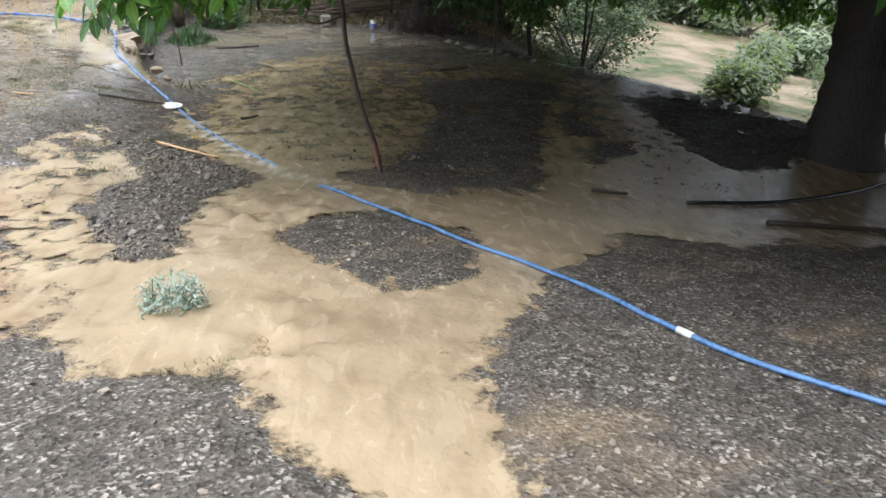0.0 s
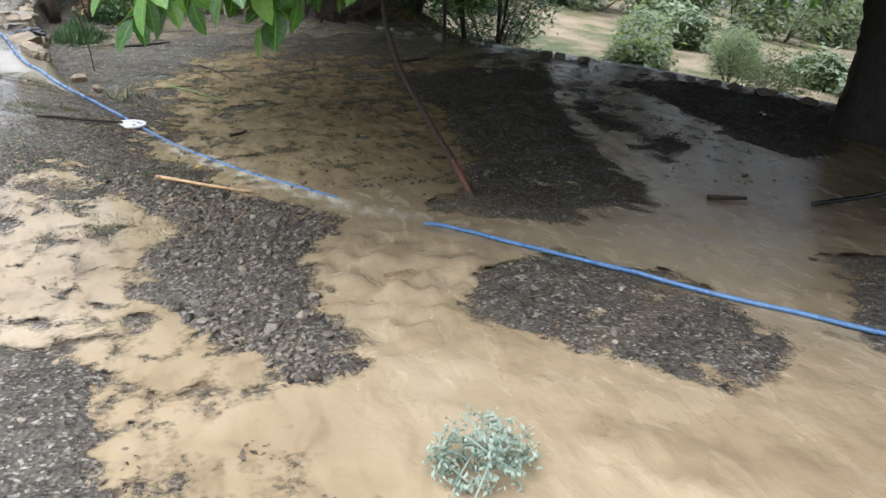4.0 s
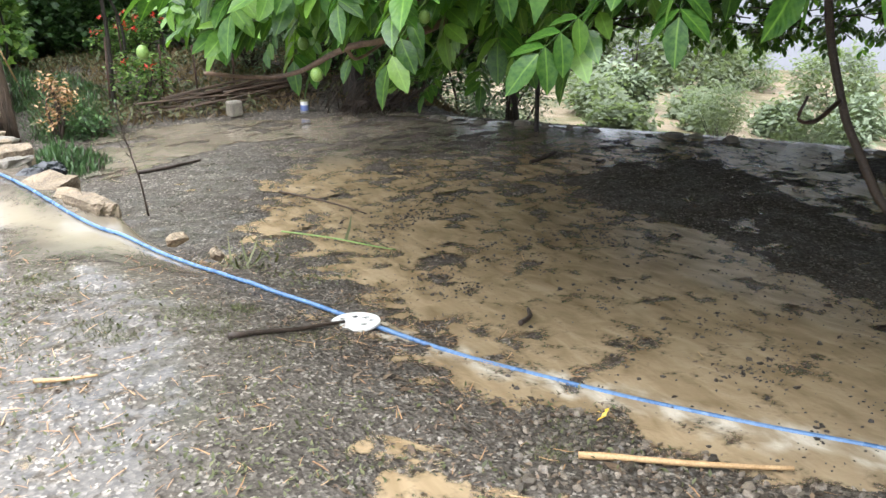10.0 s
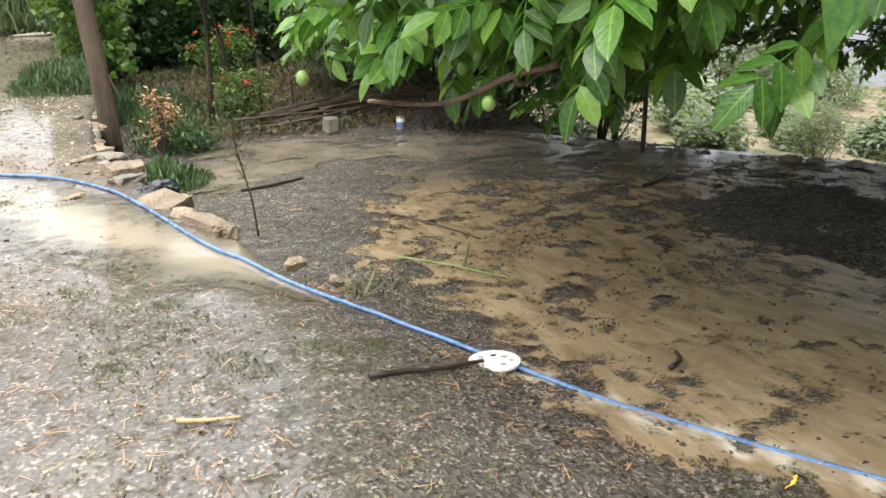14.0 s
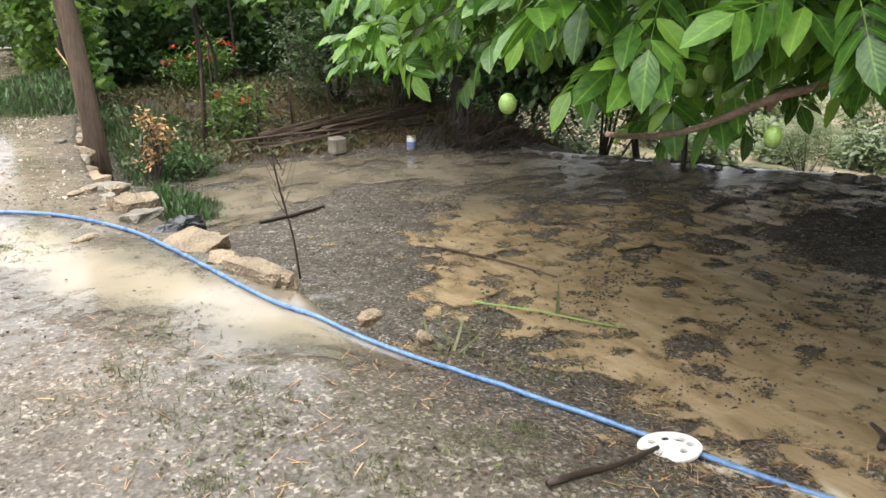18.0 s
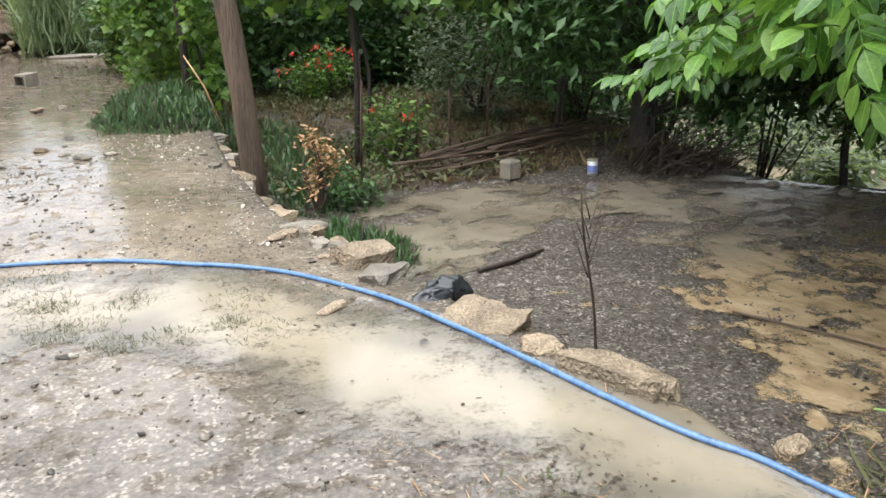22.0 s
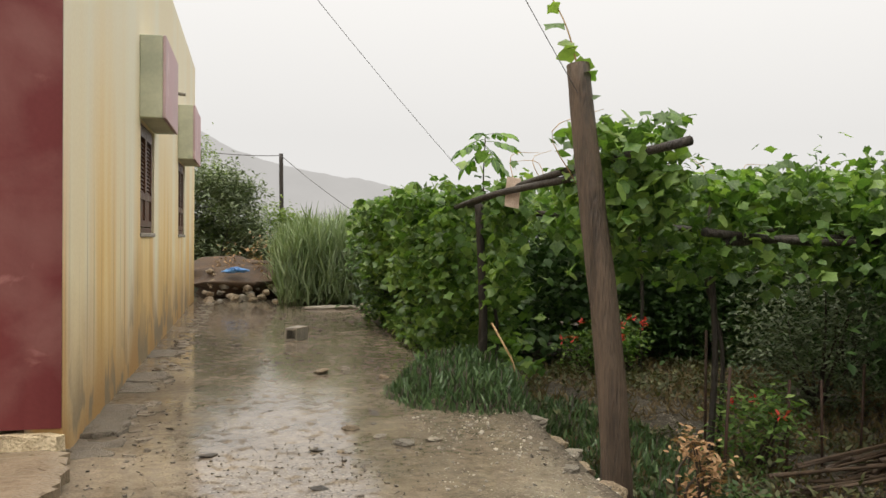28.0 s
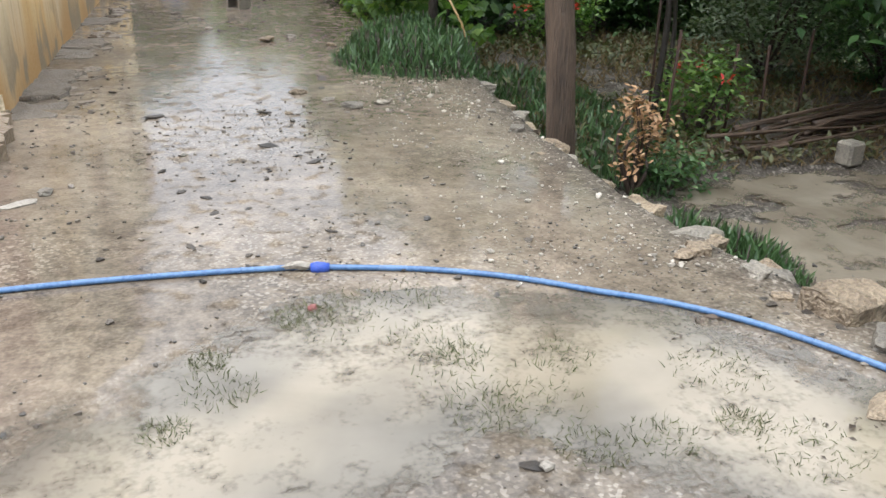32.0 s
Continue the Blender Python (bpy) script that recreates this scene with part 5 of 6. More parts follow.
for k in range(75):
    s = r.uniform(0.07, 0.23)
    x, y = r.uniform(-6.9, -4.3), r.uniform(30.6, 32.4)
    solid("rubble_stone", place(rock(600 + k, (s * 1.2, s, s * 0.8), 2), (x, y, gz(x, y) + max(0, y - 31) * 0.42 + r.uniform(-0.05, 0.05) - 0.05), r.uniform(0, 360)), STONE if k % 3 else GREYSTONE, "broken tan stone in a rubble heap", "stone", "rubble heap", smooth=False)
mound = rock(690, (3.4, 3.4, 1.3), 4, 0.4)
solid("earth_mound", place(mound, (-5.9, 33.1, gz(-5.9, 33) - 0.25)), plain("brown_earth", (0.05, 0.032, 0.022), (0.13, 0.085, 0.055), 4, 0.9, 0.8), "brown earth heap overgrown with dry stalks", "heap")
solid("plastic_sheet", place(rock(72, (0.75, 0.3, 0.16), 4, 0.6), (-6.15, 31.8, gz(-6.1, 32) + 0.62), -25), BLUEBAG, "crumpled blue plastic sheet on the rubble", "plastic sheet")
shrub("dry_scrub", "dry brown scrub on the earth heap", "bush", (-5.2, 32.6, gz(-5.2, 32.6) + 0.3), (1.5, 0.6, 0.55), 900, OVAL, 0.1, DRYLEAF, 701, 40, 0.15, 12)
for k, (x, y, a) in enumerate(((-3.3, 27.3, 0.35), (-3.0, 26.6, 0.3), (-3.5, 28.2, 0.4), (-3.0, 25.2, 0.3), (-2.9, 24.6, 0.26), (-3.15, 24.9, 0.22))):
    solid("edge_stone", place(rock(710 + k, (a, a * 0.7, a * 0.5), 2), (x, y, gz(x, y) - 0.02), k * 50), STONE if k % 2 else GREYSTONE, "stone lying on the lane's edge", "stone", "edge stones", smooth=False)
solid("stone_sill", place(rock(720, (1.4, 0.25, 0.1), 3), (-4.1, 28.7, gz(-4.1, 28.7) - 0.02), 3), CONCRETE, "low pale kerb across the lane's end", "kerb")

block = thing("hollow_block", "hollow concrete block lying on the wet lane", "concrete block", (-5.12, 23.6, gz(-5.12, 23.6)))
g = Geo()
for b in ((-0.2, 0.2, -0.1, -0.07, 0, 0.2), (-0.2, 0.2, 0.07, 0.1, 0, 0.2), (-0.2, 0.2, -0.07, 0.07, 0, 0.035), (-0.2, 0.2, -0.07, 0.07, 0.165, 0.2), (-0.02, 0.02, -0.07, 0.07, 0.035, 0.165)):
    g.add(box(*b))
part("body", place(g.get(), (-5.12, 23.6, gz(-5.12, 23.6) - 0.01), 62), CONCRETE, block)

# loose stones and clods on the lane
LOOSE = ((-5.0, 17.6, 0.22), (-4.8, 17.3, 0.16), (-5.35, 17.0, 0.1), (-5.15, 16.9, 0.1), (-4.65, 17.0, 0.24), (-4.4, 17.1, 0.2), (-5.0, 20.4, 0.3), (-4.7, 20.6, 0.26), (-5.6, 21.5, 0.15), (-6.0, 19.0, 0.12), (-5.9, 15.9, 0.1), (-6.6, 15.3, 0.16), (-4.35, 20.0, 0.2), (-4.0, 26, 0.15), (-6.0, 23.0, 0.2))
for k, (x, y, a) in enumerate(LOOSE):
    solid("loose_stone", place(rock(730 + k, (a * 0.75, a * 0.5, a * 0.22), 3, 0.5), (x, y, gz(x, y) - 0.008), k * 40), GREYSTONE if k % 3 else STONE, "loose stone on the wet lane", "stone", "loose lane stones", smooth=False)

# odd bits on the lane
for name, label, x, y, size, mat in (("white_stone", "small white stone among the grass", -4.93, 12.45, (0.045, 0.035, 0.025), CONCRETE), ("paint_flake", "flat white flake of paint on the lane", -7.0 + 0.3, 15.15, (0.2, 0.1, 0.015), CONCRETE),
                                     ("brick_bit", "small broken piece of red brick", -5.42, 13.62, (0.05, 0.04, 0.03), RED), ("tan_stone", "flat tan stone in the lane", -3.72, 13.75, (0.14, 0.08, 0.04), STONE), ("tan_stone", "flat tan stone beside the hose", -3.76, 12.48, (0.2, 0.09, 0.05), STONE)):
    solid(name, place(rock(750 + int(100 * size[0]), size, 2), (x, y, gz(x, y) - 0.004), 25), mat, label, "stone", smooth=False)
solid("leaning_cane", tube([(-2.95, 18.75, gz(-2.95, 18.75) - 0.03), (-3.2, 18.9, -0.15), (-3.38, 19.0, 0.2)], [0.014, 0.01], 7), CANE, "dry cane leaning among the ice plants", "cane")

# ---- succulents ----
def mat_plant(name, label, ring, n, height, seed):
    q = np.random.default_rng(seed)
    P = np.array(ring, float).reshape(-1, 2)
    lo, hi = P.min(0), P.max(0)
    x, y = q.uniform(lo[0], hi[0], n * 3), q.uniform(lo[1], hi[1], n * 3)
    d = inside(x, y, ring)
    ok = d > 0
    x, y, d = x[ok][:n], y[ok][:n], d[ok][:n]
    z = at_ground(x, y) + height * np.clip(d / 0.3, 0.15, 1) * q.uniform(0.35, 1, len(x))
    top = thing(name, label, "succulent", (float(x.mean()), float(y.mean()), float(at_ground(x.mean(), y.mean()))))
    g = Geo().add(scatter(blade(0.16, 0.12), np.stack([x, y, z - 0.1], -1), turns(q.uniform(0, 6.28, len(x)), q.uniform(-0.6, 0.6, len(x)), q.uniform(-0.6, 0.6, len(x))), q.uniform(0.08, 0.14, len(x))))
    part("leaves", g, SUCCULENT, top)
    k = slice(0, None, 14)
    h = Geo()
    for a, b, c in zip(x[k], y[k], z[k]):
        h.add(tube([(a, b, float(at_ground(a, b)) - 0.02), (a + 0.02, b + 0.02, c)], [0.008, 0.005], 4))
    tagged(part("undergrowth", h, TWIG, top), kind="stuff")


mat_plant("ice_plant", "thick dark green ice plant mat spilling onto the lane", (-4.4, 18.3, -4.5, 19.2, -4.0, 20.2, -3.3, 20.8, -2.6, 20.0, -2.7, 18.4, -3.2, 18.0, -3.7, 17.9), 6500, 0.38, 81)
mat_plant("ice_plant", "dark green ice plant below the low wall", (-3.2, 15.3, -3.25, 14.4, -2.95, 13.9, -2.5, 14.1, -2.35, 14.6, -2.7, 15.4), 2200, 0.26, 82)
mat_plant("ice_plant", "dark green ice plant beside the wooden post", (-3.15, 16.0, -3.1, 19.5, -2.2, 19.5, -1.8, 18.2, -2.0, 16.9, -2.3, 15.9, -2.8, 15.7), 4200, 0.22, 83)

# ---- garden ----
shrub("withered_shrub", "withered shrub with curled brown leaves", "bush", (-2.78, 15.95, gz(-2.78, 15.95)), (0.15, 0.15, 0.36), 430, LEAFLET, 0.055, DRYLEAF, 801, 16, 0.06, 7, low=0.12)
shrub("low_shrub", "low dark green shrub at the garden's edge", "bush", (-2.45, 16.0, gz(-2.45, 16.0)), (0.3, 0.25, 0.18), 600, OVAL, 0.07, BUSHLEAF, 802, 24, 0.09, 6)
for x, y, z, lean in ((-2.1, 16.72, -0.1, 0.05), (-1.4, 16.9, -0.25, 0.02), (-0.9, 17.1, -0.3, -0.02), (-0.35, 17.3, -0.2, 0.03), (-1.75, 17.6, 0.1, 0.0)):
    solid("garden_stake", tube([(x, y, gz(x, y) - 0.05), (x + lean, y, z + 0.15)], 0.013, 7), RUST, "rusty iron stake in the garden", "stake", "garden stakes")


def flowerbush(x, y, h, seed, n):
    b = shrub("rose_bush", "leafy bush with red flowers", "rose bush", (x, y, gz(x, y)), (0.3, 0.3, 0.3), 900, OVAL, 0.085, VINELEAF, seed, 30, 0.1, 6, low=h)
    q = np.random.default_rng(seed + 5)
    for k in range(n):
        c = np.array((x, y, gz(x, y) + h + 0.5)) + q.normal(size=3) * (0.2, 0.2, 0.09)
        c[2] = max(c[2], gz(x, y) + h + 0.35)
        part("flower", strew(OVAL, c + q.normal(size=(14, 3)) * 0.022, 0.06, (-0.6, 1.2), seed + k), FLOWER, b, "red blossom")


flowerbush(-1.62, 17.05, 0.1, 811, 3)
flowerbush(-0.95, 21.2, 0.15, 821, 12)
flowerbush(-1.35, 21.4, 0.0, 831, 3)
g = Geo()
q = np.random.default_rng(91)
pile = thing("brush_pile", "heap of long dry branches behind the terrace", "branches", (-0.6, 16.8, gz(-0.6, 16.8)))
for k in range(34):
    x = q.uniform(-2.0, -0.1)
    y = 16.5 + 0.16 * (x + 2) + q.normal(0, 0.1)
    L, a = q.uniform(0.8, 2.4), q.normal(0.14, 0.1)
    z = gz(x, y) + q.uniform(0.02, 0.2)
    end = (x + L * math.cos(a), y + L * math.sin(a), z + q.uniform(-0.03, 0.22))
    part("branch", tube(spline([(x, y, z), ((x + end[0]) / 2, (y + end[1]) / 2 + q.uniform(-0.06, 0.06), (z + end[2]) / 2 + q.uniform(-0.03, 0.06)), end], 4), [q.uniform(0.008, 0.024), 0.006], 6, True, 0.08), DRYWOOD, pile)
n = 22000
x, y = q.uniform(-2.9, 5, n), q.uniform(16.2, 22.5, n)
ok = fbm(x * 1.3, y * 1.3, 67, 3) > -0.12
x, y, n = x[ok], y[ok], int(ok.sum())
solid("dry_grass", scatter(blade(0.13, 0.4), np.stack([x, y, at_ground(x, y)], -1), turns(q.uniform(0, 6.28, n), q.uniform(-0.9, 0.9, n), q.uniform(-1.3, 1.3, n)), q.uniform(0.05, 0.17, n)), STRAW, "dry straw and dead grass under the vines", "dry grass", kind="stuff")
n = 20000
x, y = q.uniform(-3.0, 5, n), q.uniform(16.2, 23, n)
ok = fbm(x * 0.9 + 5, y * 0.9, 68, 3) > 0.02
x, y, n = x[ok], y[ok], int(ok.sum())
solid("garden_weeds", scatter(OVAL, np.stack([x, y, at_ground(x, y) + q.uniform(0, 0.14, n)], -1), turns(q.uniform(0, 6.28, n), q.uniform(-1.2, 0.3, n), q.normal(0, 0.4, n)), q.uniform(0.05, 0.11, n)), GRASSLEAF, "green weeds growing under the vines", "weeds", kind="stuff")
solid("stone_block", place(box(-0.09, 0.09, -0.08, 0.08, 0, 0.2, 0.02), (-0.66, 16.2, gz(-0.66, 16.2) - 0.01), 12), GREYSTONE, "small rough concrete block at the terrace's back", "block")
x, y = 0.22, 16.0
can = thing("tin_can", "white and blue tin can standing on the soil", "can", (x, y, gz(x, y)))
part("body", tube([(x, y, gz(x, y) - 0.01), (x, y, gz(x, y) + 0.16)], 0.055, 16), plain("can_white", (0.5, 0.5, 0.5), (0.7, 0.7, 0.7), 20, 0.35, 0.05), can)
part("label_band", tube([(x, y, gz(x, y) + 0.03), (x, y, gz(x, y) + 0.1)], 0.0565, 16, False), plain("can_blue", (0.12, 0.16, 0.4), (0.2, 0.25, 0.5), 20, 0.4, 0.05), can, "faded blue band")
part("rim", tube([(x, y, gz(x, y) + 0.15), (x, y, gz(x, y) + 0.165)], 0.058, 16), plain("can_rim", (0.35, 0.33, 0.2), (0.5, 0.47, 0.3), 20, 0.35, 0.05, metal=0.6), can, "yellowed metal rim")

# ---- small trees at the terrace's edge ----
tree = thing("edge_tree", "dark low tree at the terrace's corner", "tree", (1.3, 16.3, gz(1.0, 16.3)))
g = tube(spline([(1.05, 16.3, gz(1.0, 16.3) - 0.1), (1.1, 16.35, -0.2), (1.0, 16.5, 0.6), (1.2, 16.6, 1.5)], 6), [0.16, 0.11, 0.06], 10, True, 0.1)
part("trunk", g, BARK, tree)
for pts in ([(1.1, 16.3, -0.5), (1.7, 15.9, -0.2), (2.5, 15.4, 0.25)], [(1.05, 16.4, 0.0), (0.3, 16.2, 0.7), (-0.3, 16.0, 1.2)], [(1.1, 16.5, 0.5), (2.2, 16.8, 1.1), (3.2, 16.6, 1.4)]):
    part("limb", tube(spline(pts, 6), [0.06, 0.025], 7, True, 0.1), BARK, tree)
q = np.random.default_rng(95)
P, c = clumps(q, (0.9, 16.4, 0.85), (1.5, 1.0, 0.95), 6500, 60, 0.22)
P2, c = clumps(q, (1.9, 15.7, 0.35), (1.0, 0.8, 0.75), 3600, 46, 0.2)
part("foliage", strew(OVAL, np.concatenate([P, P2]), 0.15, (-1.1, 0.3), 96), BUSHLEAF, tree)
g = Geo()
for k in range(140):
    a = np.array((q.normal(1.1, 0.3), q.normal(15.9, 0.25), 0))
    a[2] = at_ground(a[0], a[1])
    d = np.array((q.normal(0.15, 0.35), q.normal(-0.25, 0.2), q.uniform(0.1, 0.55)))
    g.add(tube([a, a + d * 0.5 + (0, 0, 0.08), a + d], [0.008, 0.003], 4))
solid("twig_heap", g, TWIG, "tangle of dead twigs round the tree's foot", "twigs", kind="stuff")


def slim_tree(name, label, base, pts, radius, centre, radii, n, size, seed, mat=BUSHLEAF, count=26):
    q = np.random.default_rng(seed)
    t = thing(name, label, "tree", base)
    part("trunk", tube(spline(pts, 6), radius, 8, True, 0.06), BARK, t)
    P, c = clumps(q, centre, radii, n, count, 0.14)
    for k in q.permutation(count)[:8]:
        a = np.array(pts[-2]) + q.normal(size=3) * 0.03
        part("twig", tube(spline([a, (a + c[k]) / 2 + (0, 0, 0.12), c[k]], 4), [0.014, 0.004], 5), TWIG, t)
    part("foliage", strew(OVAL, P, size, (-1.1, 0.3), seed), mat, t)


slim_tree("slim_tree", "slim sapling with small leaves at the terrace's edge", (2.1, 13.35, -1.05), [(2.1, 13.35, -1.2), (2.1, 13.35, -0.4), (2.06, 13.35, 0.3), (2.0, 13.4, 1.4)], [0.03, 0.02], (2.2, 13.6, 0.45), (0.75, 0.6, 0.55), 1900, 0.11, 861, VINELEAF)
slim_tree("slim_tree", "slim tree with small leaves below the terrace", (3.1, 15.2, gz(3.1, 15.2)), [(3.1, 15.2, gz(3.1, 15.2) - 0.1), (3.0, 15.2, -0.6), (3.3, 15.1, 0.4), (3.5, 15.0, 1.3)], [0.05, 0.025], (3.1, 15.0, 0.1), (1.1, 0.8, 0.8), 2600, 0.11, 871, VINELEAF)

# the leaning stem, the bare twig
lean = thing("leaning_sapling", "thin dark leaning stem, its bark peeled red near the foot", "stem", (0.15, 6.5, -0.7))
S = spline([(0.15, 6.5, -0.7), (0.1, 6.85, -0.52), (0.03, 7.05, -0.37), (-0.03, 7.25, -0.22), (-0.08, 7.53, -0.06), (-0.14, 7.67, 0.18), (-0.16, 7.78, 0.4), (-0.2, 7.9, 0.9), (-0.2, 8.0, 2.0)], 5)
part("stem", tube(S, [0.025, 0.022, 0.02, 0.018], 8, True, 0.08), TWIG, lean)
part("peeled_bark", tube(S[1:7] + (-0.004, -0.007, 0.001), [0.016, 0.024, 0.024, 0.01], 8, True, 0.1), plain("peeled_red_bark", (0.08, 0.026, 0.018), (0.2, 0.08, 0.055), 14, 0.5, 0.4, (1, 1, 0.3)), lean, "raw red inner bark")
part("twig", tube(spline([(-0.16, 7.78, 0.4), (-0.35, 7.75, 0.33), (-0.5, 7.72, 0.36), (-0.46, 7.72, 0.45)], 5), [0.012, 0.006], 6, True, 0.1), REDSTEM, lean)
g = tube(spline([(-2.5, 12.06, -0.92), (-2.53, 12.06, -0.6), (-2.6, 12.06, -0.25), (-2.63, 12.06, 0.0)], 4), [0.009, 0.004], 6)
sap = thing("bare_sapling", "bare dark sapling with thin twigs", "sapling", (-2.5, 12.06, -0.9))
part("stem", g, TWIG, sap)
for k in range(7):
    z = -0.45 + k * 0.05
    s = 1 if k % 2 else -1
    part("twig", tube(spline([(-2.57, 12.06, z), (-2.57 + s * 0.07, 12.06 + 0.03 * s, z + 0.14), (-2.57 + s * (0.1 + 0.01 * k), 12.08, z + 0.3)], 4), [0.004, 0.0015], 5), TWIG, sap)

# ---- loose things on the ground ----
def stick(name, label, a, b, r, mat, category, bend=0.02, lift=0.015, group=""):
    m = ((a[0] + b[0]) / 2 + bend, (a[1] + b[1]) / 2 - bend)
    P = spline([(x, y, 0) for x, y in (a, m, b)], 6)
    P[:, 2] = at_top(P[:, 0], P[:, 1]) + lift
    P[:, 2] = np.linspace(P[0, 2], P[-1, 2], len(P)) * 0.6 + P[:, 2] * 0.4 + 0.005
    return solid(name, tube(P, [r, r * 0.6], 7, True, 0.12), mat, label, category, group)


stick("stick", "dark wet stick lying by the hose", (-2.7, 8.84), (-2.08, 9.0), 0.014, TWIG, "stick")
stick("stick", "dark stick in a shallow puddle", (-2.3, 13.75), (-1.65, 13.95), 0.022, TWIG, "stick")
stick("cane_pole", "broken pale dry cane on the ground", (-1.82, 7.42), (-1.22, 6.98), 0.014, CANE, "cane")
stick("cane_piece", "short pale piece of cane on the lane", (-3.5, 8.75), (-3.27, 8.67), 0.01, CANE, "cane")
stick("stick", "black stick half sunk in mud", (3.15, 5.86), (5.6, 6.12), 0.025, TWIG, "stick")
stick("stick", "short dark stick on the mud", (1.9, 6.5), (2.2, 6.46), 0.02, TWIG, "stick")
stick("stick", "dark twig on the flooded terrace", (1.1, 12.0), (1.55, 12.2), 0.02, TWIG, "stick")
stick("stick", "long forked twig on the gravel", (-1.35, 12.3), (-1.0, 11.2), 0.009, DRYWOOD, "stick", 0.06)
stick("stick", "dark twig standing in the mud", (-1.25, 8.65), (-1.1, 8.8), 0.016, TWIG, "stick", lift=0.03)
P = spline([(x, y, float(at_top(x, y)) + 0.02) for x, y in ((2.67, 6.32), (3.67, 6.64), (4.78, 7.26), (5.6, 7.9), (5.95, 8.35))] + [(5.55, 8.4, 0.0), (5.5, 8.35, 1.0)], 8)
solid("black_pipe", tube(P, 0.018, 8), BLACKBAG, "black pipe curving up the walnut trunk", "pipe")
stalk = thing("green_stalk", "freshly broken green reed stalk", "stalk", (-1.6, 10.6, gz(-1.6, 10.6)))
P = spline([(x, y, float(at_top(x, y)) + z) for x, y, z in ((-1.75, 11.02, 0.05), (-1.5, 10.7, 0.04), (-1.3, 10.4, 0.02), (-1.2, 10.25, 0.015))], 6)
part("stem", tube(P, [0.006, 0.004], 7), plain("green_stem", (0.12, 0.25, 0.04), (0.3, 0.42, 0.12), 12, 0.45, 0.05), stalk)
part("leaves", scatter(blade(0.1, 0.3), np.array([P[4], P[8], P[12], P[16]]), turns(np.array([1.0, 2.5, 0.4, 4.0]), np.zeros(4), np.array([1.2, 1.3, -1.2, 1.2])), np.array([0.2, 0.25, 0.2, 0.15])), GRASSLEAF, stalk)
n = 14
x, y = ellipse_tuft(-2.1, 10.6, 0.2, n)
solid("cut_leaves", scatter(blade(0.07, 0.2), np.stack([x, y, at_top(x, y)], -1), turns(rng.uniform(0, 6.3, n), np.zeros(n), rng.uniform(1.0, 1.4, n)), np.full(n, 0.25)), GRASSLEAF, "torn green reed leaves on the gravel", "leaves", kind="stuff")

# the white plate with holes
bm = bmesh.new()
ring = [bm.verts.new((0.15 * math.cos(a) * (1 - 0.22 * math.exp(-((a - 3.6) / 0.35) ** 2)), 0.115 * math.sin(a), 0)) for a in np.linspace(0, 2 * math.pi, 32, endpoint=False)]
holes = [(0.07, 0.04), (0.0, 0.06), (-0.07, 0.045), (0.05, -0.045), (0.1, 0.0)]
edges = [bm.edges.new((ring[i], ring[(i + 1) % 32])) for i in range(32)]
for hx, hy in holes:
    c = [bm.verts.new((hx + 0.02 * math.cos(a), hy + 0.015 * math.sin(a), 0)) for a in np.linspace(0, 2 * math.pi, 12, endpoint=False)]
    edges += [bm.edges.new((c[i], c[(i + 1) % 12])) for i in range(12)]
bmesh.ops.triangle_fill(bm, use_beauty=True, edges=edges)
out = bmesh.ops.extrude_face_region(bm, geom=list(bm.faces))
for v in out["geom"]:
    if isinstance(v, bmesh.types.BMVert):
        v.co.z += 0.014
bmesh.ops.recalc_face_normals(bm, faces=list(bm.faces))
solid("plastic_plate", place(from_bm(bm), (-2.02, 9.0, float(at_top(-2.02, 9.0)) + 0.012), -20, 0, 4, 0.84), WHITE, "white plastic plate with round holes beside the hose", "plate", smooth=False)

# sage plant in the stream
shrub("sage_plant", "pale grey-green bushy plant standing in the stream", "plant", (-0.89, 3.57, gz(-0.89, 3.57)), (0.15, 0.15, 0.1), 1300, OVAL, 0.022, SAGE, 901, 60, 0.018, 22, (-0.2, 1.3), SAGE, thick=0.0035)

# rim of stones along the terrace's edge
for k in range(46):
    s = k / 45
    x = float(np.interp(s, [0, 1], [1.5, 9.0]))
    y = float(np.interp(x, EDGE_X, EDGE_Y)) - 0.12 + rng.uniform(-0.12, 0.1)
    a = rng.uniform(0.08, 0.26)
    solid("edge_rock", place(rock(920 + k, (a, a * 0.8, a * 0.55), 2), (x, y, gz(x, y) - a * 0.2), rng.uniform(0, 360)), GREYSTONE, "dark wet stone on the terrace's edge", "stone", "stones of the terrace edge", smooth=False)

q = np.random.default_rng(99)
for k in range(54):
    x, y = q.uniform(5.7, 9.0), 0.0
    y = q.uniform(6.3, max(6.6, float(np.interp(x, EDGE_X, EDGE_Y)) - 0.15))
    a = q.uniform(0.06, 0.2)
    solid("edge_rock", place(rock(1200 + k, (a, a * 0.75, a * 0.5), 2, 0.4), (x, y, gz(x, y) - a * 0.12), q.uniform(0, 360)), BLACKROCK, "dark wet stone on the rough bank", "stone", "stones of the terrace edge", smooth=False)

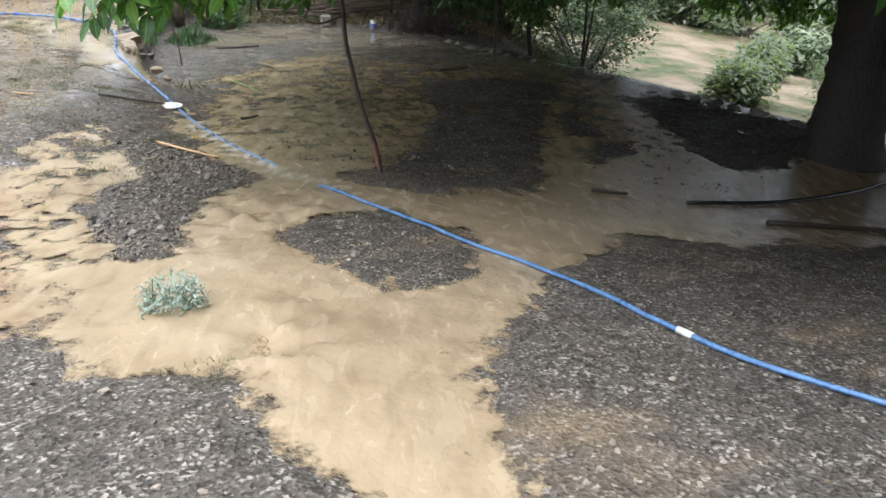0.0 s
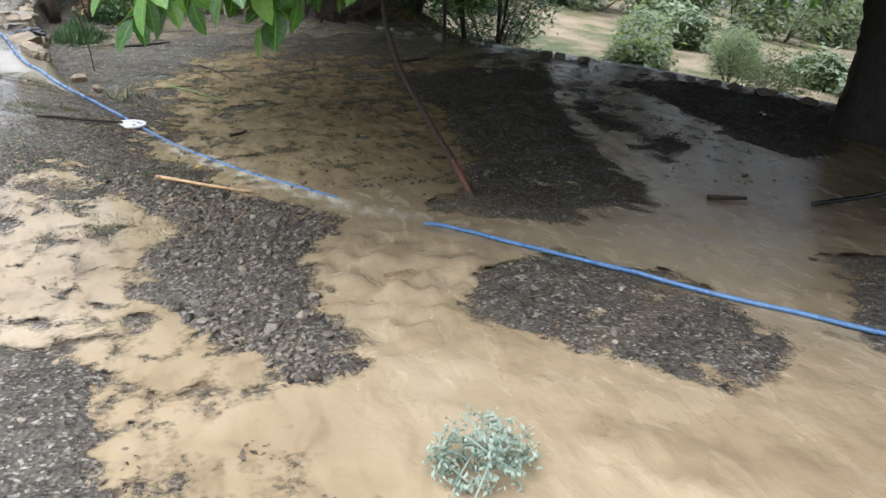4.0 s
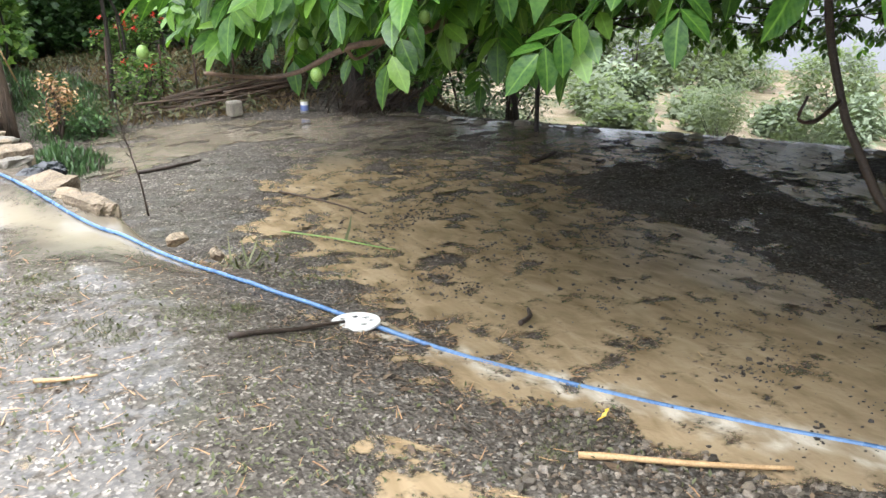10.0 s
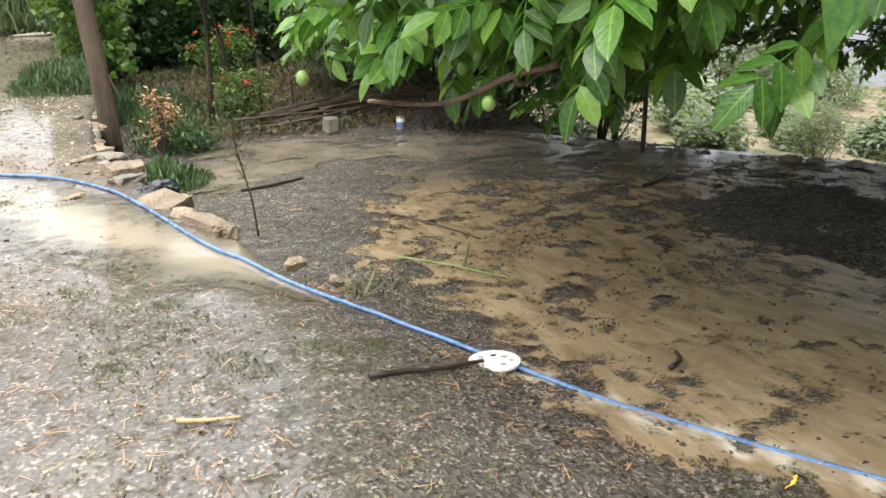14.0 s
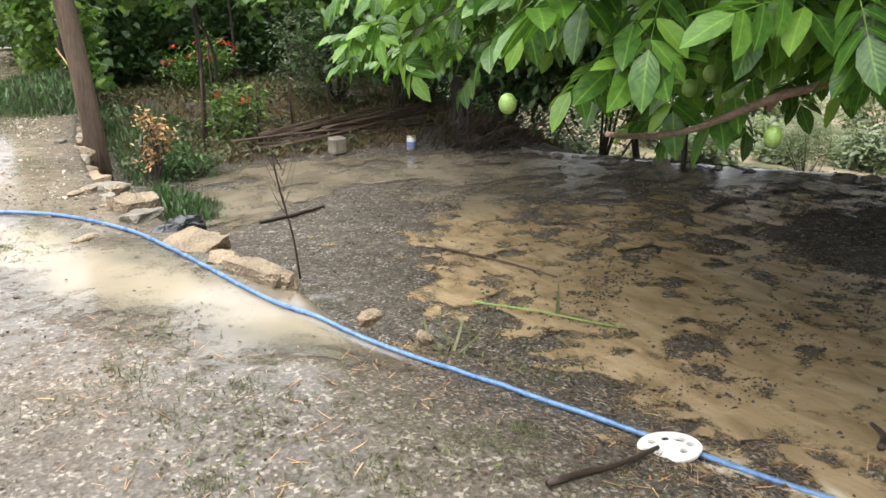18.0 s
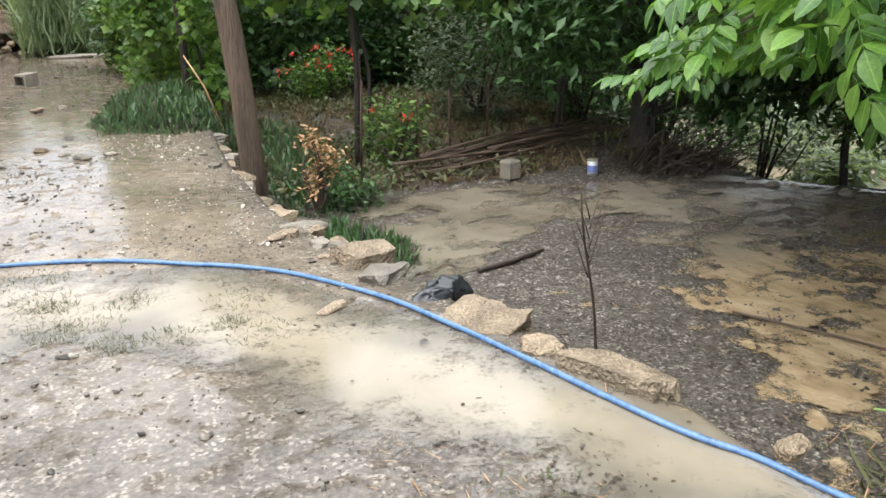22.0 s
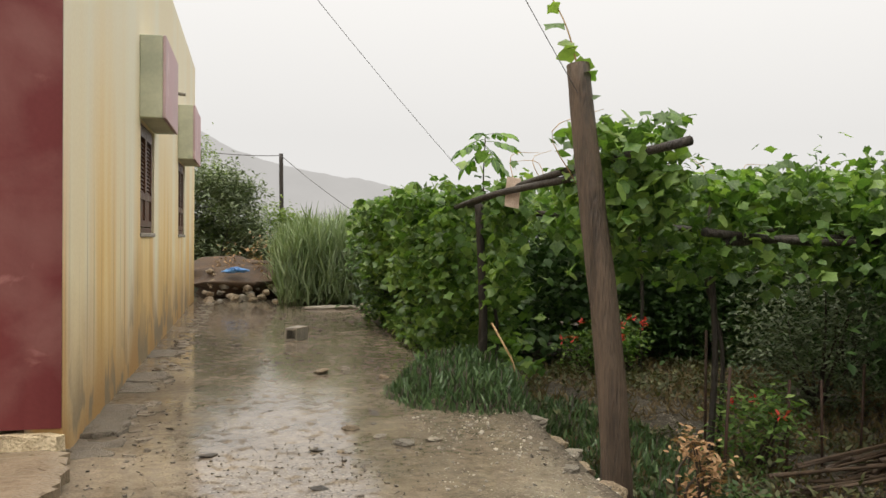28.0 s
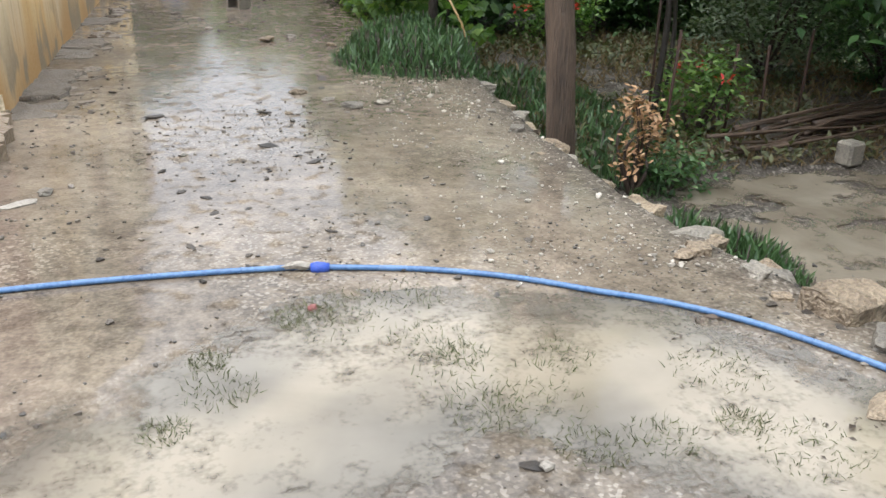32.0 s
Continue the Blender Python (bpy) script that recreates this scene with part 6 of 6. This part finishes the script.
# ---- the walnut tree ----
walnut = thing("walnut_tree", "large walnut tree with a thick dark trunk and low leafy boughs", "tree", (5.2, 8.4, -1.1))
part("trunk", tube(spline([(5.15, 8.35, -1.35), (5.2, 8.4, -0.9), (5.25, 8.45, -0.3), (5.3, 8.5, 0.3), (5.35, 8.55, 0.9), (5.3, 8.7, 1.8), (5.0, 9.0, 3.2)], 7), [0.56, 0.4, 0.35, 0.37, 0.42, 0.3, 0.2], 18, True, 0.05), BARK, walnut)
BOUGHS = ([(5.2, 8.4, -0.75), (5.75, 8.5, -0.3), (6.5, 8.6, 0.05), (8.0, 8.7, 0.4), (10.5, 8.5, 1.0)], [(5.2, 8.7, 1.6), (2.6, 8.7, 2.4), (-0.3, 8.7, 1.7), (-2.2, 8.6, 0.95)], [(5.2, 8.6, 1.5), (2.5, 7.2, 2.4), (0.2, 6.2, 1.8), (-1.3, 5.7, 1.0)],
         [(5.2, 8.8, 1.7), (2.8, 10.2, 2.3), (0.2, 11.0, 1.6), (-1.4, 11.4, 0.9)], [(5.2, 8.4, 1.6), (4.2, 6, 2.5), (2.4, 3.9, 2.1), (1.4, 2.9, 1.5)], [(5.1, 8.9, 1.8), (4.4, 11.2, 2.0), (3.3, 13.2, 1.2), (2.7, 14.3, 0.4)],
         [(5.2, 9, 2.2), (6.5, 11, 2.8), (7.5, 13, 2.2)], [(5.2, 8.5, 2.0), (7.5, 6, 2.8), (9, 3.5, 2.2)])
for pts in BOUGHS:
    part("limb", tube(spline(pts, 7), [0.2, 0.11, 0.06, 0.02] if pts is not BOUGHS[0] else [0.3, 0.27, 0.22, 0.17, 0.1], 12, True, 0.05), BARK, walnut)
q = np.random.default_rng(111)
g = Geo()
P, D = [], []
CX, CY, CR = 4.5, 9.0, 7.1
TIPS = ((-1.83, 5.92, 0.78), (-1.66, 5.78, 0.8), (-1.28, 5.86, 0.8), (-1.39, 5.2, 0.8), (-1.6, 4.95, 0.9), (-1.5, 5.5, 0.95), (-2.9, 8.7, 0.86), (-2.3, 8.6, 0.7), (-2.0, 8.7, 0.82), (-2.65, 8.6, 0.88), (-2.3, 8.1, 0.92), (-2.4, 9.4, 0.92),
        (-1.9, 7.6, 0.95), (-1.5, 6.9, 1.0), (-1.2, 6.4, 1.0), (-1.17, 10.28, 0.2), (-1.3, 10.0, 0.5), (-1.7, 11.5, 0.7), (-1.5, 11.0, 0.75), (-1.0, 9.4, 0.7), (-2.0, 9.0, 1.0), (-1.6, 8.0, 1.0), (-1.9, 10.2, 0.85))


def bough(inn, tip, m):
    s = spline([inn, (inn + tip) / 2 + (0, 0, 0.1), tip], 4)
    g.add(tube(s, [0.011, 0.004], 5))
    for i in range(m):
        P.append(s[min(2 + i, len(s) - 1)] + q.normal(size=3) * 0.06)
        D.append(math.atan2(tip[1] - inn[1], tip[0] - inn[0]) + q.normal(0, 0.9))


for tip in TIPS:
    for k in range(5):
        t = np.array(tip) + q.normal(size=3) * (0.16, 0.16, 0.07) + (0, 0, 0.06 + 0.1 * k)
        away = np.array((CX - t[0], CY - t[1], 0)) / 7
        t = t + away * 0.28
        bough(t + away * q.uniform(0.8, 1.4) + (0, 0, q.uniform(0.15, 0.5)), t, 8)
for k in range(820):
    far = k % 2 == 0
    if k % 4 == 1:
        continue
    a = q.uniform(-1.1, 1.75) if far else q.uniform(1.75, 5.2)
    if not far and math.cos(a) < -0.6 and math.sin(a) < 0.3 and q.uniform() < 0.5:
        continue
    R = CR + 0.3 * float(fbm(np.array(a * 2.2), np.array(3.0), 51, 2)) - (0 if far else q.uniform(-0.1, 0.6))
    x, y = CX + R * math.cos(a), CY + R * math.sin(a)
    low = float(np.clip(land(x, y), -1.3, 0)) + 1.75 + 0.3 * (a > 3.9) + 0.5 * (3.75 < a < 4.35) + 0.5 * float(fbm(np.array(a * 6), np.array(1.0), 52, 2)) - 0.3 * (y > 9.8) - 0.55 * far
    tip = np.array((x, y, low + q.exponential(0.7 if far else 0.42)))
    inn = np.array((CX + (R - q.uniform(1.2, 2.2)) * math.cos(a + q.normal(0, 0.1)), CY + (R - 1.6) * math.sin(a), tip[2] + q.uniform(0.15, 0.7)))
    bough(inn, tip, 8)
tagged(part("twig", g, TWIG, walnut), kind="stuff")
P, D = np.array(P), np.array(D)
fronds("outer_leaves", P, turns(D, q.uniform(-0.25, 0.8, len(P)), q.normal(0, 0.35, len(P))), q.uniform(0.25, 0.38, len(P)), walnut)
n = 8200
a, R = q.uniform(0, 6.283, n), 6.6 * np.sqrt(q.uniform(0.02, 1, n))
x, y = CX + R * np.cos(a), CY + R * np.sin(a)
P = np.stack([x, y, np.where((R < 5.6) & (x > 1) & (y > 7.5), 1.15, 2.0) + 0.6 * (1 - R / 6.6) + q.exponential(0.6, n)], -1)
P = P[((P[:, 1] > 6.2) | (P[:, 0] > 5) | (P[:, 2] > 2.9)) & ((P[:, 0] > 0.3) | (q.uniform(size=n) < 0.25))]
n = len(P)
fronds("inner_leaves", P, turns(q.uniform(0, 6.283, n), q.uniform(0, 0.9, n), q.normal(0, 0.4, n)), q.uniform(0.34, 0.52, n), walnut)
n = 8000
d = q.normal(size=(n, 3))
d[:, 2] = np.abs(d[:, 2])
d /= np.linalg.norm(d, axis=1)[:, None]
P = np.array((CX, CY, 1.6)) + d * (7.0, 7.0, 4.5) * q.uniform(0.65, 1.02, (n, 1))
P = P[((P[:, 1] > 6.2) | (P[:, 2] > 3.0)) & ((P[:, 0] > 1.5) | (q.uniform(size=n) < 0.15))]
n = len(P)
part("crown", scatter(FROND_LOW, P, turns(q.uniform(0, 6.283, n), q.uniform(-0.2, 0.7, n), q.normal(0, 0.4, n)), q.uniform(0.7, 1.1, n)), WALNUT, walnut)
# oversized leaves above the view, added to shade the ground under the tree
n = 13000
a, R = q.uniform(0, 6.283, n), 8.5 * np.sqrt(q.uniform(0, 1, n))
P = np.stack([5.5 + R * np.cos(a), 8.0 + R * np.sin(a), q.uniform(2.4, 4.0, n)], -1)
P = P[((P[:, 0] > 0.7) & (P[:, 1] > 4.2)) | ((P[:, 0] > 2.2) & (P[:, 1] > 2.8))]
n = len(P)
part("upper_shading_leaves", scatter(FROND_LOW, P, turns(q.uniform(0, 6.283, n), q.uniform(-0.2, 0.5, n), q.normal(0, 0.4, n)), q.uniform(1.2, 1.8, n)), WALNUT, walnut)
# curtain of leaves out of view, added to block light from the side
P = np.stack([q.uniform(5.5, 13, 2600), q.uniform(-2, 4, 2600), q.uniform(-0.2, 4.6, 2600)], -1)
P = P[(P[:, 2] > 1.2) | (P[:, 0] + 2 * P[:, 2] > 7)]
n = len(P)
part("unseen_side_leaves", scatter(FROND_LOW, P, turns(q.uniform(0, 6.283, n), q.uniform(-0.2, 0.5, n), q.normal(0, 0.4, n)), q.uniform(0.8, 1.2, n)), WALNUT, walnut)
part("branch", tube(spline([(-2.74, 8.56, 0.63), (-2.5, 8.72, 0.575), (-2.35, 8.66, 0.59), (-2.2, 8.5, 0.69), (-2.05, 8.49, 0.71), (-1.7, 8.6, 0.76), (-0.9, 8.7, 1.1)], 6), [0.007, 0.009, 0.012, 0.015, 0.02], 8, True, 0.12), BROWNTWIG, walnut, "bare brown branch bearing green nuts")
part("branch", tube(spline([(-2.2, 8.5, 0.69), (-2.1, 8.62, 0.63), (-1.95, 8.68, 0.68)], 5), [0.01, 0.005], 7, True, 0.12), BROWNTWIG, walnut, "bare brown branch bearing green nuts")
for x, y, z in ((-2.92, 8.75, 0.7), (-2.54, 8.7, 0.958), (-2.28, 8.76, 0.69), (-2.22, 8.74, 0.73), (-2.38, 8.35, 0.62), (-1.6, 5.6, 0.95), (-1.9, 8.4, 0.8)):
    bm = bmesh.new()
    bmesh.ops.create_uvsphere(bm, u_segments=12, v_segments=8, radius=0.024)
    VT = from_bm(bm)
    part("walnut_fruit", (VT[0] * (1, 1, 1.15) + (x, y, z), VT[1]), NUT, walnut, "green walnut husk")

# ---- gravel, grass, litter ----
def dry_places(q, n, x0, x1, y0, y1, keep):
    x, y = q.uniform(x0, x1, n), q.uniform(y0, y1, n)
    ok = keep(x, y)
    return x[ok], y[ok]


q = np.random.default_rng(121)
x, y = dry_places(q, 110000, -4.5, 5.0, 1.4, 14.5, lambda x, y: (wetness(x, y) < 0.12) & (q.uniform(size=x.shape) < 0.35 + fbm(x * 1.5, y * 1.5, 61, 3) * 1.5) & (np.hypot(x + 1, y - 6) < 9) & (inside(x, y, PUDDLE) < 0.05) & ((x < 0.2) | (y < 5.9) | (q.uniform(size=x.shape) < 0.2)))
bm = bmesh.new()
bmesh.ops.create_icosphere(bm, subdivisions=1, radius=0.5)
CHIP = from_bm(bm)
CHIP = (CHIP[0] * (1, 0.8, 0.55) + rng.normal(size=CHIP[0].shape) * 0.05, CHIP[1])
size = 0.005 + q.exponential(0.0042, len(x))
solid("gravel", scatter(CHIP, np.stack([x, y, at_ground(x, y) + size * 0.12], -1), turns(q.uniform(0, 6.28, len(x)), q.normal(0, 0.3, len(x)), q.normal(0, 0.3, len(x))), np.minimum(size, 0.034)), PEBBLE, "small wet stones and gravel strewn over the soil", "gravel", kind="stuff", smooth=False)
x, y = dry_places(q, 34000, -6.9, -2.6, 11.5, 28, lambda x, y: (q.uniform(size=x.shape) < 0.12 + fbm(x * 1.2, y * 1.2, 62, 3) * 1.6) & (x < np.interp(y, WALL_Y, WALL_X) + 0.1))
size = 0.007 + q.exponential(0.007, len(x))
solid("gravel", scatter(CHIP, np.stack([x, y, at_ground(x, y) + size * 0.15], -1), turns(q.uniform(0, 6.28, len(x)), q.normal(0, 0.3, len(x)), q.normal(0, 0.3, len(x))), np.minimum(size, 0.05)), PEBBLE, "small stones scattered on the wet lane", "gravel", kind="stuff", smooth=False)
x, y = dry_places(q, 2600, -4.6, -3.4, 13.6, 18.0, lambda x, y: (x < np.interp(y, WALL_Y, WALL_X) - 0.02) & (q.uniform(size=x.shape) < 0.35 + 2.0 * fbm(x * 1.5, y * 1.1, 76, 3)))
size = 0.007 + q.exponential(0.008, len(x))
solid("pale_gravel", scatter(CHIP, np.stack([x, y, at_ground(x, y) + size * 0.2], -1), turns(q.uniform(0, 6.28, len(x)), q.normal(0, 0.3, len(x)), q.normal(0, 0.3, len(x))), np.minimum(size, 0.045)), plain("pale_chip", (0.22, 0.19, 0.15), (0.52, 0.47, 0.39), 26, 0.5, 0.2, vary=0.5, island=True), "pale chips of stone washed along the lane's edge", "gravel", kind="stuff", smooth=False)
TUFTS = ((-5.35, 13.51), (-5.27, 13.49), (-5.11, 13.25), (-5.01, 13.02), (-5.0, 12.75), (-4.88, 12.82), (-4.92, 13.04), (-5.7, 13.27), (-5.73, 13.1), (-5.89, 13.0), (-5.51, 13.62), (-5.07, 13.67), (-4.46, 12.52), (-4.64, 12.97), (-4.71, 12.52), (-4.2, 12.86),
         (-3.38, 9.63), (-3.16, 9.22), (-3.63, 9.92), (-4.19, 10.15), (-3.99, 10.16), (-3.82, 10.29), (-2.75, 9.25), (-2.77, 9.05), (-2.62, 8.92), (-3.66, 9.39), (-3.57, 9.13), (-3.4, 9.59), (-2.35, 8.84), (-3.2, 9.12), (-3.72, 9.75), (-3.44, 9.87),
         (-2.91, 8.33), (-2.58, 8.67), (-2.66, 9.18), (-2.52, 9.25), (-4.47, 10.72), (-3.87, 10.36), (-4.15, 12.3), (-4.29, 12.54), (-1.9, 6.3), (-2.1, 6.6), (-0.6, 2.75), (-0.1, 5.2), (0.2, 5.25), (-0.4, 14.9), (-1.9, 7.5), (-1.7, 7.6))
bx, by = [], []
for x, y in TUFTS:
    a, b = ellipse_tuft(x + rng.normal() * 0.05, y + rng.normal() * 0.05, rng.uniform(0.07, 0.19), 330)
    bx.append(a)
    by.append(b)
x, y = np.concatenate(bx), np.concatenate(by)
solid("grass", scatter(blade(0.09, 0.5), np.stack([x, y, at_top(x, y) - 0.006], -1), turns(q.uniform(0, 6.28, len(x)), q.normal(0, 0.8, len(x)), q.normal(0, 0.9, len(x))), q.uniform(0.012, 0.042, len(x))), GRASSLEAF, "thin beaten tufts of grass on the wet ground", "grass", kind="stuff")
x, y = dry_places(q, 60000, -4.2, 3.0, 6.0, 13.5, lambda x, y: q.uniform(size=x.shape) < 0.02 + np.clip(8 * (fbm(x * 1.1, y * 2.2, 64, 4) - 0.1), 0, 1))
solid("leaf_litter", scatter(OVAL, np.stack([x, y, at_top(x, y) + 0.004], -1), turns(q.uniform(0, 6.28, len(x)), q.normal(0, 0.2, len(x)), q.normal(0, 0.3, len(x))), 0.01 + q.exponential(0.011, len(x))), plain("litter", (0.03, 0.02, 0.013), (0.11, 0.07, 0.04), 20, 0.6, 0.2, vary=0.6, island=True), "dark bits of leaf and straw washed over the mud", "litter", kind="stuff")
CLOD_M = plain("clod_soil", (0.02, 0.016, 0.012), (0.085, 0.066, 0.048), 30, 0.6, 0.4, vary=0.6, island=True)
x, y = dry_places(q, 150000, -2.4, 4.0, 6.9, 14.5, lambda x, y: (wetness(x, y) > -0.3) & (inside(x, y, SHEET) < 0) & (q.uniform(size=x.shape) < (0.06 + np.clip(3.5 * (fbm(x * 1.6, y * 2.6, 72, 4) - 0.03), 0, 1)) * (0.1 + 0.9 * step(0, 0.15, fbm(x * 7, y * 9, 73, 3)))))
size = 0.006 + q.exponential(0.0075, len(x))
solid("soil_clods", scatter(CHIP, np.stack([x, y, at_top(x, y) + size * 0.05], -1), turns(q.uniform(0, 6.28, len(x)), q.normal(0, 0.4, len(x)), q.normal(0, 0.4, len(x))), np.minimum(size, 0.04)), CLOD_M, "dark clods and rotten bits lying in the shallow mud", "clods", kind="stuff", smooth=False)
x, y = dry_places(q, 5200, -6.8, -3.4, 11.5, 28, lambda x, y: q.uniform(size=x.shape) < 0.05 + np.clip(3 * fbm(x * 0.9, y * 0.6, 74, 3), 0, 1))
size = 0.01 + q.exponential(0.016, len(x))
solid("lane_clods", scatter((CHIP[0] * (1.3, 0.9, 0.4), CHIP[1]), np.stack([x, y, at_ground(x, y) + size * 0.04], -1), turns(q.uniform(0, 6.28, len(x)), q.normal(0, 0.15, len(x)), q.normal(0, 0.15, len(x))), np.minimum(size, 0.16)), CLOD_M, "dark clods of mud and leaf scattered on the wet lane", "clods", kind="stuff", smooth=False)
x, y = dry_places(q, 16000, -2.2, -0.6, 4.2, 8.0, lambda x, y: (inside(x, y, ISLANDS[0]) > -0.05) & (q.uniform(size=x.shape) < 0.3 + 1.6 * fbm(x * 2.2, y * 2.2, 75, 3)))
size = 0.01 + q.exponential(0.011, len(x))
solid("pebbles", scatter(CHIP, np.stack([x, y, at_ground(x, y) + size * 0.12], -1), turns(q.uniform(0, 6.28, len(x)), q.normal(0, 0.4, len(x)), q.normal(0, 0.4, len(x))), np.minimum(size, 0.062)), plain("stream_pebble", (0.05, 0.038, 0.028), (0.2, 0.165, 0.125), 26, 0.45, 0.3, vary=0.8, island=True), "brown and grey pebbles on the bank of the stream", "pebbles", kind="stuff", smooth=False)
x, y = dry_places(q, 42000, -2.7, 0.9, 3.4, 10.8, lambda x, y: (wetness(x, y) < 0.0) & (q.uniform(size=x.shape) < 0.15 + 2.2 * fbm(x * 1.6, y * 1.6, 69, 3) + 0.5 * step(0.7, 0.3, from_line(x, y, (-2.3, 10.4, -1.75, 9.3, -1.75, 8.2, -1.55, 7.4)))))
n = len(x)
solid("leaf_litter", scatter(OVAL, np.stack([x, y, at_top(x, y) + 0.004], -1), turns(q.uniform(0, 6.28, n), q.normal(0, 0.25, n), q.normal(0, 0.3, n)), 0.011 + q.exponential(0.01, n)), plain("brown_litter", (0.06, 0.04, 0.025), (0.19, 0.13, 0.08), 20, 0.6, 0.2, vary=0.7, island=True), "brown leaf bits and bark over the wet soil", "litter", kind="stuff")
x, y = dry_places(q, 1300, -2.4, 1.2, 1.6, 8.2, lambda x, y: (wetness(x, y) < 0.0) & (q.uniform(size=x.shape) < 0.3 + 1.8 * fbm(x * 1.3 + 4, y * 1.3, 70, 3)))
size = 0.018 + q.exponential(0.009, len(x))
solid("pebbles", scatter(CHIP, np.stack([x, y, at_ground(x, y) + size * 0.15], -1), turns(q.uniform(0, 6.28, len(x)), q.normal(0, 0.4, len(x)), q.normal(0, 0.4, len(x))), np.minimum(size, 0.06)), plain("pebble_stone", (0.09, 0.07, 0.052), (0.3, 0.25, 0.195), 26, 0.45, 0.3, vary=0.6, island=True), "larger tan and white pebbles on the soil", "pebbles", kind="stuff", smooth=False)
x, y = dry_places(q, 9500, -4.2, -0.2, 6.2, 11.2, lambda x, y: (wetness(x, y) < 0.05) & (q.uniform(size=x.shape) < 0.3 + 2.0 * fbm(x * 1.1, y * 1.1, 65, 3)))
n = len(x)
solid("straw", scatter(blade(0.06, 0.15), np.stack([x, y, at_top(x, y) + 0.006], -1), turns(q.uniform(0, 6.28, n), q.normal(0, 0.15, n), q.choice([-1, 1], n) * q.uniform(1.4, 1.6, n)), np.minimum(0.02 + q.exponential(0.025, n), 0.1)), DRYLEAF, "short bits of straw strewn on the soil", "straw", kind="stuff")
x, y = dry_places(q, 24000, -4.4, -1.2, 6.0, 11.0, lambda x, y: (wetness(x, y) < 0.1) & (q.uniform(size=x.shape) < -0.02 + 2.4 * fbm(x * 1.4 + 7, y * 1.4, 66, 3)))
n = len(x)
solid("weeds", scatter(OVAL, np.stack([x, y, at_ground(x, y) + q.uniform(0, 0.02, n)], -1), turns(q.uniform(0, 6.28, n), q.uniform(-1.2, 0.1, n), q.normal(0, 0.4, n)), q.uniform(0.012, 0.035, n)), GRASSLEAF, "low green weeds in the trampled soil", "weeds", kind="stuff")
x, y = -1.55, 7.62
solid("yellow_flower", strew(OVAL, np.array((x, y, float(at_top(x, y)) + 0.03)) + rng.normal(size=(6, 3)) * 0.008, 0.032, (-0.3, 0.8), 4), YFLOWER, "small yellow flower on the wet soil", "flower")

# ---- the valley beyond ----
q = np.random.default_rng(131)
for k in range(64):
    a, d = q.uniform(radians(8), radians(84)), q.uniform(14, 26) if k % 3 == 0 else q.uniform(30, 54)
    x, y = 2 + d * math.cos(a), 9 + d * math.sin(a)
    s = q.uniform(0.35, 0.8) if d < 28 else q.uniform(1.2, 2.6)
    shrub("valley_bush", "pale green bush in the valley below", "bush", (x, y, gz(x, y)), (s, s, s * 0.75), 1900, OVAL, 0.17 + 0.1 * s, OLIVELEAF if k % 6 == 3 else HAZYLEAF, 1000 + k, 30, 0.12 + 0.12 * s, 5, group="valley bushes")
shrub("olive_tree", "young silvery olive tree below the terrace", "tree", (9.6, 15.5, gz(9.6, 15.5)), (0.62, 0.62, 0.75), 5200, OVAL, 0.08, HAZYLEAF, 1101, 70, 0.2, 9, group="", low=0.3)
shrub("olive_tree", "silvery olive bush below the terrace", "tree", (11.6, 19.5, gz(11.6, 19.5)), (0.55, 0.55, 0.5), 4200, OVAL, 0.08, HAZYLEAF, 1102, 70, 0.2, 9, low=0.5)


def ridge(name, label, dist, a0, a1, base, height, seed, colour):
    """A hill's outline far away, its rain haze put into a glowing colour."""
    a = np.radians(np.linspace(a0, a1, 140))
    h = base + height(np.degrees(a)) + 0.03 * dist * fbm(np.degrees(a) * 0.25, a * 0, seed, 5)
    lo = np.stack([dist * np.sin(-a) * -1, dist * np.cos(a), np.full(a.shape, -30.0)], -1)
    hi = np.stack([dist * 1.25 * np.sin(-a) * -1, dist * 1.25 * np.cos(a), h], -1)
    V = np.concatenate([lo, hi])
    i = np.arange(139)
    T = np.concatenate([np.stack([i, i + 1, i + 141], -1), np.stack([i, i + 141, i + 140], -1)])
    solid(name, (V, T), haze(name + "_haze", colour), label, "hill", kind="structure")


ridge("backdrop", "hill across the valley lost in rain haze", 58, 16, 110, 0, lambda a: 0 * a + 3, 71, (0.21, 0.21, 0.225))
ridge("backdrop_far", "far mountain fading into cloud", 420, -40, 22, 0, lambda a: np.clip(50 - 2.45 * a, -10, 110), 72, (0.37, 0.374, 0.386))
